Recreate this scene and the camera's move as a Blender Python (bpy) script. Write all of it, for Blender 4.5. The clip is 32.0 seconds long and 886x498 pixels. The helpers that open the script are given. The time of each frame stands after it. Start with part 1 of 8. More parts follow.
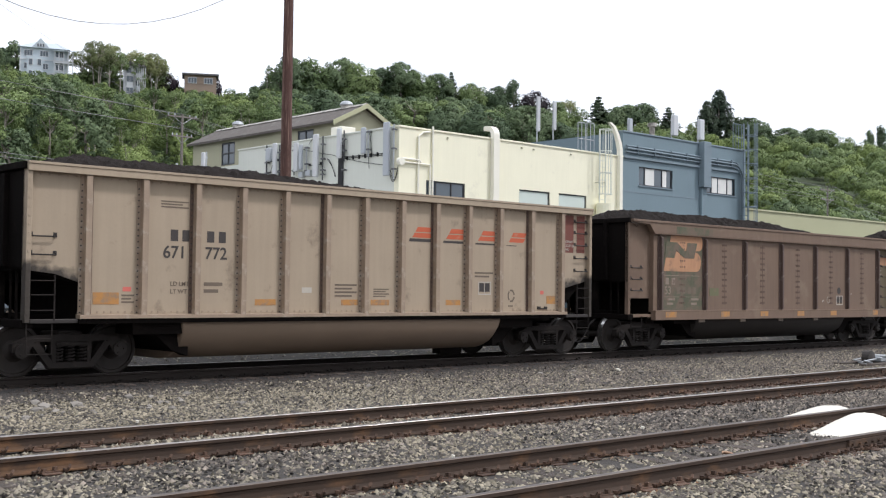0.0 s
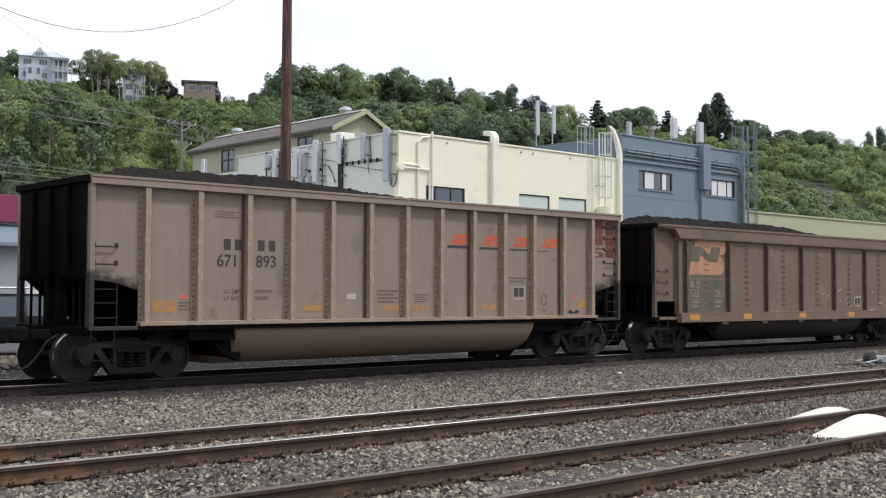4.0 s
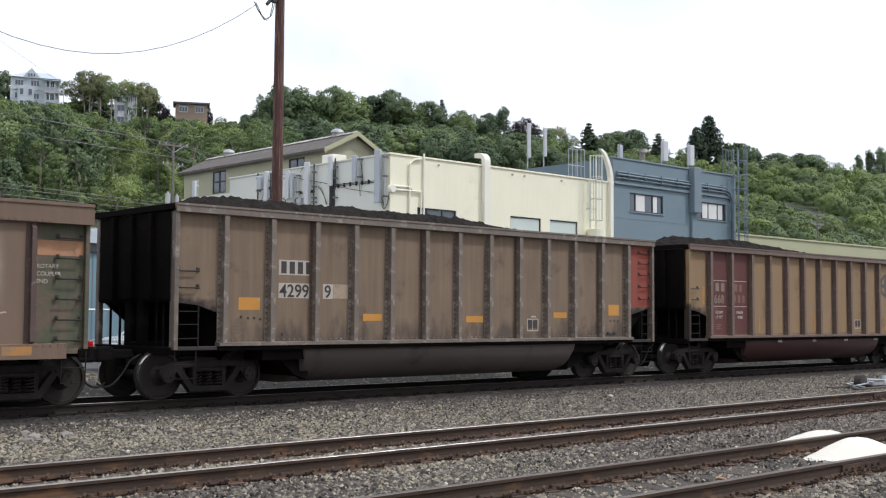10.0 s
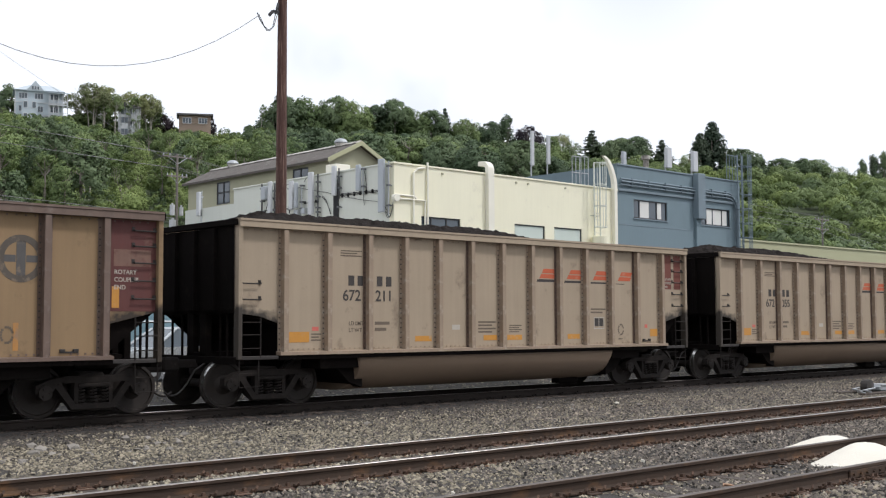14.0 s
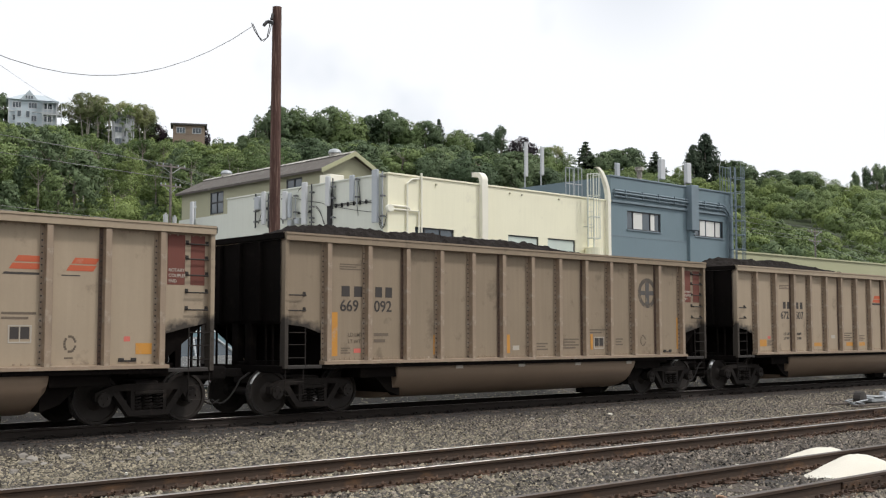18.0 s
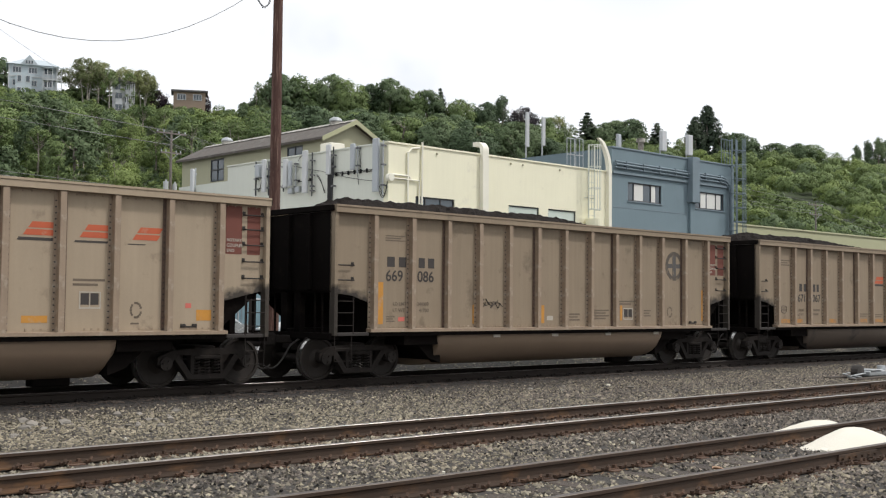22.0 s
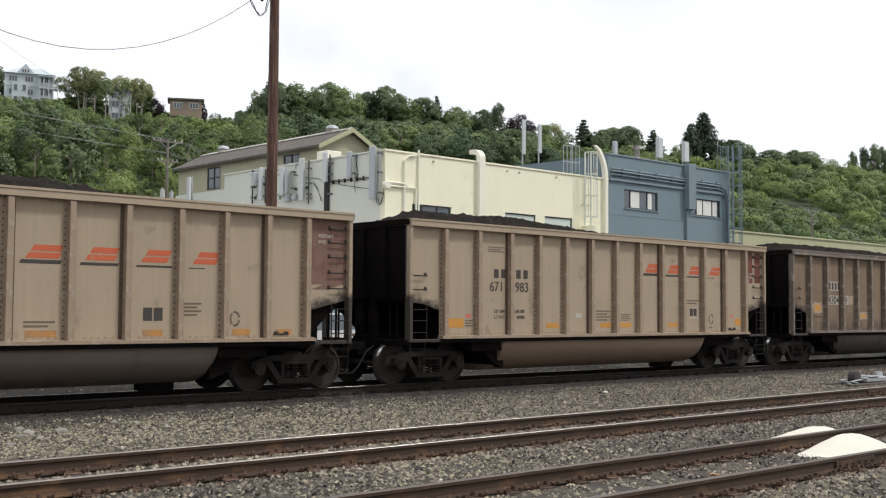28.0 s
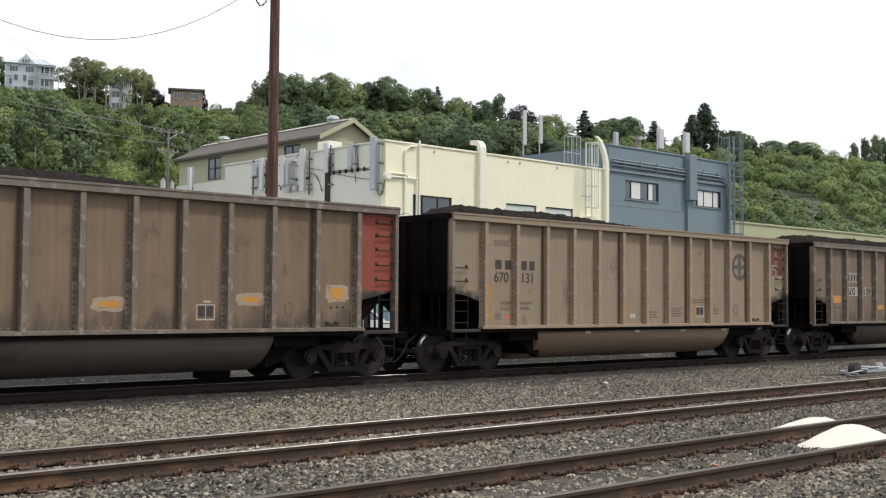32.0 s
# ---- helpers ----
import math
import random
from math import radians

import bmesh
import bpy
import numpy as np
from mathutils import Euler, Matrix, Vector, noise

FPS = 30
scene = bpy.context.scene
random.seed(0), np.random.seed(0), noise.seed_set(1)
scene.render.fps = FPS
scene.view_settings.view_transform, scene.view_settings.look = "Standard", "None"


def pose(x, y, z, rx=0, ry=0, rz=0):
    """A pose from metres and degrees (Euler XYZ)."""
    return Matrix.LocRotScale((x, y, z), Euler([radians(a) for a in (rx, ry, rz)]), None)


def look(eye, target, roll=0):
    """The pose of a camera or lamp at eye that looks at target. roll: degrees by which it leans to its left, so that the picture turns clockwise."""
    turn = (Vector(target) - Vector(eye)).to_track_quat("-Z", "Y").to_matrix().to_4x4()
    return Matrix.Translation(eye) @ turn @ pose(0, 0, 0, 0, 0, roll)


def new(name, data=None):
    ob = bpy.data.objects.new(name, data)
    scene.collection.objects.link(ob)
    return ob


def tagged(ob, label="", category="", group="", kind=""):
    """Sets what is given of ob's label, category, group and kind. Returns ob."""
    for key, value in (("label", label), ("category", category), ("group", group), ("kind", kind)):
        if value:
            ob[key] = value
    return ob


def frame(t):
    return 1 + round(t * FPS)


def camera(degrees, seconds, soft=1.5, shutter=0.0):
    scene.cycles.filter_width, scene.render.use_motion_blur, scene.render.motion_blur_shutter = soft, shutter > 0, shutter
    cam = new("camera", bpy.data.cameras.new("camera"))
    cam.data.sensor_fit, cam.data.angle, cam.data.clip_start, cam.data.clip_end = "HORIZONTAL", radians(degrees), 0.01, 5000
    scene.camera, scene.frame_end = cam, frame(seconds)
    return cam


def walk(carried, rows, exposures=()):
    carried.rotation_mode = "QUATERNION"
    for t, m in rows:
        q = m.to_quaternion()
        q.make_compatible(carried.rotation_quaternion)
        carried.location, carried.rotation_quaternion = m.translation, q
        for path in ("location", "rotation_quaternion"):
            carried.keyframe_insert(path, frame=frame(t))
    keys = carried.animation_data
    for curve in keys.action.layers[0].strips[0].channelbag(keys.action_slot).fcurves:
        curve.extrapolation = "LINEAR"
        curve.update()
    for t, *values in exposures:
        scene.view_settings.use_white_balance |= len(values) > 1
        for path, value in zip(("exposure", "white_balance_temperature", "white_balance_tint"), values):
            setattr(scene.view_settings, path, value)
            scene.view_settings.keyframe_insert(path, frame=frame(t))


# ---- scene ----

# ---- camera: stands beside the tracks, held in the hand ----
EYE = (0.0, 0.0, 1.60)
# seconds, heading from straight across the tracks, tilt, roll
HEADINGS = [
    (0, 42.394, 2.015, 0.700), (0.5, 42.313, 2.184, 0.541), (1, 42.154, 2.197, 0.486),
    (1.5, 42.107, 1.952, 0.464), (2, 42.154, 1.971, 0.409), (2.5, 42.217, 2.016, 0.389),
    (3, 42.436, 2.078, 0.449), (3.5, 42.448, 2.155, 0.301), (5.5, 42.219, 2.517, 0.057),
    (6, 42.233, 2.603, 0.051), (6.5, 42.330, 2.687, 0.015), (7, 42.376, 2.715, -0.032),
    (7.5, 42.471, 2.873, 0.018), (8, 42.528, 2.984, 0.017), (8.5, 42.608, 3.106, 0.078),
    (9, 42.656, 3.240, 0.204), (9.5, 42.715, 3.296, 0.239), (10, 42.807, 3.373, 0.321),
    (10.5, 42.883, 3.443, 0.233), (11, 42.931, 3.546, 0.303), (11.5, 42.961, 3.589, 0.327),
    (12, 43.034, 3.585, 0.280), (12.5, 43.081, 3.561, 0.214), (13, 43.052, 3.573, 0.192),
    (13.5, 42.777, 3.680, 0.007), (14, 42.584, 3.806, -0.221), (14.5, 42.578, 3.785, -0.236),
    (16.5, 42.776, 4.111, 0.010), (17, 42.899, 4.178, -0.056), (17.5, 42.852, 4.207, -0.099),
    (18, 42.909, 4.341, -0.066), (18.5, 43.191, 4.558, 0.134), (19, 43.316, 4.612, 0.114),
    (19.5, 43.299, 4.339, 0.023), (20, 43.077, 3.335, 0.308), (20.5, 42.971, 2.867, 0.440),
    (21, 42.942, 2.774, 0.504), (21.5, 42.902, 2.769, 0.482), (22, 42.911, 2.816, 0.511),
    (22.5, 42.913, 2.821, 0.517), (23, 42.767, 2.798, 0.446), (23.5, 42.774, 2.840, 0.455),
    (24, 42.818, 2.914, 0.481), (24.5, 42.827, 3.000, 0.478), (25, 42.897, 3.051, 0.448),
    (25.5, 43.000, 3.093, 0.560), (27.5, 43.084, 3.238, 0.342), (28, 43.069, 3.195, 0.337),
    (28.5, 42.991, 2.972, 0.396), (29, 42.912, 2.746, 0.520), (29.5, 42.905, 2.682, 0.489),
    (30, 42.913, 2.664, 0.453), (30.5, 42.937, 2.671, 0.402), (31, 42.961, 2.722, 0.366),
    (31.5, 42.941, 2.747, 0.280), (32, 43.037, 2.726, 0.386),
]


def heading(turn, tilt, roll):
    a, b = radians(turn), radians(tilt)
    ahead = (EYE[0] + 50 * math.sin(a) * math.cos(b), EYE[1] + 50 * math.cos(a) * math.cos(b), EYE[2] + 50 * math.sin(b))
    return look(EYE, ahead, roll)


cam = camera(42.5, 32.0, soft=1.2)
walk(cam, [(t, heading(a, b, c)) for t, a, b, c in HEADINGS], exposures=[(0.0, 0.12, 6120, 15), (3.5, 0.01, 6100, 15), (6.0, -0.03, 6080, 15), (9.0, -0.03, 6060, 15), (14.0, -0.08, 6220, 14),
                                                                        (17.0, -0.10, 6480, 12), (19.0, -0.15, 6500, 12), (21.0, -0.07, 6500, 12), (23.0, -0.09, 6500, 12), (28.0, -0.09, 6500, 12), (32.0, -0.03, 6480, 12)])

# ---- sky and sun: bright overcast with thin cloud ----
SUN_HIGH, SUN_ROUND = 55.0, 140.0      # degrees: height, and bearing from the across-track line
world = bpy.data.worlds.new("overcast_sky")
scene.world = world
world.use_nodes = True
wn, wl = world.node_tree.nodes, world.node_tree.links
wn.clear()
w_out = wn.new("ShaderNodeOutputWorld")
w_back = wn.new("ShaderNodeBackground")
w_sky = wn.new("ShaderNodeTexSky")
w_sky.sky_type, w_sky.sun_disc = "NISHITA", False
w_sky.sun_elevation, w_sky.sun_rotation = radians(SUN_HIGH), radians(SUN_ROUND)
w_coord = wn.new("ShaderNodeTexCoord")
w_noise = wn.new("ShaderNodeTexNoise")
w_noise.inputs["Scale"].default_value, w_noise.inputs["Detail"].default_value = 2.6, 5.0
w_ramp = wn.new("ShaderNodeValToRGB")
w_ramp.color_ramp.elements[0].position, w_ramp.color_ramp.elements[0].color = 0.30, (0.55, 0.55, 0.55, 1)
w_ramp.color_ramp.elements[1].position, w_ramp.color_ramp.elements[1].color = 0.42, (1, 1, 1, 1)
w_cloud = wn.new("ShaderNodeMix")
w_cloud.data_type = "RGBA"
w_cloud.inputs["B"].default_value = (10.6, 11.0, 11.3, 1)
wl.new(w_coord.outputs["Generated"], w_noise.inputs["Vector"])
wl.new(w_noise.outputs["Fac"], w_ramp.inputs["Fac"])
# a thin place in the cloud, high over the crest
w_gap = wn.new("ShaderNodeVectorMath")
w_gap.operation = "DISTANCE"
w_gap.inputs[1].default_value = (0.760, 0.580, 0.318)
w_edge = wn.new("ShaderNodeMapRange")
w_edge.inputs["From Min"].default_value, w_edge.inputs["From Max"].default_value = 0.01, 0.09
w_edge.inputs["To Min"].default_value, w_edge.inputs["To Max"].default_value = 0.74, 1.0
w_both = wn.new("ShaderNodeMath")
w_both.operation = "MULTIPLY"
wl.new(w_coord.outputs["Generated"], w_gap.inputs[0])
wl.new(w_gap.outputs["Value"], w_edge.inputs["Value"])
wl.new(w_edge.outputs["Result"], w_both.inputs[0])
wl.new(w_ramp.outputs["Color"], w_both.inputs[1])
wl.new(w_both.outputs[0], w_cloud.inputs["Factor"])
wl.new(w_sky.outputs["Color"], w_cloud.inputs["A"])
wl.new(w_cloud.outputs["Result"], w_back.inputs["Color"])
w_back.inputs["Strength"].default_value = 0.102
wl.new(w_back.outputs["Background"], w_out.inputs["Surface"])

sun = new("sun", bpy.data.lights.new("sun", "SUN"))
sun.data.energy, sun.data.angle, sun.data.color = 2.3, radians(7), (1.0, 0.96, 0.9)
a, b = radians(SUN_ROUND), radians(SUN_HIGH)
sun.matrix_world = look((math.sin(a) * math.cos(b) * 90, math.cos(a) * math.cos(b) * 90, math.sin(b) * 90), (0, 0, 0))

# ---- materials ----


def nodes_of(name):
    m = bpy.data.materials.new(name)
    m.use_nodes = True
    n = m.node_tree.nodes
    return m, n, m.node_tree.links, n["Principled BSDF"]


def surface(name, colour, rough=0.7, metal=0.0, vary=0.25, scale=3.0, fine=40.0, bump=0.1, streak=0.0, dirt=None, dirt_amount=0.0,
            per_object=0.0, per_island=0.0, stretch=(1, 1, 1), spec=0.5, second=None):
    """Colour with broad and fine variation, runs down the face, stains of a second colour and a fine relief."""
    m, n, l, bsdf = nodes_of(name)
    co = n.new("ShaderNodeTexCoord")
    mp = n.new("ShaderNodeMapping")
    mp.inputs["Scale"].default_value = stretch
    l.new(co.outputs["Object"], mp.inputs["Vector"])

    def noise_at(s, detail=4.0, source=mp.outputs["Vector"], rough_=0.55):
        t = n.new("ShaderNodeTexNoise")
        t.inputs["Scale"].default_value, t.inputs["Detail"].default_value, t.inputs["Roughness"].default_value = s, detail, rough_
        l.new(source, t.inputs["Vector"])
        return t.outputs["Fac"]

    def maths(op, x, y):
        k = n.new("ShaderNodeMath")
        k.operation = op
        for i, v in enumerate((x, y)):
            if hasattr(v, "is_linked"):
                l.new(v, k.inputs[i])
            else:
                k.inputs[i].default_value = v
        return k.outputs[0]

    big, small = noise_at(scale), noise_at(fine)
    f = maths("MULTIPLY", maths("SUBTRACT", big, 0.5), 2.2 * vary)
    f = maths("ADD", f, maths("MULTIPLY", maths("SUBTRACT", small, 0.5), 1.2 * vary))
    if streak:
        sm = n.new("ShaderNodeMapping")
        sm.inputs["Scale"].default_value = (9, 9, 0.5)
        l.new(co.outputs["Object"], sm.inputs["Vector"])
        f = maths("ADD", f, maths("MULTIPLY", maths("SUBTRACT", noise_at(1.0, 3.0, sm.outputs["Vector"]), 0.5), 2.0 * streak))
    if per_object:
        oi = n.new("ShaderNodeObjectInfo")
        f = maths("ADD", f, maths("MULTIPLY", maths("SUBTRACT", oi.outputs["Random"], 0.5), 2 * per_object))
    if per_island:
        ge = n.new("ShaderNodeNewGeometry")
        f = maths("ADD", f, maths("MULTIPLY", maths("SUBTRACT", ge.outputs["Random Per Island"], 0.5), 2 * per_island))
    gain = maths("ADD", f, 1.0)
    mul = n.new("ShaderNodeMix")
    mul.data_type, mul.blend_type = "RGBA", "MULTIPLY"
    mul.inputs["Factor"].default_value = 1.0
    comb = n.new("ShaderNodeCombineColor")
    for i in range(3):
        l.new(gain, comb.inputs[i])
    base = n.new("ShaderNodeRGB")
    base.outputs[0].default_value = (*colour, 1)
    if second:
        pick = n.new("ShaderNodeMix")
        pick.data_type = "RGBA"
        l.new(maths("POWER", maths("FRACT", maths("MULTIPLY", ge.outputs["Random Per Island"], 7.31), 0.0), 1.6), pick.inputs["Factor"])
        l.new(base.outputs[0], pick.inputs["A"])
        pick.inputs["B"].default_value = (*second, 1)
        l.new(pick.outputs["Result"], mul.inputs["A"])
    else:
        l.new(base.outputs[0], mul.inputs["A"])
    l.new(comb.outputs["Color"], mul.inputs["B"])
    out = mul.outputs["Result"]
    if dirt:
        dm = n.new("ShaderNodeMix")
        dm.data_type = "RGBA"
        dr = n.new("ShaderNodeMapRange")
        dr.inputs["From Min"].default_value, dr.inputs["From Max"].default_value = 0.62 - 0.3 * dirt_amount, 0.78 - 0.3 * dirt_amount
        dr.inputs["To Max"].default_value = 0.9
        l.new(noise_at(scale * 1.7, 6.0, rough_=0.65), dr.inputs["Value"])
        l.new(dr.outputs["Result"], dm.inputs["Factor"])
        l.new(out, dm.inputs["A"])
        dm.inputs["B"].default_value = (*dirt, 1)
        out = dm.outputs["Result"]
    l.new(out, bsdf.inputs["Base Color"])
    bsdf.inputs["Metallic"].default_value = metal
    bsdf.inputs["Specular IOR Level"].default_value = spec
    l.new(maths("ADD", maths("MULTIPLY", small, 0.25), rough - 0.12), bsdf.inputs["Roughness"])
    if bump:
        bp = n.new("ShaderNodeBump")
        bp.inputs["Strength"].default_value, bp.inputs["Distance"].default_value = bump, 0.02
        l.new(small, bp.inputs["Height"])
        l.new(bp.outputs["Normal"], bsdf.inputs["Normal"])
    return m


def foliage(name, dark, light, per_tree=0.66):
    """Leaves: a range of greens, leaf by leaf and tree by tree, thin enough to let some light through."""
    m, n, l, bsdf = nodes_of(name)
    ge, oi = n.new("ShaderNodeNewGeometry"), n.new("ShaderNodeObjectInfo")
    mix = n.new("ShaderNodeMix")
    mix.data_type = "RGBA"
    mix.inputs["A"].default_value, mix.inputs["B"].default_value = (*dark, 1), (*light, 1)
    ad = n.new("ShaderNodeMath")
    ad.operation = "MULTIPLY_ADD"
    l.new(oi.outputs["Random"], ad.inputs[0])
    ad.inputs[1].default_value = per_tree
    sc = n.new("ShaderNodeMath")
    sc.operation = "MULTIPLY"
    l.new(ge.outputs["Random Per Island"], sc.inputs[0])
    sc.inputs[1].default_value = 1 - per_tree
    l.new(sc.outputs[0], ad.inputs[2])
    l.new(ad.outputs[0], mix.inputs["Factor"])
    l.new(mix.outputs["Result"], bsdf.inputs["Base Color"])
    bsdf.inputs["Roughness"].default_value = 0.6
    bsdf.inputs["Specular IOR Level"].default_value = 0.25
    tr = n.new("ShaderNodeBsdfTranslucent")
    l.new(mix.outputs["Result"], tr.inputs["Color"])
    sh = n.new("ShaderNodeMixShader")
    sh.inputs[0].default_value = 0.18
    l.new(bsdf.outputs[0], sh.inputs[1])
    l.new(tr.outputs[0], sh.inputs[2])
    l.new(sh.outputs[0], n["Material Output"].inputs["Surface"])
    return m


def glass(name, tint, rough=0.05):
    m, n, l, bsdf = nodes_of(name)
    bsdf.inputs["Base Color"].default_value = (*tint, 1)
    bsdf.inputs["Roughness"].default_value = rough
    bsdf.inputs["Metallic"].default_value = 0.0
    bsdf.inputs["Specular IOR Level"].default_value = 0.9
    return m


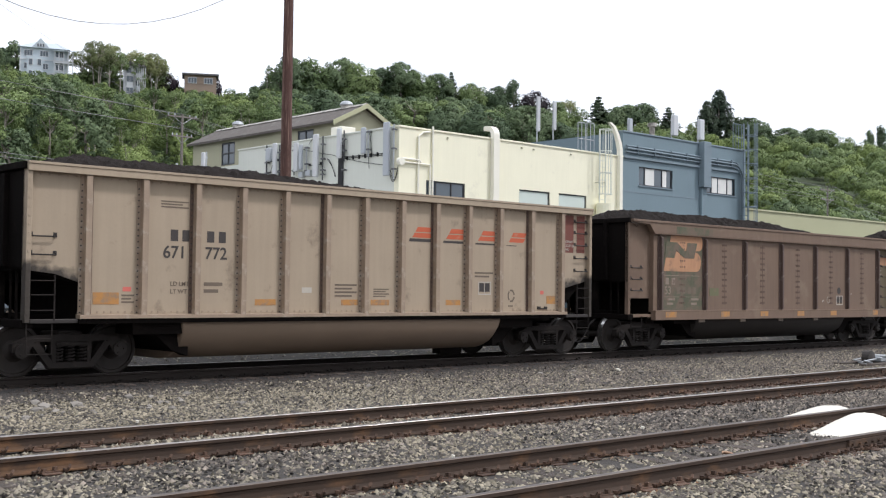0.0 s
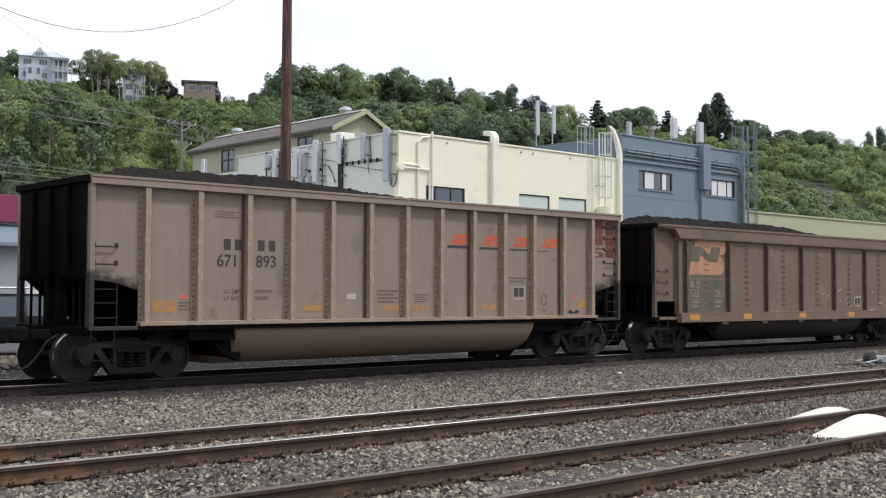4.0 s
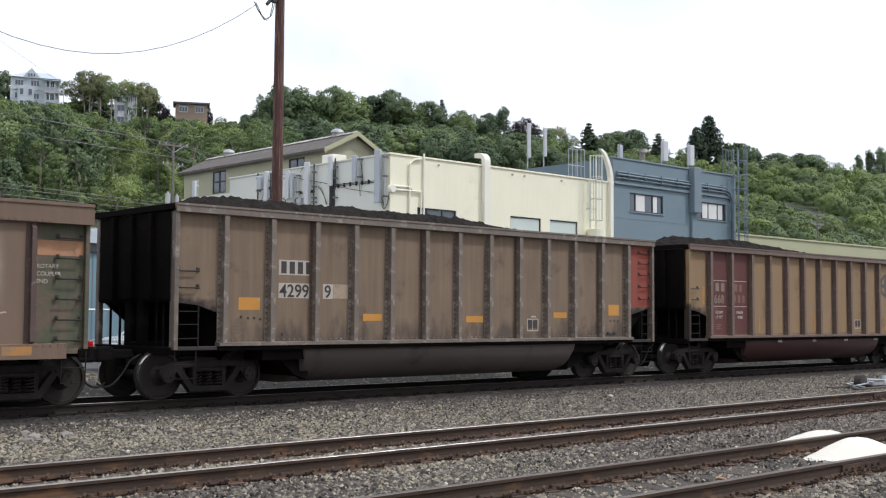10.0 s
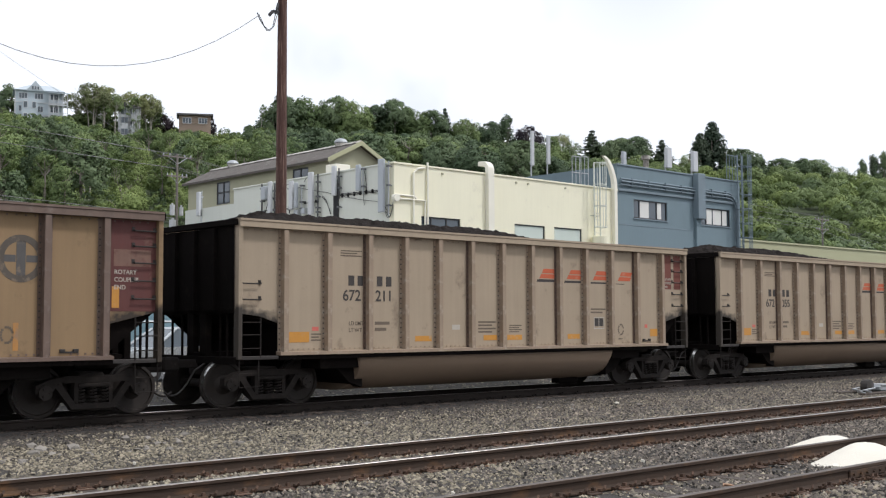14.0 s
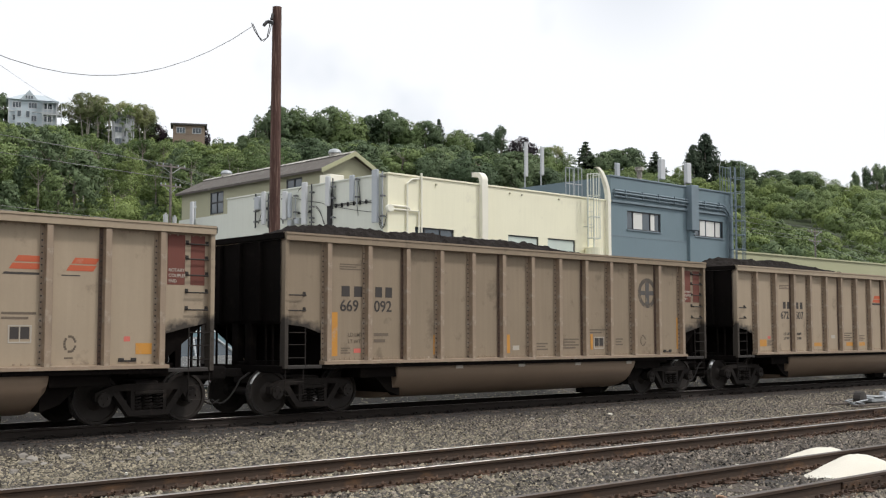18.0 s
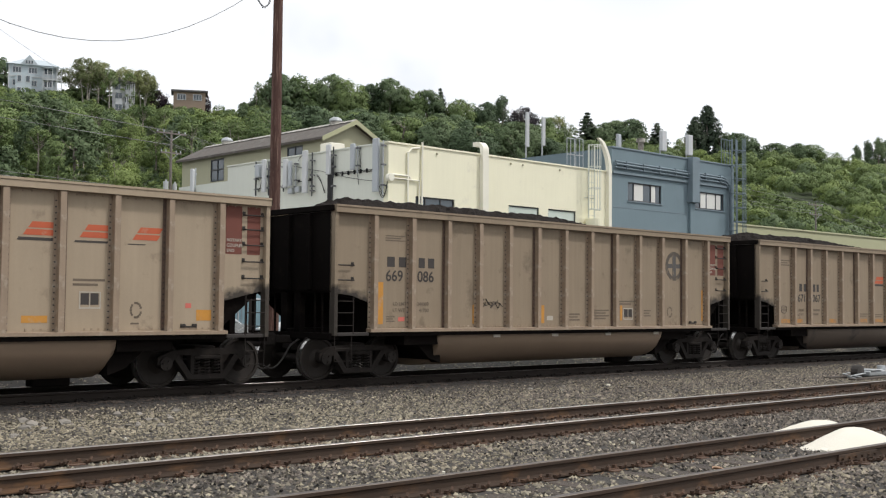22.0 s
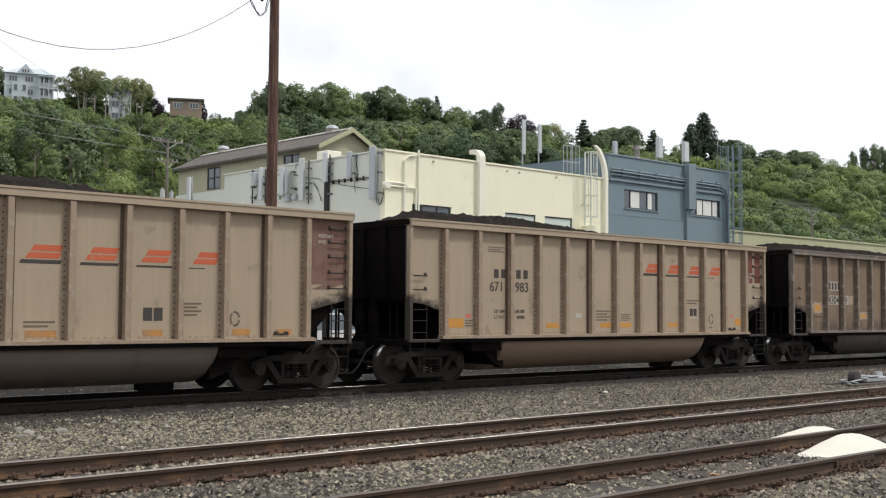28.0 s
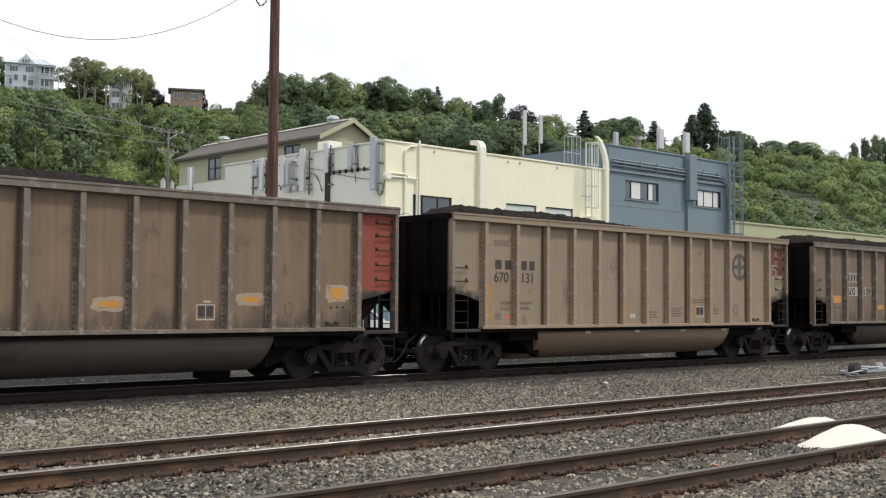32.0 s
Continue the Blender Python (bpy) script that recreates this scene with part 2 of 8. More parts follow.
M = {
    # rolling stock
    "tan": surface("tan_paint", (0.348, 0.276, 0.194), 0.75, vary=0.10, scale=0.8, fine=22, bump=0.05, streak=0.10, dirt=(0.15, 0.11, 0.075), dirt_amount=0.10),
    "tan_dull": surface("dusty_tan_paint", (0.258, 0.200, 0.137), 0.78, vary=0.12, scale=0.8, fine=22, bump=0.05, streak=0.12, dirt=(0.12, 0.088, 0.06), dirt_amount=0.16),
    "tan_gold": surface("ochre_tan_paint", (0.25, 0.165, 0.085), 0.75, vary=0.10, scale=0.8, fine=22, bump=0.05, streak=0.12, dirt=(0.14, 0.09, 0.05), dirt_amount=0.14),
    "tan_dark": surface("grimy_tan_paint", (0.185, 0.13, 0.084), 0.8, vary=0.18, scale=0.9, fine=22, bump=0.06, streak=0.30, dirt=(0.085, 0.062, 0.045), dirt_amount=0.14),
    "rib_tan": surface("worn_rib_metal", (0.275, 0.205, 0.143), 0.6, vary=0.2, scale=2.5, fine=30, bump=0.08, streak=0.15, dirt=(0.40, 0.34, 0.27), dirt_amount=0.2),
    "rib_maroon": surface("dark_reddish_rib_metal", (0.135, 0.092, 0.07), 0.6, vary=0.25, scale=2.5, fine=30, bump=0.08, streak=0.15, dirt=(0.20, 0.155, 0.13), dirt_amount=0.15),
    "rib_dark": surface("worn_dark_rib_metal", (0.15, 0.12, 0.093), 0.55, vary=0.3, scale=2.5, fine=30, bump=0.08, streak=0.2, dirt=(0.34, 0.30, 0.26), dirt_amount=0.25),
    "brown": surface("rusty_brown_paint", (0.154, 0.102, 0.069), 0.75, vary=0.14, scale=0.7, fine=20, bump=0.06, streak=0.16, dirt=(0.20, 0.145, 0.10), dirt_amount=0.2),
    "brown_rubbed": surface("rubbed_brown_paint", (0.168, 0.114, 0.077), 0.75, vary=0.14, scale=0.55, fine=20, bump=0.06, streak=0.1, dirt=(0.21, 0.14, 0.10), dirt_amount=0.15),
    "brown_rivet": surface("rusty_rivet_plate", (0.115, 0.072, 0.05), 0.75, vary=0.25, scale=3, fine=20, bump=0.06, dirt=(0.07, 0.045, 0.034), dirt_amount=0.3),
    "brown_dark": surface("dark_pilaster_metal", (0.085, 0.055, 0.043), 0.6, vary=0.25, scale=2, fine=30, bump=0.08, dirt=(0.30, 0.26, 0.22), dirt_amount=0.1),
    "green": surface("faded_green_paint", (0.062, 0.095, 0.055), 0.7, vary=0.2, scale=1.2, fine=18, bump=0.05, streak=0.2, dirt=(0.115, 0.08, 0.055), dirt_amount=0.42),
    "green_worn": surface("worn_green_paint", (0.082, 0.086, 0.05), 0.75, vary=0.22, scale=1.5, fine=18, bump=0.05, streak=0.2, dirt=(0.14, 0.098, 0.068), dirt_amount=0.7),
    "end_olive": surface("olive_brown_end_paint", (0.125, 0.098, 0.055), 0.75, vary=0.2, scale=1.5, fine=18, bump=0.05, streak=0.2, dirt=(0.15, 0.095, 0.065), dirt_amount=0.4),
    "tan_grey": surface("greyish_tan_paint", (0.245, 0.187, 0.142), 0.78, vary=0.12, scale=0.8, fine=22, bump=0.05, streak=0.12, dirt=(0.13, 0.098, 0.075), dirt_amount=0.16),
    "green_pale": surface("pale_green_square", (0.125, 0.125, 0.062), 0.75, vary=0.2, scale=2, fine=18, bump=0.03, dirt=(0.17, 0.115, 0.08), dirt_amount=0.4),
    "yellow_worn": surface("faded_yellow_reflector", (0.40, 0.19, 0.05), 0.6, vary=0.15, scale=5, fine=24, bump=0.02, dirt=(0.25, 0.165, 0.10), dirt_amount=0.5),
    "step_iron": surface("worn_step_iron", (0.04, 0.034, 0.03), 0.6, 0.2, vary=0.3, scale=5, fine=40, bump=0.1),
    "stone_dusty": surface("sooty_ballast_stone", (0.070, 0.063, 0.055), 0.9, vary=0.3, scale=0.4, fine=30, bump=0.2, per_island=0.95, second=(0.185, 0.157, 0.128), spec=0.2),
    "stone_pale": surface("pale_rock", (0.24, 0.222, 0.195), 0.9, vary=0.3, scale=3, fine=30, bump=0.3, per_object=0.25, spec=0.2),
    "stone_buff": surface("buff_ballast_stone", (0.24, 0.21, 0.152), 0.9, vary=0.3, scale=0.4, fine=30, bump=0.2, per_island=0.5, second=(0.20, 0.18, 0.135), spec=0.2),
    "maroon": surface("faded_maroon_paint", (0.10, 0.03, 0.025), 0.7, vary=0.15, scale=1.2, fine=18, bump=0.05, streak=0.15, dirt=(0.19, 0.13, 0.09), dirt_amount=0.1),
    "maroon_rubbed": surface("rubbed_maroon_paint", (0.17, 0.095, 0.07), 0.75, vary=0.2, scale=2, fine=18, bump=0.05, streak=0.2, dirt=(0.11, 0.04, 0.033), dirt_amount=0.4),
    "red": surface("faded_red_paint", (0.24, 0.05, 0.03), 0.7, vary=0.15, scale=1.2, fine=18, bump=0.05, streak=0.12, dirt=(0.17, 0.07, 0.05), dirt_amount=0.1),
    "brick_red": surface("dull_red_patch", (0.15, 0.045, 0.03), 0.7, vary=0.12, scale=2, fine=20, bump=0.03),
    "orange": surface("faded_orange_paint", (0.48, 0.10, 0.04), 0.65, vary=0.12, scale=2, fine=24, bump=0.02, dirt=(0.40, 0.30, 0.21), dirt_amount=0.12),
    "peach": surface("faded_peach_paint", (0.41, 0.215, 0.112), 0.7, vary=0.18, scale=2, fine=24, bump=0.02, streak=0.15, dirt=(0.19, 0.12, 0.08), dirt_amount=0.28),
    "cream_mark": surface("cream_marking", (0.50, 0.41, 0.28), 0.65, vary=0.15, scale=2, fine=24, bump=0.02, streak=0.1, dirt=(0.40, 0.25, 0.14), dirt_amount=0.34),
    "yellow": surface("yellow_reflector", (0.50, 0.23, 0.035), 0.5, vary=0.12, scale=3, fine=24, bump=0.02, dirt=(0.40, 0.30, 0.2), dirt_amount=0.16),
    "halo": surface("brushed_pale_paint", (0.34, 0.27, 0.19), 0.75, vary=0.2, scale=3, fine=24, bump=0.03, dirt=(0.20, 0.145, 0.1), dirt_amount=0.3),
    "sticker_red": surface("faded_red_sticker", (0.55, 0.13, 0.10), 0.6, vary=0.1, scale=3, fine=24, bump=0.02),
    "ink": surface("dark_stencil_paint", (0.045, 0.038, 0.034), 0.75, vary=0.15, scale=3, fine=24, bump=0.02),
    "emblem_ink": surface("worn_emblem_paint", (0.088, 0.073, 0.058), 0.75, vary=0.2, scale=5, fine=24, bump=0.02, dirt=(0.2, 0.15, 0.105), dirt_amount=0.35),
    "emblem_blue": surface("worn_slate_emblem_paint", (0.085, 0.08, 0.076), 0.75, vary=0.2, scale=5, fine=24, bump=0.02, dirt=(0.2, 0.15, 0.105), dirt_amount=0.25),
    "ink_faint": surface("faint_stencil_paint", (0.135, 0.103, 0.074), 0.75, vary=0.15, scale=3, fine=24, bump=0.02),
    "grey_mark": surface("grey_marking", (0.42, 0.38, 0.32), 0.7, vary=0.12, scale=3, fine=24, bump=0.02),
    "faded_digit": surface("faded_numeral_paint", (0.22, 0.17, 0.13), 0.7, vary=0.2, scale=3, fine=24, bump=0.02, dirt=(0.11, 0.07, 0.05), dirt_amount=0.3),
    # one near-black for car ends, slope sheets and the strips below the sills
    "black_end": surface("near_black_steel", (0.007, 0.0056, 0.005), 0.95, spec=0.05, vary=0.3, scale=1.4, fine=14, bump=0.1, dirt=(0.014, 0.011, 0.009), dirt_amount=0.2),
    "tub_tan": surface("dusty_tub_paint", (0.185, 0.131, 0.088), 0.75, vary=0.12, scale=0.7, fine=18, bump=0.04),
    "tub_dull": surface("sooty_tan_tub_paint", (0.105, 0.080, 0.062), 0.78, vary=0.2, scale=0.7, fine=18, bump=0.04, dirt=(0.05, 0.042, 0.036), dirt_amount=0.2),
    "tub_sooty": surface("sooty_tub_paint", (0.078, 0.062, 0.051), 0.8, vary=0.2, scale=0.7, fine=18, bump=0.04, dirt=(0.04, 0.034, 0.03), dirt_amount=0.2),
    "tub_black": surface("black_tub_paint", (0.03, 0.0255, 0.022), 0.85, spec=0.2, vary=0.2, scale=0.7, fine=18, bump=0.04),
    "tub_maroon": surface("maroon_tub_paint", (0.05, 0.018, 0.016), 0.7, vary=0.2, scale=0.7, fine=18, bump=0.04),
    "truck": surface("greasy_cast_steel", (0.019, 0.0155, 0.0135), 0.85, spec=0.2, vary=0.3, scale=5, fine=40, bump=0.15, dirt=(0.05, 0.038, 0.03), dirt_amount=0.12),
    "wheel": surface("brown_wheel_steel", (0.020, 0.0155, 0.0125), 0.7, 0.0, spec=0.3, vary=0.25, scale=5, fine=40, bump=0.1),
    "tread": surface("polished_wheel_tread", (0.55, 0.54, 0.52), 0.28, 1.0, vary=0.1, scale=5, fine=60, bump=0.02),
    "coal": surface("coal", (0.022, 0.0185, 0.0165), 0.95, spec=0.06, vary=0.5, scale=7, fine=60, bump=0.9),
    "iron": surface("black_grab_iron", (0.03, 0.025, 0.022), 0.55, 0.2, vary=0.25, scale=6, fine=40, bump=0.1),
    # track
    "ballast": surface("ballast_bed", (0.042, 0.037, 0.032), 0.9, vary=0.45, scale=0.55, fine=26, bump=1.0, dirt=(0.03, 0.028, 0.026), dirt_amount=0.28),
    # bed and stones under the train: coal dust plus the train's shade, as colour
    "ballast_shade_dusty": surface("dusty_shade_dark_ballast", (0.013, 0.012, 0.011), 0.85, vary=0.4, scale=0.8, fine=26, bump=1.0),
    "stone_shade_dusty": surface("dusty_shade_dark_stone", (0.042, 0.031, 0.024), 0.8, vary=0.2, scale=0.7, fine=30, bump=0.2, per_island=0.6),
    "stone": surface("ballast_stone", (0.138, 0.124, 0.097), 0.9, vary=0.35, scale=0.4, fine=30, bump=0.2, per_island=0.95, second=(0.235, 0.208, 0.150), spec=0.25),
    "stone_rust": surface("rust_stained_stone", (0.15, 0.086, 0.048), 0.9, vary=0.35, scale=0.6, fine=30, bump=0.2, per_island=0.5, second=(0.12, 0.10, 0.085), spec=0.2),
    "rail_rust": surface("rusty_rail_steel", (0.052, 0.035, 0.025), 0.8, 0.0, spec=0.25, vary=0.28, scale=2, fine=40, bump=0.15, dirt=(0.155, 0.083, 0.041), dirt_amount=0.22, stretch=(0.35, 1, 1)),
    # main line rails, with the train's shadow put into their base colour
    "rail_dark": surface("shade_dark_rail_steel", (0.022, 0.017, 0.014), 0.8, 0.0, spec=0.2, vary=0.25, scale=2, fine=40, bump=0.15, stretch=(0.35, 1, 1)),
    "rail_top": surface("polished_rail_head", (0.36, 0.33, 0.305), 0.3, 1.0, vary=0.12, scale=2, fine=30, bump=0.03, stretch=(0.2, 1, 1)),
    "rail_top_dull": surface("dulled_rail_head", (0.13, 0.11, 0.095), 0.45, 0.7, vary=0.2, scale=2, fine=30, bump=0.03, stretch=(0.2, 1, 1)),
    "tie": surface("weathered_tie_wood", (0.06, 0.047, 0.037), 0.85, vary=0.3, scale=3, fine=30, bump=0.5, stretch=(6, 0.6, 3), per_object=0.2),
    "plate": surface("orange_rust_steel", (0.085, 0.050, 0.033), 0.85, vary=0.3, scale=6, fine=40, bump=0.3, per_object=0.4, dirt=(0.18, 0.092, 0.045), dirt_amount=0.3),
    "powder": surface("white_powder", (0.68, 0.645, 0.555), 0.9, vary=0.06, scale=2, fine=40, bump=0.25),
    "paper": surface("brown_paper", (0.33, 0.20, 0.12), 0.9, vary=0.15, scale=8, fine=40, bump=0.2),
    "asphalt": surface("asphalt", (0.085, 0.085, 0.083), 0.9, vary=0.2, scale=0.3, fine=30, bump=0.3),
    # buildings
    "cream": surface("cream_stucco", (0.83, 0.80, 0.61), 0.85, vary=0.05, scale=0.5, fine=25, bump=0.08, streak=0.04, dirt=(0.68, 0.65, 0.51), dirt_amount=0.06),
    # the cream again, darker and cooler: the side wall's shade is in the colour
    "cream_side": surface("shade_tinted_stucco", (0.62, 0.64, 0.575), 0.85, vary=0.05, scale=0.5, fine=25, bump=0.08, streak=0.05, dirt=(0.58, 0.575, 0.48), dirt_amount=0.06),
    "white_paint": surface("white_duct_paint", (0.80, 0.775, 0.66), 0.6, vary=0.05, scale=1.5, fine=30, bump=0.04),
    "blue": surface("slate_blue_painted_wall", (0.165, 0.226, 0.254), 0.8, vary=0.08, scale=0.5, fine=20, bump=0.12, streak=0.05, dirt=(0.19, 0.25, 0.29), dirt_amount=0.08),
    "blue_trim": surface("slate_blue_painted_metal", (0.17, 0.22, 0.25), 0.6, vary=0.1, scale=2, fine=30, bump=0.05),
    "olive": surface("olive_beige_siding", (0.40, 0.39, 0.27), 0.85, vary=0.07, scale=0.5, fine=22, bump=0.1, streak=0.04),
    "olive_pale": surface("pale_green_siding", (0.40, 0.40, 0.25), 0.85, vary=0.06, scale=0.4, fine=22, bump=0.1),
    "shingle": surface("grey_brown_roofing", (0.105, 0.092, 0.08), 0.9, vary=0.3, scale=1.2, fine=14, bump=0.4, dirt=(0.21, 0.195, 0.17), dirt_amount=0.2),
    "flashing": surface("pale_ridge_flashing", (0.46, 0.44, 0.39), 0.7, vary=0.2, scale=1.5, fine=14, bump=0.2, dirt=(0.15, 0.135, 0.12), dirt_amount=0.6),
    "galv": surface("galvanised_steel", (0.42, 0.44, 0.45), 0.45, 0.6, vary=0.15, scale=4, fine=30, bump=0.05),
    "panel_grey": surface("grey_antenna_plastic", (0.40, 0.43, 0.46), 0.5, vary=0.06, scale=2, fine=30, bump=0.03),
    "panel_white": surface("white_antenna_plastic", (0.53, 0.545, 0.555), 0.5, vary=0.05, scale=2, fine=30, bump=0.03),
    "dark": surface("dark_cable_rubber", (0.02, 0.02, 0.022), 0.6, vary=0.2, scale=4, fine=30, bump=0.05),
    "bracket_grey": surface("grey_bracket_steel", (0.16, 0.165, 0.17), 0.6, 0.2, vary=0.2, scale=4, fine=30, bump=0.05),
    "frame_dark": surface("dark_window_frame", (0.035, 0.037, 0.04), 0.5, vary=0.15, scale=4, fine=30, bump=0.03),
    "blind": surface("pale_green_blind", (0.56, 0.63, 0.57), 0.8, vary=0.06, scale=1, fine=20, bump=0.03),
    "curtain": surface("white_window_shade", (0.68, 0.68, 0.64), 0.8, vary=0.08, scale=2, fine=20, bump=0.03),
    "room": surface("dim_room", (0.10, 0.10, 0.10), 0.9, vary=0.2, scale=1, fine=10, bump=0.0),
    "pane": glass("window_glass", (0.05, 0.07, 0.085)),
    "pole": surface("creosoted_pole_wood", (0.075, 0.034, 0.025), 0.85, vary=0.5, scale=2.2, fine=12, bump=0.9, stretch=(6, 6, 0.35), dirt=(0.24, 0.15, 0.115), dirt_amount=0.36),
    "pole_grey": surface("weathered_pole_wood", (0.19, 0.17, 0.15), 0.9, vary=0.25, scale=2.5, fine=24, bump=0.4, stretch=(5, 5, 0.4)),
    "wire": surface("grey_cable", (0.22, 0.22, 0.22), 0.6, vary=0.1, scale=2, fine=10, bump=0.0),
    "teal": surface("blue_grey_panel_wall", (0.17, 0.27, 0.31), 0.7, vary=0.08, scale=0.7, fine=18, bump=0.05, streak=0.06),
    "berry": surface("berry_fascia_paint", (0.20, 0.025, 0.075), 0.6, vary=0.06, scale=1, fine=18, bump=0.03),
    "house_blue": surface("pale_blue_clapboard", (0.46, 0.52, 0.555), 0.8, vary=0.06, scale=0.4, fine=6, bump=0.05),
    "house_white": surface("white_clapboard", (0.66, 0.67, 0.68), 0.8, vary=0.05, scale=0.4, fine=6, bump=0.05),
    "house_brick": surface("tan_brick_house", (0.27, 0.205, 0.155), 0.85, vary=0.1, scale=0.5, fine=8, bump=0.1),
    "roof_dark": surface("dark_house_roof", (0.10, 0.095, 0.095), 0.9, vary=0.2, scale=0.6, fine=8, bump=0.2),
    "soil": surface("grassy_hillside", (0.045, 0.062, 0.024), 0.95, vary=0.4, scale=0.08, fine=1.2, bump=0.6, dirt=(0.06, 0.078, 0.03), dirt_amount=0.2),
    "bark": surface("grey_bark", (0.24, 0.21, 0.175), 0.9, vary=0.3, scale=1.5, fine=10, bump=0.4),
    "bark_pale": surface("pale_bark", (0.36, 0.33, 0.28), 0.9, vary=0.3, scale=1.5, fine=10, bump=0.4),
    "leaf_olive": foliage("olive_leaves", (0.075, 0.12, 0.048), (0.245, 0.315, 0.125)),
    "leaf_grove": foliage("thin_olive_leaves", (0.11, 0.135, 0.057), (0.31, 0.33, 0.14)),
    "leaf": foliage("broad_leaves", (0.068, 0.115, 0.043), (0.23, 0.298, 0.112)),
    "leaf_dark": foliage("dark_leaves", (0.06, 0.098, 0.052), (0.18, 0.24, 0.115)),
    "leaf_bright": foliage("bright_leaves", (0.085, 0.135, 0.045), (0.29, 0.36, 0.12)),
    "needle": foliage("conifer_needles", (0.028, 0.048, 0.03), (0.082, 0.112, 0.062)),
    "plum": foliage("purple_leaves", (0.012, 0.008, 0.012), (0.04, 0.025, 0.033)),
    "car_dark": surface("dark_car_paint", (0.035, 0.04, 0.042), 0.25, 0.2, vary=0.05, scale=1, fine=20, bump=0.0),
    "car_silver": surface("silver_car_paint", (0.50, 0.53, 0.54), 0.25, 0.4, vary=0.05, scale=1, fine=20, bump=0.0),
    "car_white": surface("white_car_paint", (0.70, 0.71, 0.70), 0.3, vary=0.05, scale=1, fine=20, bump=0.0),
    "lamp_red": surface("red_lamp_lens", (0.45, 0.015, 0.015), 0.25, vary=0.05, scale=1, fine=20, bump=0.0),
    "rubber": surface("tyre_rubber", (0.025, 0.025, 0.025), 0.85, vary=0.2, scale=4, fine=20, bump=0.1),
}


def rub(m, period, start, colour):
    """Pale upright rubbed bands, two to a panel, on a sheet whose panels repeat along x."""
    n, l = m.node_tree.nodes, m.node_tree.links
    bsdf = n["Principled BSDF"]
    co, sp = n.new("ShaderNodeTexCoord"), n.new("ShaderNodeSeparateXYZ")
    l.new(co.outputs["Object"], sp.inputs[0])

    def maths(op, x, y=0.0):
        k = n.new("ShaderNodeMath")
        k.operation = op
        for i, v in enumerate((x, y)):
            if hasattr(v, "is_linked"):
                l.new(v, k.inputs[i])
            else:
                k.inputs[i].default_value = v
        return k.outputs[0]
    x = maths("SUBTRACT", maths("MULTIPLY", maths("FRACT", maths("DIVIDE", maths("SUBTRACT", sp.outputs[0], start), period)), period), period / 2)
    band = maths("DIVIDE", maths("SUBTRACT", maths("ABSOLUTE", x), 0.42), 0.085)
    tall = maths("DIVIDE", maths("SUBTRACT", sp.outputs[2], 2.35), 0.42)
    d = maths("ADD", maths("MULTIPLY", band, band), maths("MULTIPLY", tall, tall))
    t = n.new("ShaderNodeTexNoise")
    t.inputs["Scale"].default_value, t.inputs["Detail"].default_value = 3.0, 6.0
    l.new(co.outputs["Object"], t.inputs["Vector"])
    f = maths("MULTIPLY", maths("POWER", 2.718, maths("MULTIPLY", d, -0.6)), maths("MULTIPLY", t.outputs["Fac"], 1.7))
    mix = n.new("ShaderNodeMix")
    mix.data_type = "RGBA"
    l.new(f, mix.inputs["Factor"])
    old = bsdf.inputs["Base Color"].links[0].from_socket
    l.new(old, mix.inputs["A"])
    mix.inputs["B"].default_value = (*colour, 1)
    l.new(mix.outputs["Result"], bsdf.inputs["Base Color"])


def soot(m):
    """Coal grime smeared over the end bays above the trucks, fading upwards."""
    n, l = m.node_tree.nodes, m.node_tree.links
    bsdf = n["Principled BSDF"]
    co, sp, t = n.new("ShaderNodeTexCoord"), n.new("ShaderNodeSeparateXYZ"), n.new("ShaderNodeTexNoise")
    l.new(co.outputs["Object"], sp.inputs[0])
    t.inputs["Scale"].default_value, t.inputs["Detail"].default_value = 4.5, 6.0
    l.new(co.outputs["Object"], t.inputs["Vector"])

    def maths(op, x, y=0.0):
        k = n.new("ShaderNodeMath")
        k.operation = op
        for i, v in enumerate((x, y)):
            if hasattr(v, "is_linked"):
                l.new(v, k.inputs[i])
            else:
                k.inputs[i].default_value = v
        return k.outputs[0]
    # height above the slanted lower edge, roughened
    edge = maths("ADD", maths("MULTIPLY", maths("SUBTRACT", maths("ABSOLUTE", sp.outputs[0]), 7.22), 0.22), 1.86)
    up = maths("ADD", maths("SUBTRACT", sp.outputs[2], edge), maths("MULTIPLY", maths("SUBTRACT", t.outputs["Fac"], 0.5), 0.5))
    mr = n.new("ShaderNodeMapRange")
    mr.inputs["From Min"].default_value, mr.inputs["From Max"].default_value = 0.02, 0.20
    mr.inputs["To Min"].default_value, mr.inputs["To Max"].default_value = 0.9, 0.0
    l.new(up, mr.inputs["Value"])
    at_end = maths("GREATER_THAN", maths("ABSOLUTE", sp.outputs[0]), 6.17)
    f = maths("MULTIPLY", mr.outputs["Result"], at_end)
    mix = n.new("ShaderNodeMix")
    mix.data_type = "RGBA"
    l.new(f, mix.inputs["Factor"])
    l.new(bsdf.inputs["Base Color"].links[0].from_socket, mix.inputs["A"])
    mix.inputs["B"].default_value = (0.012, 0.010, 0.009, 1)
    l.new(mix.outputs["Result"], bsdf.inputs["Base Color"])


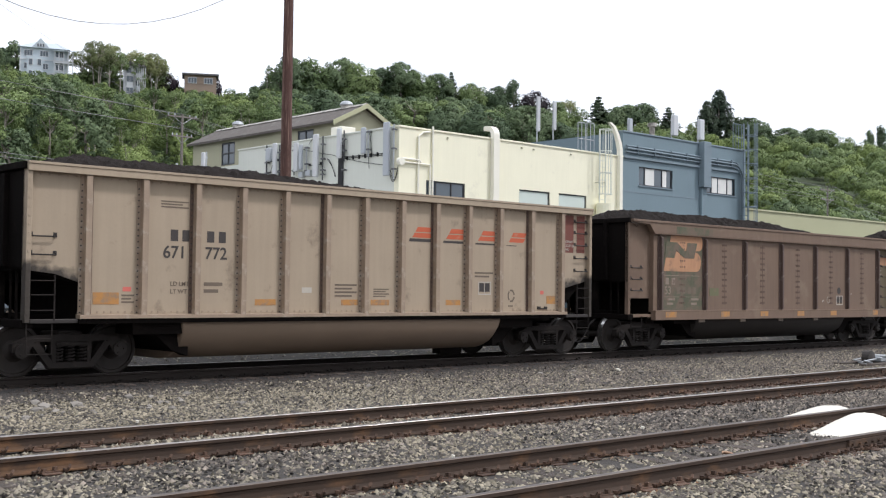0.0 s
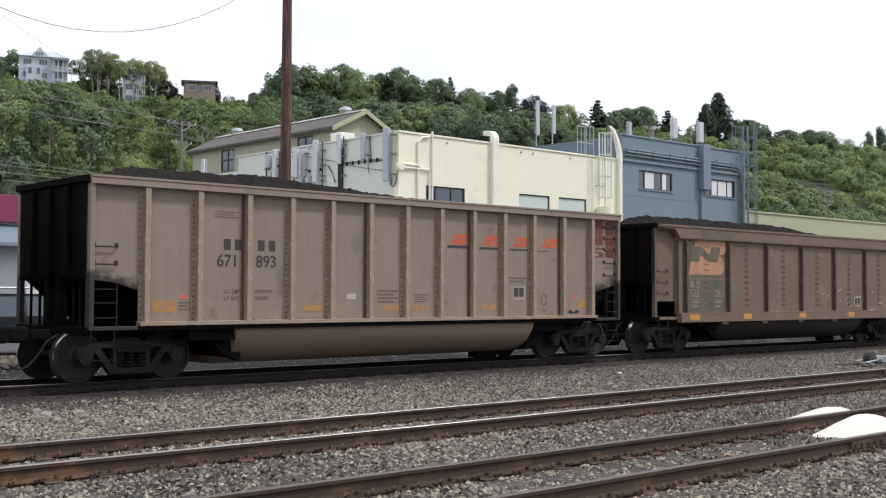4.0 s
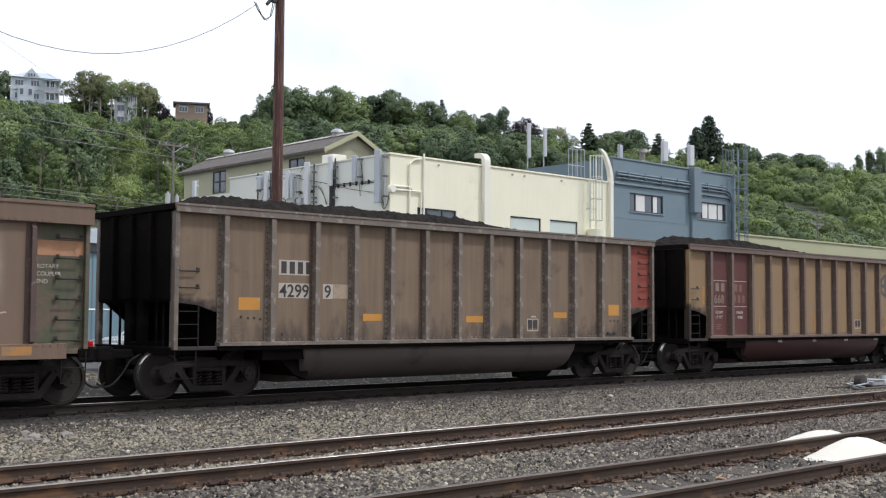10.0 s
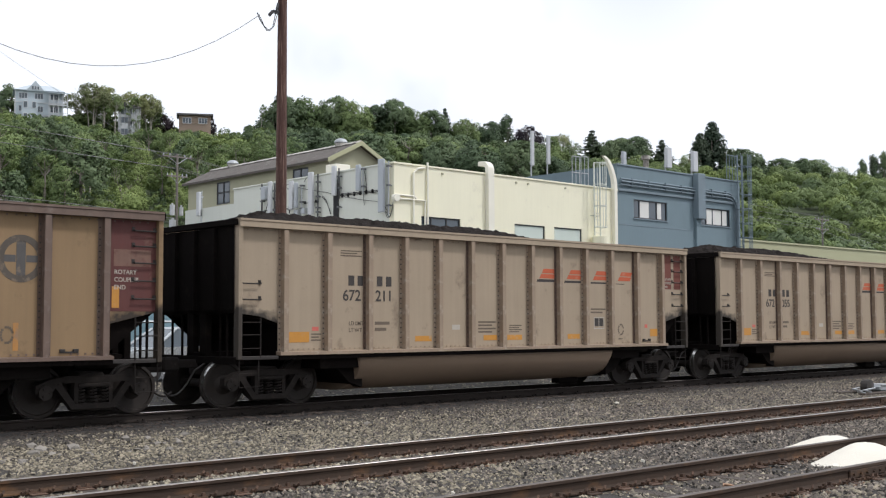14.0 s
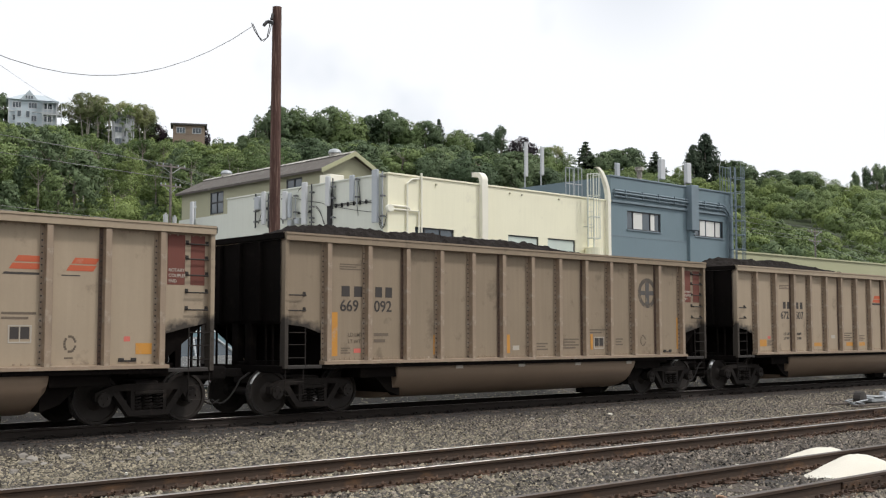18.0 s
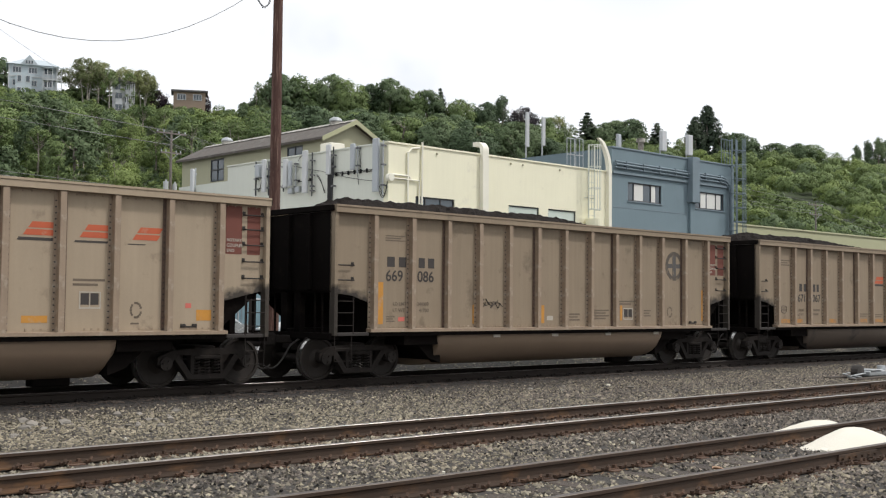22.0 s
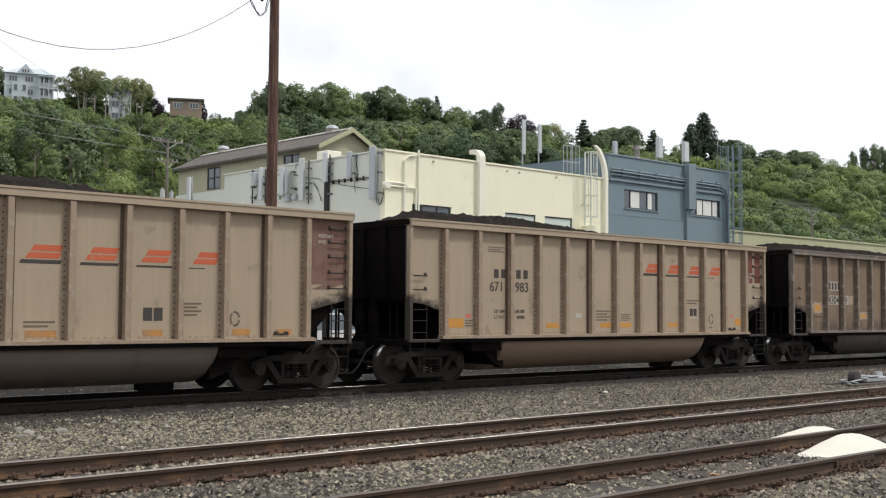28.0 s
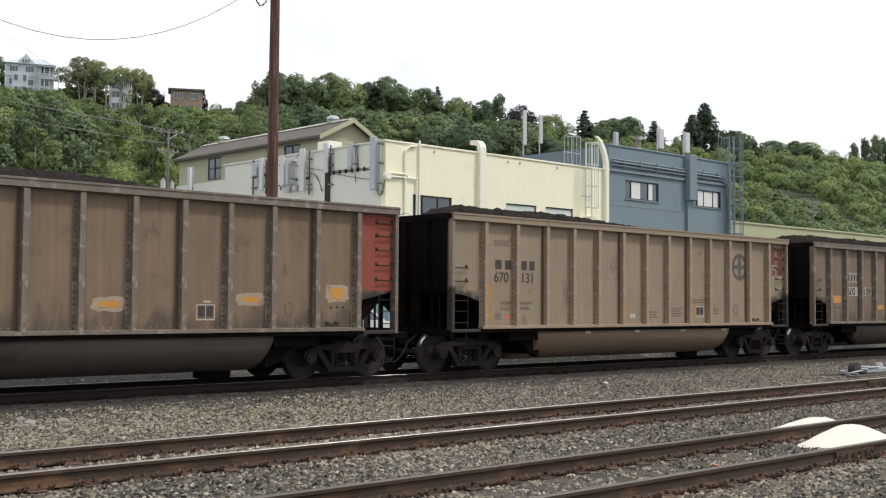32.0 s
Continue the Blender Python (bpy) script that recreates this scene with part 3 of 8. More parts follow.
def splash(m):
    """Soot splashed up the feet of the panels in ragged tongues."""
    n, l = m.node_tree.nodes, m.node_tree.links
    bsdf = n["Principled BSDF"]
    co, sp, mp, t = n.new("ShaderNodeTexCoord"), n.new("ShaderNodeSeparateXYZ"), n.new("ShaderNodeMapping"), n.new("ShaderNodeTexNoise")
    mp.inputs["Scale"].default_value = (1.0, 1.0, 0.4)
    l.new(co.outputs["Object"], sp.inputs[0])
    l.new(co.outputs["Object"], mp.inputs["Vector"])
    l.new(mp.outputs["Vector"], t.inputs["Vector"])
    t.inputs["Scale"].default_value, t.inputs["Detail"].default_value = 3.2, 7.0
    height = n.new("ShaderNodeMath")
    height.operation = "MULTIPLY_ADD"
    l.new(t.outputs["Fac"], height.inputs[0])
    height.inputs[1].default_value = -1.7
    l.new(sp.outputs[2], height.inputs[2])
    mr = n.new("ShaderNodeMapRange")
    mr.inputs["From Min"].default_value, mr.inputs["From Max"].default_value = 0.18, 0.62
    mr.inputs["To Min"].default_value, mr.inputs["To Max"].default_value = 0.75, 0.0
    l.new(height.outputs[0], mr.inputs["Value"])
    mix = n.new("ShaderNodeMix")
    mix.data_type = "RGBA"
    l.new(mr.outputs["Result"], mix.inputs["Factor"])
    l.new(bsdf.inputs["Base Color"].links[0].from_socket, mix.inputs["A"])
    mix.inputs["B"].default_value = (0.05, 0.04, 0.033, 1)
    l.new(mix.outputs["Result"], bsdf.inputs["Base Color"])


for k in ("tan", "tan_grey", "tan_dull", "tan_gold", "tan_dark"):
    soot(M[k])
splash(M["tan_dark"])
rub(M["brown_rubbed"], 2.01, -7.22 + 1.28, (0.40, 0.33, 0.26))

# ---- mesh helpers ----


def box(bm, x0, x1, y0, y1, z0, z1, bevel=0.0, mat=0):
    vs = [bm.verts.new((x, y, z)) for z in (z0, z1) for x, y in ((x0, y0), (x1, y0), (x1, y1), (x0, y1))]
    fs = [bm.faces.new([vs[i] for i in q]) for q in ((3, 2, 1, 0), (4, 5, 6, 7), (0, 1, 5, 4), (1, 2, 6, 5), (2, 3, 7, 6), (3, 0, 4, 7))]
    for f in fs:
        f.material_index = mat
    if bevel:
        bmesh.ops.bevel(bm, geom=list({e for f in fs for e in f.edges}), offset=bevel, segments=1, affect="EDGES")


def prism(bm, outline, a0, a1, axis="y"):
    """An outline in the plane across the axis, pushed from a0 to a1 along it."""
    def at(u, v, a):
        return {"y": (u, a, v), "x": (a, u, v), "z": (u, v, a)}[axis]
    lo = [bm.verts.new(at(u, v, a0)) for u, v in outline]
    hi = [bm.verts.new(at(u, v, a1)) for u, v in outline]
    k = len(outline)
    bm.faces.new(lo)
    bm.faces.new(hi[::-1])
    for i in range(k):
        bm.faces.new((lo[i], hi[i], hi[(i + 1) % k], lo[(i + 1) % k]))


def rod(bm, p, q, r, sides=8, r2=None):
    p, q = Vector(p), Vector(q)
    d = (q - p).normalized()
    s = d.orthogonal().normalized()
    t = d.cross(s)
    r2 = r if r2 is None else r2
    rings = [[bm.verts.new(c + (s * math.cos(6.28319 * i / sides) + t * math.sin(6.28319 * i / sides)) * k) for i in range(sides)] for c, k in ((p, r), (q, r2))]
    for i in range(sides):
        bm.faces.new((rings[0][i], rings[0][(i + 1) % sides], rings[1][(i + 1) % sides], rings[1][i]))
    bm.faces.new(rings[0][::-1])
    bm.faces.new(rings[1])


def tube(bm, points, r, sides=6):
    """One bent round bar through the points."""
    pts = [Vector(p) for p in points]
    rings, side = [], None
    for i, p in enumerate(pts):
        d = (pts[min(i + 1, len(pts) - 1)] - pts[max(i - 1, 0)]).normalized()
        side = d.orthogonal().normalized() if side is None else (side - d * side.dot(d)).normalized()
        t = d.cross(side)
        rings.append([bm.verts.new(p + (side * math.cos(6.28319 * k / sides) + t * math.sin(6.28319 * k / sides)) * r) for k in range(sides)])
    for a_, b_ in zip(rings, rings[1:]):
        for k in range(sides):
            bm.faces.new((a_[k], a_[(k + 1) % sides], b_[(k + 1) % sides], b_[k]))
    bm.faces.new(rings[0][::-1])
    bm.faces.new(rings[-1])


def lathe(bm, profile, sides=24, mats=None):
    """A profile of (radius, y) turned about the y axis."""
    rings = [[bm.verts.new((r * math.cos(6.28319 * i / sides), y, r * math.sin(6.28319 * i / sides))) for i in range(sides)] for r, y in profile]
    for k, (a_, b_) in enumerate(zip(rings, rings[1:])):
        for i in range(sides):
            f = bm.faces.new((a_[i], b_[i], b_[(i + 1) % sides], a_[(i + 1) % sides]))
            f.smooth = False
            f.material_index = mats[k] if mats else 0
    bm.faces.new(rings[0])
    bm.faces.new(rings[-1][::-1])


def mesh_of(name, bm, *materials):
    bmesh.ops.recalc_face_normals(bm, faces=bm.faces)
    me = bpy.data.meshes.new(name)
    bm.to_mesh(me)
    bm.free()
    for m in materials:
        me.materials.append(M[m])
    return me


def part(name, bm, material, parent, label="", at=None):
    """One mesh under a thing or under a part."""
    me = mesh_of(name, bm, *((material,) if isinstance(material, str) else material)) if isinstance(bm, bmesh.types.BMesh) else bm
    ob = new(name, me)
    ob.parent = parent
    if at is not None:
        ob.matrix_basis = at
    return tagged(ob, label)


def thing(name, label, category, group="", kind="", at=None):
    ob = new(name)
    ob.empty_display_size = 0.2
    if at is not None:
        ob.matrix_basis = at
    return tagged(ob, label, category, group, kind)


def solid(name, bm, material, label, category, group="", kind="", at=None):
    """A thing of one mesh."""
    ob = new(name, mesh_of(name, bm, *((material,) if isinstance(material, str) else material)))
    if at is not None:
        ob.matrix_basis = at
    return tagged(ob, label, category, group, kind)


def BM():
    return bmesh.new()


def lettering(text, size, x, y, z, material, parent, turn=0):
    """Painted characters on the face at y that looks towards -y, with x at the left and z at the foot."""
    cu = bpy.data.curves.new("lettering", "FONT")
    cu.body, cu.size, cu.extrude = text, size, 0.002
    cu.offset = size * 0.012
    tmp = bpy.data.objects.new("tmp", cu)
    me = bpy.data.meshes.new_from_object(tmp)
    bpy.data.objects.remove(tmp)
    bpy.data.curves.remove(cu)
    me.transform(pose(x, y, z, 90, 0, turn))
    me.materials.clear()
    me.materials.append(M[material])
    ob = new("lettering", me)
    ob.parent = parent
    return ob


def soup(name, verts, faces, *materials):
    me = bpy.data.meshes.new(name)
    verts = np.asarray(verts, dtype=np.float32)
    faces = np.asarray(faces, dtype=np.int32)
    k = faces.shape[1]
    me.vertices.add(len(verts))
    me.vertices.foreach_set("co", verts.ravel())
    me.loops.add(faces.size)
    me.loops.foreach_set("vertex_index", faces.ravel())
    me.polygons.add(len(faces))
    me.polygons.foreach_set("loop_start", np.arange(0, faces.size, k, dtype=np.int32))
    me.update(calc_edges=True)
    for m in materials:
        me.materials.append(M[m])
    return me

# ---- ground: one sheet, level in the yard, rising into the wooded hill ----
CREST, ALONG, OUT = Vector((97.0, 230.0)), Vector((0.914, -0.405)), Vector((-0.405, -0.914))   # crest line, and the way down from it
# along the crest: metres, height of the treetops
STREET = 0.10               # the street lies a little above the rails
SKYLINE = [(-60, 52), (-9, 52.4), (7, 51), (17, 51), (24, 48.6), (38, 45.6), (43, 45), (47, 50.6), (55, 52.1), (63, 52.2), (71, 50.5), (76, 51.9), (90, 49.5), (104, 48.2),
           (118, 46.2), (134, 45.0), (151, 44.0), (166, 44.3), (181, 43.8), (200, 42.3), (212, 45.0), (300, 42)]


def skyline(s):
    for (s0, z0), (s1, z1) in zip(SKYLINE, SKYLINE[1:]):
        if s <= s1:
            return z0 + (z1 - z0) * max(0.0, (s - s0) / (s1 - s0))
    return SKYLINE[-1][1]


def smooth_skyline(s):
    return sum(skyline(s + k) for k in (-24, -16, -8, 0, 8, 16, 24)) / 7


def hill(x, y):
    p = Vector((x, y)) - CREST
    s, d = p.dot(ALONG), p.dot(OUT)
    top = smooth_skyline(s) - 8.0 + 1.8 * min(1.0, max(0.0, (s - 90) / 20))
    if d <= 0:
        k = 1.0
    else:
        k = max(0.0, 1 - d / 118.0)
        k = k ** 0.85
    return STREET + (top - STREET) * k + (1.2 * noise.noise((x * 0.05, y * 0.05, 3)) * min(1, k * 6) if k > 0 else 0)


def ballast_height(x, y):
    z = -0.285
    for yc in (7.19, 11.24, 20.2):
        d = abs(y - yc)
        z = max(z, -0.185 - max(0.0, d - 1.25) * 0.10)
    z = max(z, -0.285)
    return z + 0.018 * noise.noise((x * 0.8, y * 0.8, 0))


def ground_sheet():
    xs = [-900, -400, -150, -60, -25, -10, 0] + [0.5 * i for i in range(1, 90)] + [46 + 3 * i for i in range(0, 90)] + [330, 400, 550, 900, 1500]
    ys = [-900, -300, -80, -20, 0] + [3 + 0.35 * i for i in range(0, 57)] + [24 + 4 * i for i in range(0, 78)] + [350, 500, 900, 1600]
    verts, faces = [], []
    for y in ys:
        for x in xs:
            z = ballast_height(x, y) if y < 23.5 else hill(x, y)
            verts.append((x, y, z))
    w = len(xs)
    for j in range(len(ys) - 1):
        for i in range(w - 1):
            faces.append((j * w + i, j * w + i + 1, (j + 1) * w + i + 1, (j + 1) * w + i))
    me = soup("ground", verts, faces, "ballast", "asphalt", "soil", "ballast_shade_dusty")
    idx = []
    for j in range(len(ys) - 1):
        for i in range(w - 1):
            # 3 is the strip coloured dark for dust and shade under the train
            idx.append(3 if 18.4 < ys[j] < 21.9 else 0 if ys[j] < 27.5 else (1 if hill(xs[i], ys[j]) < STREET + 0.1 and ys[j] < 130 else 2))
    me.polygons.foreach_set("material_index", idx)
    me.polygons.foreach_set("use_smooth", [True] * len(idx))
    return tagged(new("ground", me), "grey ballast yard, asphalt street and green hillside", "ground", kind="structure")


ground = ground_sheet()


# ---- tracks ----
RAIL_OUTLINE = [(-0.07, -0.168), (0.07, -0.168), (0.07, -0.156), (0.018, -0.138), (0.011, -0.125), (0.011, -0.052), (0.035, -0.038), (0.036, -0.006),
                (0.032, -0.002), (0.02, 0.0005), (0.0, 0.001), (-0.02, 0.0005), (-0.032, -0.002), (-0.036, -0.006), (-0.035, -0.038), (-0.011, -0.052), (-0.011, -0.125), (-0.018, -0.138), (-0.07, -0.156)]


def rail_mesh(x0, x1, body="rail_rust", head="rail_top"):
    bm = BM()
    prism(bm, RAIL_OUTLINE, x0, x1, "x")
    bmesh.ops.recalc_face_normals(bm, faces=bm.faces)
    for f in bm.faces:
        f.material_index = 1 if f.normal.z > 0.5 and f.calc_center_median().z > -0.01 else 0
        f.smooth = f.material_index == 1
    return mesh_of("rail", bm, body, head)


def tie_mesh():
    bm = BM()
    box(bm, -0.115, 0.115, -1.3, 1.3, -0.36, -0.176, 0.012)
    return mesh_of("tie", bm, "tie")


def plate_mesh(material="plate"):
    """A tie plate with its shoulders, and four spikes with bent heads."""
    bm = BM()
    box(bm, -0.09, 0.09, -0.17, 0.17, -0.177, -0.164, 0.003)
    for s in (-1, 1):
        box(bm, -0.09, 0.09, s * 0.095 - 0.012, s * 0.095 + 0.012, -0.166, -0.150)
        for sx in (-0.055, 0.05):
            box(bm, sx - 0.011, sx + 0.011, s * 0.083 - 0.012, s * 0.083 + 0.012, -0.17, -0.125 + 0.012 * (sx > 0))
            box(bm, sx - 0.017, sx + 0.017, s * 0.072 - 0.024, s * 0.072 + 0.02, -0.146, -0.128 + 0.012 * (sx > 0))
    return mesh_of("tie_plate", bm, material)


def anchor_mesh():
    """A rail anchor clipped under the foot, its ends curled up on both sides."""
    bm = BM()
    for s in (-1, 1):
        box(bm, -0.016, 0.016, s * 0.078 - 0.028, s * 0.078 + 0.018, -0.172, -0.138)
        tube(bm, [(0, s * 0.07, -0.16), (0.0, s * 0.115, -0.155), (0.012, s * 0.135, -0.125), (0.03, s * 0.125, -0.10)], 0.014, 5)
    box(bm, -0.014, 0.014, -0.09, 0.09, -0.186, -0.17)
    return mesh_of("rail_anchor", bm, "plate")


def joint_mesh():
    bm = BM()
    for s in (-1, 1):
        box(bm, -0.45, 0.45, s * 0.026 - 0.014, s * 0.026 + 0.014, -0.132, -0.045, 0.004)
        for i in range(6):
            rod(bm, (-0.38 + 0.152 * i, s * 0.03, -0.09), (-0.38 + 0.152 * i, s * 0.065, -0.09), 0.017, 6)
    return mesh_of("joint_bar", bm, "rail_rust")


TIE, PLATE, ANCHOR, JOINT, DARK_PLATE = tie_mesh(), plate_mesh(), anchor_mesh(), joint_mesh(), plate_mesh("truck")
LONG_RAIL, DULL_RAIL, MAIN_RAIL = rail_mesh(-260, 420), rail_mesh(-260, 420, head="rail_top_dull"), rail_mesh(-260, 420, "rail_dark")


def track(yc, label, near, far, step=0.53, plate=None, rail=None):
    t = thing("track", label, "railway track", "parallel tracks", "structure")
    for s in (-1, 1):
        part("rail", rail or LONG_RAIL, "", t, at=pose(0, yc + s * 0.7535, 0))
    k = int((far - near) / step)
    for i in range(k):
        x = near + i * step + random.uniform(-0.03, 0.03)
        part("tie", TIE, "", t, at=pose(x, yc + random.uniform(-0.05, 0.05), random.uniform(-0.02, 0.002), 0, 0, random.uniform(-1, 1)))
        for s in (-1, 1):
            part("tie_plate", plate or PLATE, "", t, at=pose(x, yc + s * 0.7535, 0))
            if plate is None:
                for dx in (-0.15, 0.15):
                    part("rail_anchor", ANCHOR, "", t, at=pose(x + dx, yc + s * 0.7535, 0))
    return t


near_track = track(7.19, "weathered yard track with rusty spiked rails in ballast", 3.5, 23.5, rail=DULL_RAIL)
middle_track = track(11.24, "rusty yard track with polished rail heads in ballast", 3.5, 36)
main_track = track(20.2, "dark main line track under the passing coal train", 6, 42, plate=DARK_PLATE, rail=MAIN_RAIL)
for yc, s, x, who in ((7.19, -1, 12.5, near_track), (11.24, 1, 24.4, middle_track)):
    part("joint_bar", JOINT, "", who, at=pose(x, yc + s * 0.7535, 0))


def gravel(name, x0, x1, y0, y1, count, small, large, label, seed, material="stone", beside=None, mixed=False):
    """Loose broken stones, each a squashed five-cornered lump, bedded on the bed between the rails."""
    g = np.random.default_rng(seed)
    # the yard opens out to the right, away from the viewer's side
    x = g.uniform(x0, x1, count * 3)
    y = g.uniform(y0, y1, count * 3)
    keep = (x > 0.36 * y) & (x < 2.3 * y + 1)
    near = np.full(len(x), 9.0)
    for yc in (7.19, 11.24, 20.2):
        for s in (-1, 1):
            near = np.minimum(near, np.abs(y - yc - s * 0.7535))
    keep &= near > 0.11
    if beside:
        keep &= near < 0.15 + 0.17 * g.random(len(x))
    # the near track's ties lie bare in places
    bare = (np.abs(y - 7.19) < 0.66) & (x > 7.5) & (x < 13.0) & (np.mod(x - 3.5 + 0.16, 0.53) < 0.30) & (g.random(len(x)) < 0.85)
    keep &= ~bare
    x, y = x[keep][:count], y[keep][:count]
    n_ = len(x)
    size = small + (large - small) * g.random(n_) ** 2.2
    base = np.array([[1, 0, -0.35], [-1, 0, -0.35], [0, 1, -0.35], [0, -1, -0.35], [0, 0, 0.8]], float)
    v = base[None] * g.uniform(0.65, 1.25, (n_, 5, 1)) + g.normal(0, 0.22, (n_, 5, 3))
    v *= size[:, None, None] * np.array([1, 1, 0.72]) * 0.5
    a_ = g.uniform(0, 6.283, n_)
    c, s_ = np.cos(a_)[:, None], np.sin(a_)[:, None]
    vx, vy = v[..., 0] * c - v[..., 1] * s_, v[..., 0] * s_ + v[..., 1] * c
    z = np.array([ballast_height(px, py) if py < 22.6 else -0.285 + (STREET + 0.285) * min(1.0, (py - 22.6) / 1.4) for px, py in zip(x, y)])
    out = np.stack([vx + x[:, None], vy + y[:, None], v[..., 2] + (z + size * 0.16)[:, None]], -1).reshape(-1, 3)
    tri = np.array([[0, 2, 4], [2, 1, 4], [1, 3, 4], [3, 0, 4]])
    faces = (tri[None] + 5 * np.arange(n_)[:, None, None]).reshape(-1, 3)
    if mixed:
        # sooty and buff stretches of the bed
        def spread(cx, cy, rx, ry):
            return np.exp(-((x - cx) / rx) ** 2 - ((y - cy) / ry) ** 2)
        soot = 0.75 * spread(6.6, 10.0, 2.3, 0.8) + 0.8 * np.clip((x - 12) / 6, 0, 1) * np.exp(-((y - 16.0) / 2.2) ** 2) + 0.45 * np.exp(-((y - 18.3) / 0.7) ** 2) + 0.88 * np.clip((x - 8.0) / 5, 0, 1) * (y < 13) + 0.06
        buff = 0.7 * spread(9.3, 10.0, 1.3, 0.8) + 0.5 * spread(7.0, 16.0, 5.0, 2.2) + 0.25 * np.exp(-((y - 15.5) / 2.4) ** 2) + 0.35 * spread(9.8, 5.9, 3.5, 0.6)
        r = g.random(n_)
        sort = np.where(r < soot, 1, np.where(r < soot + buff, 2, 0))
        me = soup(name, out, faces, material, "stone_dusty", "stone_buff")
        me.polygons.foreach_set("material_index", np.repeat(sort, 4).astype(np.int32))
        return tagged(new(name, me), label, "gravel", kind="stuff")
    return tagged(new(name, soup(name, out, faces, material)), label, "gravel", kind="stuff")


gravel("ballast_stones", 2.5, 20, 5.0, 13.2, 70000, 0.026, 0.074, "loose grey and buff ballast stones beside rusty rails", 4, mixed=True)
gravel("ballast_stones", 4, 40, 13.0, 18.5, 60000, 0.027, 0.074, "coarse pale grey ballast stones along the main line", 5, mixed=True)
gravel("ballast_stones", 18, 40, 7.0, 13.2, 20000, 0.03, 0.06, "loose grey ballast stones between the tracks", 6, mixed=True)
gravel("ballast_stones", 5, 44, 18.45, 22.4, 16000, 0.035, 0.08, "coal-dusted ballast stones coloured darker for the shade under the train", 8, "stone_shade_dusty")
gravel("ballast_stones", 8, 60, 22.2, 27.4, 22000, 0.035, 0.09, "pale coarse gravel beyond the main line", 12)
gravel("ballast_stones", 3, 30, 6.0, 12.4, 30000, 0.018, 0.05, "rust-stained small stones along the yard rails", 10, "stone_rust", True)


def rubble():
    g = random.Random(9)
    for i in range(60):
        bm = BM()
        bmesh.ops.create_icosphere(bm, subdivisions=1, radius=1.0)
        for v in bm.verts:
            v.co *= g.uniform(0.6, 1.2)
            v.co.z *= 0.75
            v.co.x *= 1.2
        x = g.uniform(5.4, 10.5) if i < 52 else g.uniform(12, 26)
        y = g.uniform(15.6, 17.6)
        r = 0.035 + 0.075 * g.random() ** 2.5 if i < 52 else g.uniform(0.04, 0.08)
        bmesh.ops.scale(bm, vec=(r, r, r), verts=bm.verts)
        solid("rock", bm, "stone_pale", "pale broken rock lying on the ballast shoulder", "rock", "rocks on the ballast", at=pose(x, y, ballast_height(x, y) + r * 0.2, 0, 0, g.uniform(0, 360)))


rubble()


def powder_heap(x, y, rx, ry, rz, label):
    bm = BM()
    n1, n2 = 40, 9
    top = bm.verts.new((0, 0, rz))
    rings = []
    for k in range(1, n2 + 1):
        f = k / n2
        ring = []
        for i in range(n1):
            a_ = 6.28319 * i / n1
            w = 1 + 0.16 * noise.noise((math.cos(a_) * 1.3 + x, math.sin(a_) * 1.3, 5)) + 0.06 * noise.noise((math.cos(a_) * 5, math.sin(a_) * 5, x))
            z = rz * (0.5 + 0.5 * math.cos(math.pi * f)) ** 0.8 + 0.02 * noise.noise((f * 5, a_ * 2, x)) * (1 - f)
            ring.append(bm.verts.new((rx * f * w * math.cos(a_), ry * f * w * math.sin(a_), z - (0.06 if k == n2 else 0))))
        rings.append(ring)
    for i in range(n1):
        bm.faces.new((top, rings[0][i], rings[0][(i + 1) % n1]))
    for p, q in zip(rings, rings[1:]):
        for i in range(n1):
            bm.faces.new((p[i], q[i], q[(i + 1) % n1], p[(i + 1) % n1]))
    for f in bm.faces:
        f.smooth = True
    ob = solid("powder_mound", bm, "powder", label, "powder heap", "spilled white heaps", at=pose(x, y, -0.2))
    return ob


powder_heap(15.57, 8.60, 0.95, 0.5, 0.155, "smooth heap of spilled white powder beyond the yard rail")
powder_heap(14.16, 7.34, 1.2, 0.52, 0.25, "smooth heap of spilled white powder between two rails")


def switch_machine():
    t = thing("switch_machine", "low grey steel switch machine with rods beside the track", "switch machine", at=pose(29.9, 15.0, -0.30))
    for k, y in enumerate((-0.35, 0.35)):
        bm = BM()
        box(bm, -1.6, 1.3, y - 0.11, y + 0.11, -0.06, 0.07, 0.01)
        part("tie", bm, "tie", t)
    bm = BM()
    box(bm, -0.35, 0.75, -0.24, 0.24, 0.07, 0.22, 0.03)
    part("housing", bm, "galv", t)
    bm = BM()
    box(bm, -0.30, 0.30, -0.27, 0.27, 0.22, 0.25, 0.012)
    part("lid", bm, "galv", t)
    bm = BM()
    rod(bm, (0.55, -0.1, 0.22), (0.55, -0.1, 0.34), 0.13, 12, 0.11)
    part("motor_cover", bm, "galv", t)
    bm = BM()
    lathe(bm, [(0.05, -0.12), (0.19, -0.10), (0.19, 0.10), (0.05, 0.12)], 14)
    part("gear_case", bm, "step_iron", t, at=pose(-0.62, 0, 0.20))
    for y, z in ((-0.16, 0.16), (0.0, 0.12), (0.14, 0.18)):
        bm = BM()
        tube(bm, [(-0.5, y, z), (-1.25, y - 0.05, z - 0.03), (-1.5, y - 0.4, z - 0.05)], 0.022)
        part("throw_rod", bm, "galv", t)
    bm = BM()
    tube(bm, [(0.75, 0.1, 0.2), (1.0, 0.15, 0.24), (1.2, 0.1, 0.05)], 0.03)
    part("conduit", bm, "dark", t)


switch_machine()


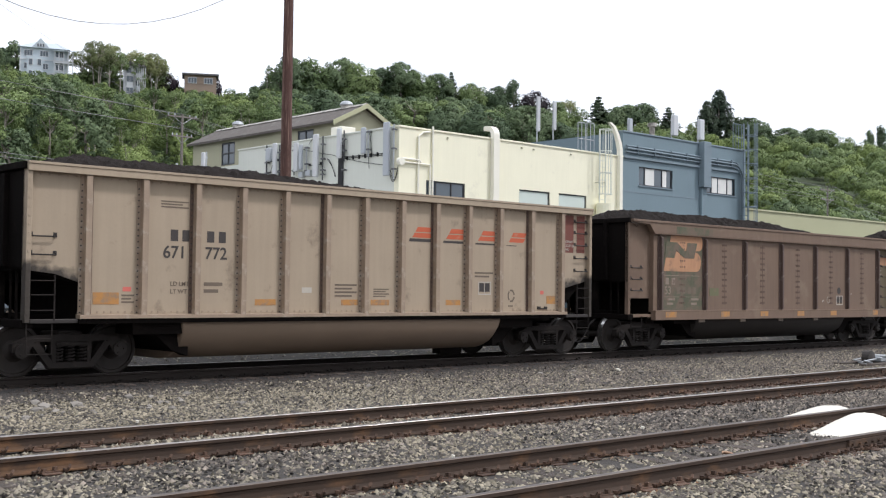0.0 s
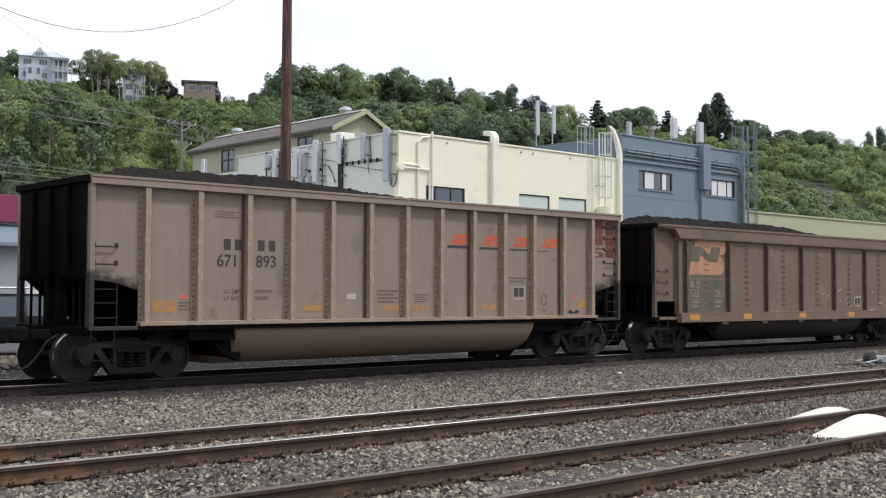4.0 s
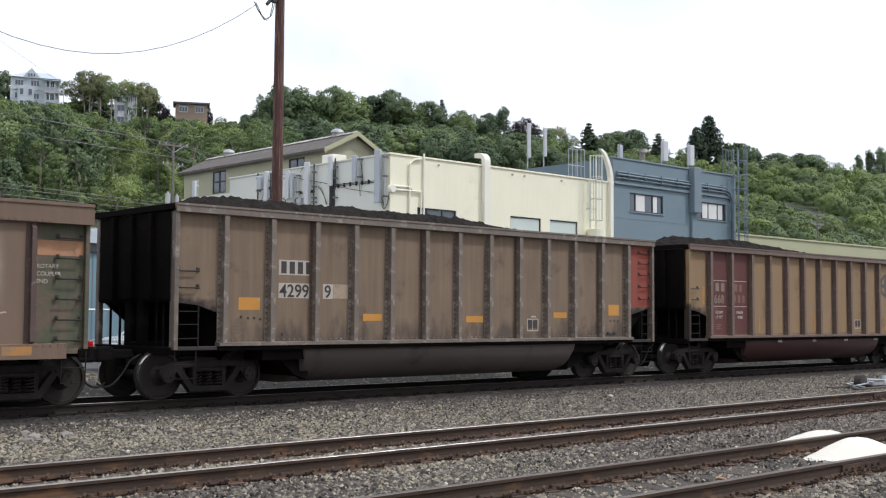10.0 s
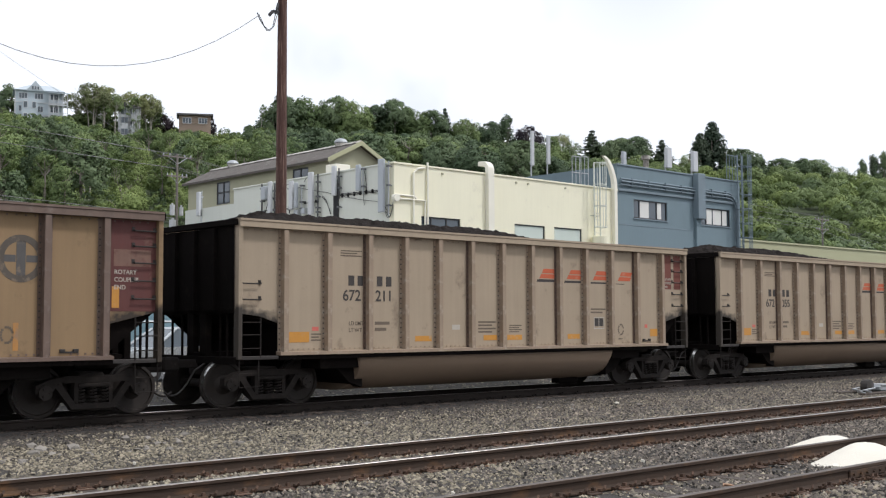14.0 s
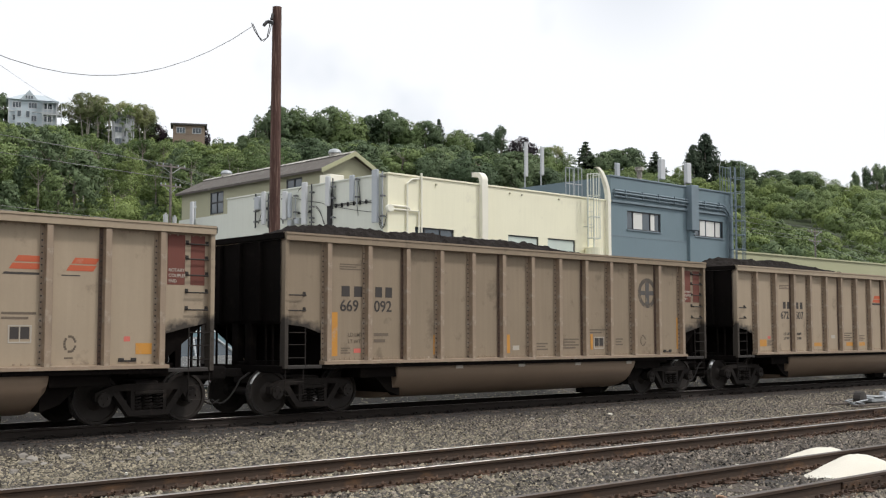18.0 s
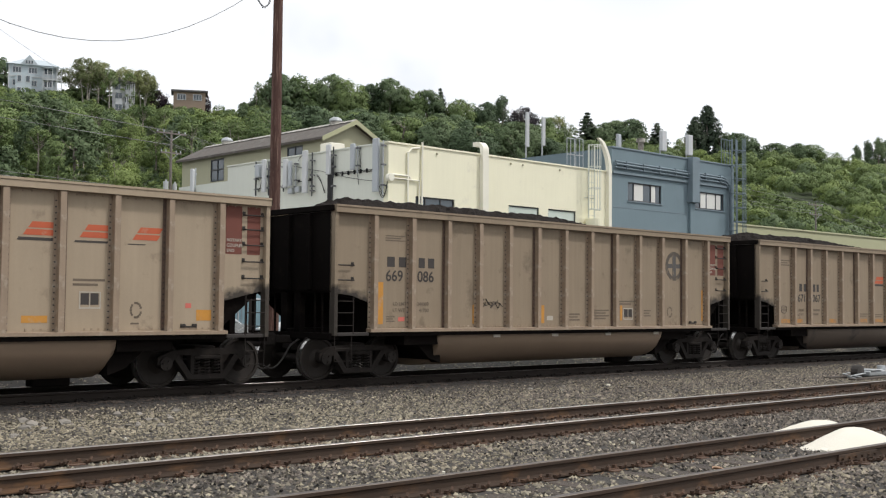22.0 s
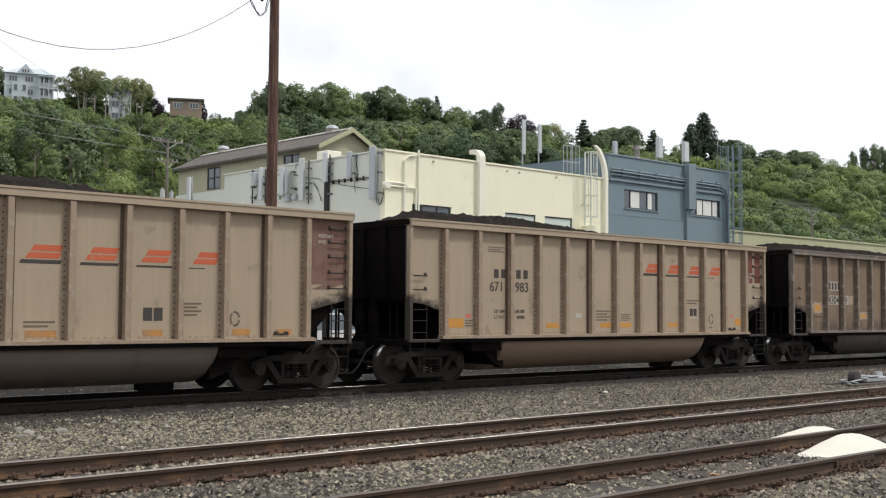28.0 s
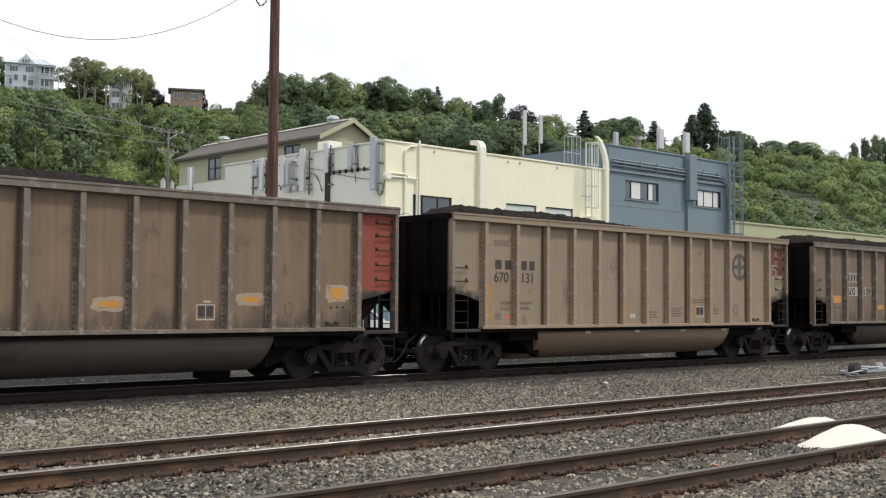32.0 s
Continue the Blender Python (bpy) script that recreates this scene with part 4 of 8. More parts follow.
def litter():
    """Small pale scraps lying on the stones."""
    g = random.Random(14)
    for x, y, w, what in ((10.66, 7.06, 0.16, "paper"), (9.9, 8.3, 0.05, "chip"), (21.25, 17.1, 0.10, "chip"), (10.3, 8.0, 0.04, "chip"), (8.4, 9.0, 0.035, "chip"), (13.3, 8.5, 0.1, "chip"), (13.0, 7.1, 0.12, "chip"), (12.2, 9.4, 0.04, "chip"), (7.4, 14.2, 0.04, "chip")):
        bm = BM()
        n_ = 7
        ring = [(w * g.uniform(0.6, 1.0) * math.cos(6.283 * i / n_), w * 0.6 * g.uniform(0.6, 1.0) * math.sin(6.283 * i / n_)) for i in range(n_)]
        prism(bm, ring, 0.0, 0.012 if what == "paper" else 0.03, "z")
        for v in bm.verts:
            v.co.z += 0.25 * abs(v.co.x) * (1 if what == "paper" else 0.2)
        if what == "paper":
            solid("paper_scrap", bm, "paper", "crumpled brown paper scrap on the stones", "litter", at=pose(x, y, ballast_height(x, y) + 0.03, 6, 4, 30))
        else:
            solid("stone_chip", bm, "powder", "small white chip lying on the ballast", "litter", "white chips on the ballast", at=pose(x, y, ballast_height(x, y) + 0.03, 5, -6, g.uniform(0, 90)))


litter()

# ---- the coal train ----
HALF, PITCH, TRAIN_Y = 7.22, 16.04, 20.2
SIDE = -1.6                  # outer face of the ribs on the near side
SHEET = -1.468               # face of the side sheets between them
FLAT = -1.495                # plane of the smooth cars' sides
# the ribs stand closer together amidships, or, on one make of car, wider
RIB_STEPS = (1.0, 2.0, 2.99, 3.99, 5.06, 6.13)
WIDE_STEPS = (1.08, 2.14, 3.20, 4.17, 5.14, 6.09)
RIB_X = [-u for u in RIB_STEPS[::-1]] + [0.0] + list(RIB_STEPS)
WIDE_X = [-u for u in WIDE_STEPS[::-1]] + [0.0] + list(WIDE_STEPS)
PILASTERS = [u - HALF for u in (1.27, 3.32, 5.32, 7.30, 9.30, 11.32, 13.38)]


def both(build):
    """The near and the far version of a piece: y turned over for the far one."""
    made = []
    for s in (1, -1):
        bm = BM()
        build(bm)
        if s < 0:
            for v in bm.verts:
                v.co.y = -v.co.y
        made.append(bm)
    return made


def rivets(bm, points, r=0.016, depth=0.012):
    for x, y, z in points:
        box(bm, x - r, x + r, y - depth, y + 0.002, z - r, z + r)


def wheelset_mesh():
    bm = BM()
    for s in (-1, 1):
        prof = [(0.09, 0.62), (0.13, 0.655), (0.14, 0.68), (0.36, 0.70), (0.395, 0.685), (0.485, 0.685), (0.488, 0.71), (0.462, 0.722), (0.455, 0.815), (0.40, 0.82), (0.385, 0.79),
                (0.20, 0.775), (0.15, 0.81), (0.11, 0.84), (0.09, 0.84)]
        lathe(bm, [(r, s * y) for r, y in prof], 28, [0, 0, 0, 0, 0, 0, 0, 1, 0, 0, 0, 0, 0, 0])
    rod(bm, (0, -1.08, 0), (0, 1.08, 0), 0.085, 12)
    for s in (-1, 1):
        rod(bm, (0, s * 1.0, 0), (0, s * 1.13, 0), 0.13, 10)
        for i in range(3):
            a_ = i * 2.094
            rod(bm, (0.07 * math.cos(a_), s * 1.13, 0.07 * math.sin(a_)), (0.07 * math.cos(a_), s * 1.155, 0.07 * math.sin(a_)), 0.022, 6)
    return mesh_of("wheelset", bm, "wheel", "tread")


def side_frame_mesh(s):
    bm = BM()
    y0, y1 = (s * 0.93, s * 1.09)
    prism(bm, [(-1.06, 0.44), (-0.76, 0.44), (-0.66, 0.61), (0.66, 0.61), (0.76, 0.44), (1.06, 0.44), (1.05, 0.58), (0.78, 0.69), (0.45, 0.725), (-0.45, 0.725), (-0.78, 0.69), (-1.05, 0.58)], y0, y1)
    for m in (-1, 1):
        prism(bm, [(m * 0.72, 0.56), (m * 0.61, 0.62), (m * 0.28, 0.17), (m * 0.42, 0.17)], y0, y1)
        prism(bm, [(m * 0.29, 0.22), (m * 0.36, 0.28), (m * 0.36, 0.63), (m * 0.28, 0.63)], y0, y1)
        box(bm, m * 0.89 - 0.13, m * 0.89 + 0.13, min(s * 0.90, s * 1.11), max(s * 0.90, s * 1.11), 0.37, 0.56, 0.03)
    box(bm, -0.42, 0.42, min(y0, y1), max(y0, y1), 0.13, 0.25, 0.02)
    box(bm, -0.30, 0.30, min(s * 0.85, s * 1.12), max(s * 0.85, s * 1.12), 0.53, 0.60, 0.015)
    return mesh_of("side_frame", bm, "truck")


def spring_mesh(s):
    bm = BM()
    # one bar wound five times round
    tube(bm, [(0.078 * math.cos(k * 0.7854), s * 1.02 + 0.078 * math.sin(k * 0.7854), 0.25 + 0.29 * k / 40) for k in range(41)], 0.017, 5)
    return mesh_of("spring", bm, "truck")


def bolster_mesh():
    bm = BM()
    box(bm, -0.24, 0.24, -1.0, 1.0, 0.52, 0.78, 0.03)
    rod(bm, (0, 0, 0.76), (0, 0, 0.92), 0.25, 14)
    for m in (-1, 1):
        box(bm, m * 0.40 - 0.05, m * 0.40 + 0.05, -0.75, 0.75, 0.34, 0.46, 0.02)
        for s in (-1, 1):
            box(bm, m * 0.42 - 0.03, m * 0.42 + 0.06, s * 0.76 - 0.05, s * 0.76 + 0.05, 0.28, 0.62, 0.01)
    return mesh_of("bolster", bm, "truck")


def coupler_mesh(m):
    """A coupler with its shank, knuckle and striker, at the end m (-1 or 1)."""
    bm = BM()
    box(bm, min(m * 7.0, m * 7.72), max(m * 7.0, m * 7.72), -0.09, 0.09, 0.76, 0.93, 0.02)
    box(bm, min(m * 7.64, m * 8.02), max(m * 7.64, m * 8.02), -0.17, 0.13, 0.70, 0.99, 0.05)
    box(bm, min(m * 7.86, m * 8.06), max(m * 7.86, m * 8.06), 0.02, 0.20, 0.72, 0.97, 0.05)
    box(bm, min(m * 6.9, m * 7.2), max(m * 6.9, m * 7.2), -0.3, 0.3, 0.62, 1.06, 0.03)
    return mesh_of("coupler", bm, "truck")


def hose_mesh(m):
    bm = BM()
    pts = [(m * (7.45 + 0.65 * k / 8), -0.36, 0.80 - 0.55 * math.sin(math.pi * min(1, k / 8 * 0.62 + 0.05))) for k in range(9)]
    tube(bm, pts, 0.02, 6)
    rod(bm, (m * 7.2, -0.36, 0.86), pts[0], 0.024, 6)
    return mesh_of("air_hose", bm, "iron")


def tub_mesh(x0, x1, material):
    """The rounded belly between the trucks."""
    bm = BM()
    sec = [(-1.50, 1.0), (-1.51, 0.86), (-1.47, 0.70), (-1.38, 0.55), (-1.24, 0.42), (-1.05, 0.32), (-0.80, 0.25), (-0.5, 0.22)]
    sec = sec + [(-y, z) for y, z in sec[::-1]]
    rings = [[bm.verts.new((x, y * k, 1.0 - (1.0 - z) * q)) for y, z in sec] for x, k, q in ((x0 - 0.04, 0.985, 0.3), (x0, 1, 1), (x1, 1, 1), (x1 + 0.12, 0.98, 0.75))]
    for a_, b_ in zip(rings, rings[1:]):
        for i in range(len(sec) - 1):
            f = bm.faces.new((a_[i], a_[i + 1], b_[i + 1], b_[i]))
            f.smooth = a_ is rings[1]
    bm.faces.new(rings[0])
    bm.faces.new(rings[-1][::-1])
    return mesh_of("belly_tub", bm, material)


def coal_mesh(seed):
    bm = BM()
    n1, n2 = 150, 22
    g = random.Random(seed)
    lean, peak = g.uniform(0.0, 0.5), g.uniform(0.30, 0.42)
    rows = []
    for i in range(n1 + 1):
        u = i / n1
        x = -7.1 + 14.2 * u
        long_ = min(1, u / 0.09) ** 0.8 * max(0.0, min(1, (0.97 - 0.15 * lean - u) / (0.40 + 0.35 * lean))) ** 0.9
        row = []
        for j in range(n2 + 1):
            v = j / n2 * 2 - 1
            z = 3.39 + (peak + 0.13) * long_ * (1 - abs(v) ** 2.2) + 0.05 * noise.noise((x * 1.6 + seed * 7, v * 2.5, 0)) + 0.05 * noise.noise((x * 6, v * 9, seed)) + 0.03 * g.uniform(-1, 1)
            row.append(bm.verts.new((x, v * 1.41, z)))
        rows.append(row)
    for a_, b_ in zip(rows, rows[1:]):
        for j in range(n2):
            bm.faces.new((a_[j], b_[j], b_[j + 1], a_[j + 1]))
    return mesh_of("coal_load", bm, "coal")


WHEELSET = wheelset_mesh()
FRAMES = {s: side_frame_mesh(s) for s in (-1, 1)}
SPRINGS = {s: spring_mesh(s) for s in (-1, 1)}
BOLSTER = bolster_mesh()
COUPLERS = {m: coupler_mesh(m) for m in (-1, 1)}
HOSES = {m: hose_mesh(m) for m in (-1, 1)}
TUBS = {k: tub_mesh(-4.2, 3.95, k) for k in ("tub_tan", "tub_dull", "tub_sooty", "tub_black", "tub_maroon")}
COALS = [coal_mesh(k) for k in range(4)]
WHEELS = []                 # (wheelset, car number) for motions()


def ribbed_sheet(bm):
    """The plain sheet behind the ribs, with its ends cut up towards the corners."""
    lo, up = 1.04, 3.52
    prism(bm, [(-HALF, 1.84), (-HALF + 0.55, 1.78), (-HALF + 1.05, 1.62), (-HALF + 1.05, lo), (HALF - 1.05, lo), (HALF - 1.05, 1.62), (HALF - 0.55, 1.74), (HALF, 1.86), (HALF, up), (-HALF, up)],
          SHEET, SHEET + 0.03)


def rib_piece(bm):
    """One hat-shaped rib, tapered out at the top and foot."""
    w = 0.055
    prism(bm, [(SHEET, 1.02), (SIDE, 1.08), (SIDE, 3.48), (SHEET, 3.56)], -w, w, "x")


def rib_flange(m):
    """One flange of a rib, riveted to the sheet along its whole height."""
    def build(bm):
        box(bm, min(m * 0.055, m * 0.122), max(m * 0.055, m * 0.122), SHEET - 0.012, SHEET + 0.002, 1.05, 3.52)
        plain = len(bm.faces)
        rivets(bm, [(m * 0.092, SHEET - 0.012, 1.12 + 0.105 * k) for k in range(22)], 0.0115)
        bm.faces.ensure_lookup_table()
        for f in bm.faces[plain:]:
            f.material_index = 1
    return build


def top_chord(bm):
    prism(bm, [(SIDE - 0.015, 3.50), (SHEET + 0.05, 3.50), (SHEET + 0.05, 3.66), (SIDE - 0.03, 3.66), (SIDE - 0.03, 3.62), (SIDE - 0.015, 3.61)], -HALF, HALF, "x")


def sill_piece(bm):
    prism(bm, [(SIDE - 0.02, 1.015), (SIDE - 0.02, 1.075), (SHEET + 0.02, 1.095), (SHEET + 0.02, 1.015)], -HALF + 0.95, HALF - 0.95, "x")
    rivets(bm, [(-HALF + 1.2 + 0.13 * k, SHEET, 1.125) for k in range(93) if k % 8 not in (0, 7)], 0.016)
    rivets(bm, [(-HALF + 0.1 + 0.16 * k, SHEET, 3.46) for k in range(89)], 0.013)


def sill_flange(bm):
    prism(bm, [(SIDE + 0.02, 0.93), (SIDE + 0.02, 1.015), (SHEET + 0.1, 1.015), (SHEET + 0.1, 0.93)], -HALF + 0.95, HALF - 0.95, "x")
    rivets(bm, [(-HALF + 1.1 + 0.13 * k, SIDE + 0.02, 0.965) for k in range(95)], 0.013)


def corner_post(m):
    def build(bm):
        x = m * (HALF - 0.045)
        box(bm, x - 0.045, x + 0.045, SIDE + 0.02, SHEET + 0.06, 0.95, 3.58, 0.006)
        rivets(bm, [(x, SIDE + 0.02, 1.1 + 0.15 * k) for k in range(16)], 0.017)
    return build


def end_sill_mesh(m):
    bm = BM()
    lo, hi = sorted((m * (HALF - 0.1), m * (HALF - 0.94)))
    box(bm, lo, hi, SIDE + 0.04, SIDE + 0.22, 0.94, 1.01, 0.008)
    return mesh_of("end_sill", bm, "iron")


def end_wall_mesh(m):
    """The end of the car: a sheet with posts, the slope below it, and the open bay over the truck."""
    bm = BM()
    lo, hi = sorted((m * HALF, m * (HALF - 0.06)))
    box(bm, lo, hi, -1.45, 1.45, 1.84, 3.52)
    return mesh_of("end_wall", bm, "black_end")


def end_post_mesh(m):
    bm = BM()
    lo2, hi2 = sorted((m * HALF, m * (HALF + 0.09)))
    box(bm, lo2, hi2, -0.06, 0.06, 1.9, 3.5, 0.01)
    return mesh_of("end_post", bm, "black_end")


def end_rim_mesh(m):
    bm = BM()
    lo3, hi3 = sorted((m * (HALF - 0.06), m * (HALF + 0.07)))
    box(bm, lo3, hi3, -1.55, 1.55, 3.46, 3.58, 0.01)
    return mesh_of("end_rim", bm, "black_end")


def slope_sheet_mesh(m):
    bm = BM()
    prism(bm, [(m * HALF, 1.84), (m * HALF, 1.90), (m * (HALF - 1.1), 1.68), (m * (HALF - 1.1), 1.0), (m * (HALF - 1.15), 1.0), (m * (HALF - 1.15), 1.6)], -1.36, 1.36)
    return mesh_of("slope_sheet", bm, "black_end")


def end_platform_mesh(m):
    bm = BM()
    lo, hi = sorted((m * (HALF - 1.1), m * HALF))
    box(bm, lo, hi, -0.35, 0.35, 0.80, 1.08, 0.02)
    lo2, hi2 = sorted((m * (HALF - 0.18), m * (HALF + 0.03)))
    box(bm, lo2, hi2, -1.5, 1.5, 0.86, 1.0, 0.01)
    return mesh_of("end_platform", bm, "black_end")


def end_stanchion_mesh(m, wide):
    bm = BM()
    lo2, hi2 = sorted((m * (HALF - 0.14), m * HALF))
    if wide:
        box(bm, lo2, hi2, -0.12, 0.12, 0.99, 1.86, 0.01)
    else:
        rod(bm, (m * (HALF - 0.05), 0, 0.98), (m * (HALF - 0.05), 0, 1.88), 0.026, 6)
    return mesh_of("end_stanchion", bm, "black_end")


def ladder_mesh(m):
    """The steps beside the end bay."""
    bm = BM()
    x0 = m * (HALF - 0.10)
    x1 = m * (HALF - 0.52)
    rod(bm, (x1, SIDE + 0.05, 0.98), (x1, SIDE + 0.05, 1.76), 0.016, 6)
    for z in (1.16, 1.42, 1.66):
        rod(bm, (x0, SIDE + 0.03, z), (x1, SIDE + 0.03, z), 0.011, 6)
    return mesh_of("ladder", bm, "truck")


def stirrup_mesh(m):
    bm = BM()
    x0, x1 = m * (HALF - 0.06), m * (HALF - 0.50)
    tube(bm, [(x0, SIDE + 0.08, 0.95), (x0, SIDE + 0.08, 0.42), (x1, SIDE + 0.08, 0.42), (x1, SIDE + 0.08, 0.95)], 0.013, 6)
    rod(bm, (x0, SIDE + 0.08, 0.68), (x1, SIDE + 0.08, 0.68), 0.011, 6)
    return mesh_of("stirrup", bm, "truck")


def grab_mesh():
    bm = BM()
    tube(bm, [(-0.21, SHEET, 0.02), (-0.21, SHEET - 0.07, 0.0), (0.21, SHEET - 0.07, 0.0), (0.21, SHEET, 0.05)], 0.014, 6)
    for x in (-0.21, 0.21):
        box(bm, x - 0.03, x + 0.03, SHEET - 0.015, SHEET, -0.01, 0.07)
    return mesh_of("grab_iron", bm, "iron")


CACHE = {}


def variant(name, build, *materials):
    """Near and far mesh of a piece, built once for its materials."""
    key = (name, *materials)
    if key not in CACHE:
        CACHE[key] = [mesh_of(name, bm, *materials) for bm in both(build)]
    return CACHE[key]


STANCHIONS = {(m, w): end_stanchion_mesh(m, w) for m in (-1, 1) for w in (0, 1)}
END_POSTS = {m: end_post_mesh(m) for m in (-1, 1)}
END_RIMS = {m: end_rim_mesh(m) for m in (-1, 1)}
SLOPES = {m: slope_sheet_mesh(m) for m in (-1, 1)}
END_WALLS = {m: end_wall_mesh(m) for m in (-1, 1)}
PLATFORMS = {m: end_platform_mesh(m) for m in (-1, 1)}
LADDERS = {m: ladder_mesh(m) for m in (-1, 1)}
STIRRUPS = {m: stirrup_mesh(m) for m in (-1, 1)}
GRAB = grab_mesh()
END_SILLS = {m: end_sill_mesh(m) for m in (-1, 1)}


def running_gear(car, number, tub, rise=0.07):
    for m, side in ((-1, "leading"), (1, "trailing")):
        tk = part("truck", BOLSTER, "", car, at=pose(m * 6.16, 0, 0))
        for s in (-1, 1):
            part("side_frame", FRAMES[s], "", tk)
            for cx in (-0.22, 0, 0.22):
                part("spring", SPRINGS[s], "", tk, at=pose(cx, 0, 0))
            w = part("wheelset", WHEELSET, "", tk, at=pose(s * 0.89, 0, 0.457))
            WHEELS.append((w, number))
        part("coupler", COUPLERS[m], "", car)
        part("air_hose", HOSES[m], "", car)
        part("end_platform", PLATFORMS[m], "", car)
        part("end_rim", END_RIMS[m], "", car, at=pose(0, 0, rise))
        for y, w in ((-1.1, 0), (-0.85, 0), (-0.27, 1), (0.21, 1), (0.6, 0), (1.0, 0)):
            part("end_stanchion", STANCHIONS[m, w], "", car, at=pose(0, y, 0))
        part("slope_sheet", SLOPES[m], "", car)
        for y in (-0.75, 0.0, 0.75):
            part("end_post", END_POSTS[m], "", car, at=pose(0, y, 0))
        part("stirrup", STIRRUPS[m], "", car)
    part("belly_tub", TUBS[tub], "", car)
    if "centre_sill" not in CACHE:
        bm = BM()
        box(bm, -7.0, 7.0, -0.3, 0.3, 0.62, 1.0)
        for m in (-1, 1):
            lo, hi = sorted((m * 4.1, m * 5.2))
            box(bm, lo, hi, -1.45, 1.45, 0.72, 1.02)
            prism(bm, [(m * 4.0, 1.0), (m * 4.0, 0.3), (m * 4.35, 0.42), (m * 5.0, 1.0)], -1.3, 1.3)
        box(bm, 2.9, 3.6, -0.7, -0.4, 0.10, 0.3, 0.02)
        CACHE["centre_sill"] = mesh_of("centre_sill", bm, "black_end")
    part("centre_sill", CACHE["centre_sill"], "", car)
    part("coal_load", COALS[number % 4], "", car, "heaped black coal", at=pose(0, 0, rise))


def patch(car, name, material, x0, x1, z0, z1, y=None, label="", slant=0.0):
    """A painted mark: a thin flat piece on the side sheet, x counted from the car's leading corner."""
    y = SHEET if y is None else y
    bm = BM()
    a_, b_ = x0 - HALF, x1 - HALF
    prism(bm, [(a_, z0), (b_, z0), (b_ + slant, z1), (a_ + slant, z1)], y - 0.004, y + 0.002)
    return part(name, bm, material, car, label)


def lines_of_print(car, x0, x1, z0, count, material, y=None, gap=0.05):
    """Small unreadable stencilling: a few plain bars."""
    bm = BM()
    y = SHEET if y is None else y
    for k in range(count):
        z = z0 - gap * k
        w = (x1 - x0) * (1 if k % 2 == 0 else 0.78)
        box(bm, x0 - HALF, x0 - HALF + w, y - 0.004, y + 0.002, z - gap * 0.25, z + gap * 0.25)
    return part("stencil", bm, material, car)


def data_block(car, x, z, material="grey_mark", y=None):
    bm = BM()
    y = SHEET if y is None else y
    a_ = x - HALF
    for x0, x1, z0, z1 in ((0, 0.40, 0, 0.025), (0, 0.40, 0.28, 0.30), (0, 0.022, 0.025, 0.28), (0.378, 0.40, 0.025, 0.28), (0.19, 0.205, 0.025, 0.28)):
        box(bm, a_ + x0, a_ + x1, y - 0.005, y + 0.002, z + z0, z + z1)
    ob = part("data_block", bm, material, car)
    bm = BM()
    for k in range(2):
        box(bm, a_ + 0.03 + 0.18 * k, a_ + 0.18 + 0.18 * k, y - 0.004, y + 0.002, z + 0.07, z + 0.27)
    part("stencil", bm, "ink", car)
    return ob


def round_mark(car, x, z, r, ring, cross):
    bm = BM()
    y = SHEET
    n_ = 36
    cx = x - HALF
    o = [[bm.verts.new((cx + q * math.cos(6.28319 * i / n_), yy, z + q * math.sin(6.28319 * i / n_))) for i in range(n_)] for q, yy in ((r, y + 0.002), (r, y - 0.004), (r * 0.72, y - 0.004), (r * 0.72, y + 0.002))]
    for p, q in zip(o, o[1:]):
        for i in range(n_):
            bm.faces.new((p[i], q[i], q[(i + 1) % n_], p[(i + 1) % n_]))
    part("round_emblem", bm, ring, car)
    bm = BM()
    k = r * 0.73
    box(bm, cx - k * 0.27, cx + k * 0.27, y - 0.004, y + 0.002, z - k, z + k)
    box(bm, cx - k, cx - k * 0.31, y - 0.004, y + 0.002, z - k * 0.2, z + k * 0.2)
    box(bm, cx + k * 0.31, cx + k, y - 0.004, y + 0.002, z - k * 0.2, z + k * 0.2)
    part("emblem_cross", bm, cross, car)


def letter_bars(car, x, z, count, w, hgt, gap, material, y=None):
    """A lettered owner's mark, kept as plain blocks of its size and colour."""
    y = SHEET if y is None else y
    for k in range(count):
        bm = BM()
        a_ = x + k * (w + gap) - HALF
        box(bm, a_ + w * 0.12, a_ + w * 0.88, y - 0.004, y + 0.002, z, z + hgt)
        part("owner_mark", bm, material, car)


def end_bay_words(car, words, size, x, z, step):
    for k, word in enumerate(words):
        lettering(word, size, x - HALF, SHEET - 0.008, z - step * k, "grey_mark", car)


def worn_halo(car, x0, x1, z0, z1, seed):
    """A ragged pale ground brushed round a reflector."""
    g = random.Random(seed)
    cx, cz, w, h = (x0 + x1) / 2 - HALF, (z0 + z1) / 2, (x1 - x0) / 2, (z1 - z0) / 2
    ring = []
    for i in range(26):
        a_ = 6.28319 * i / 26
        k = g.uniform(0.86, 1.12)
        ring.append((cx + w * k * math.copysign(abs(math.cos(a_)) ** 0.55, math.cos(a_)), cz + h * k * math.copysign(abs(math.sin(a_)) ** 0.55, math.sin(a_))))
    bm = BM()
    prism(bm, ring, SHEET - 0.004, SHEET + 0.002)
    part("reflector_backing", bm, "halo", car)


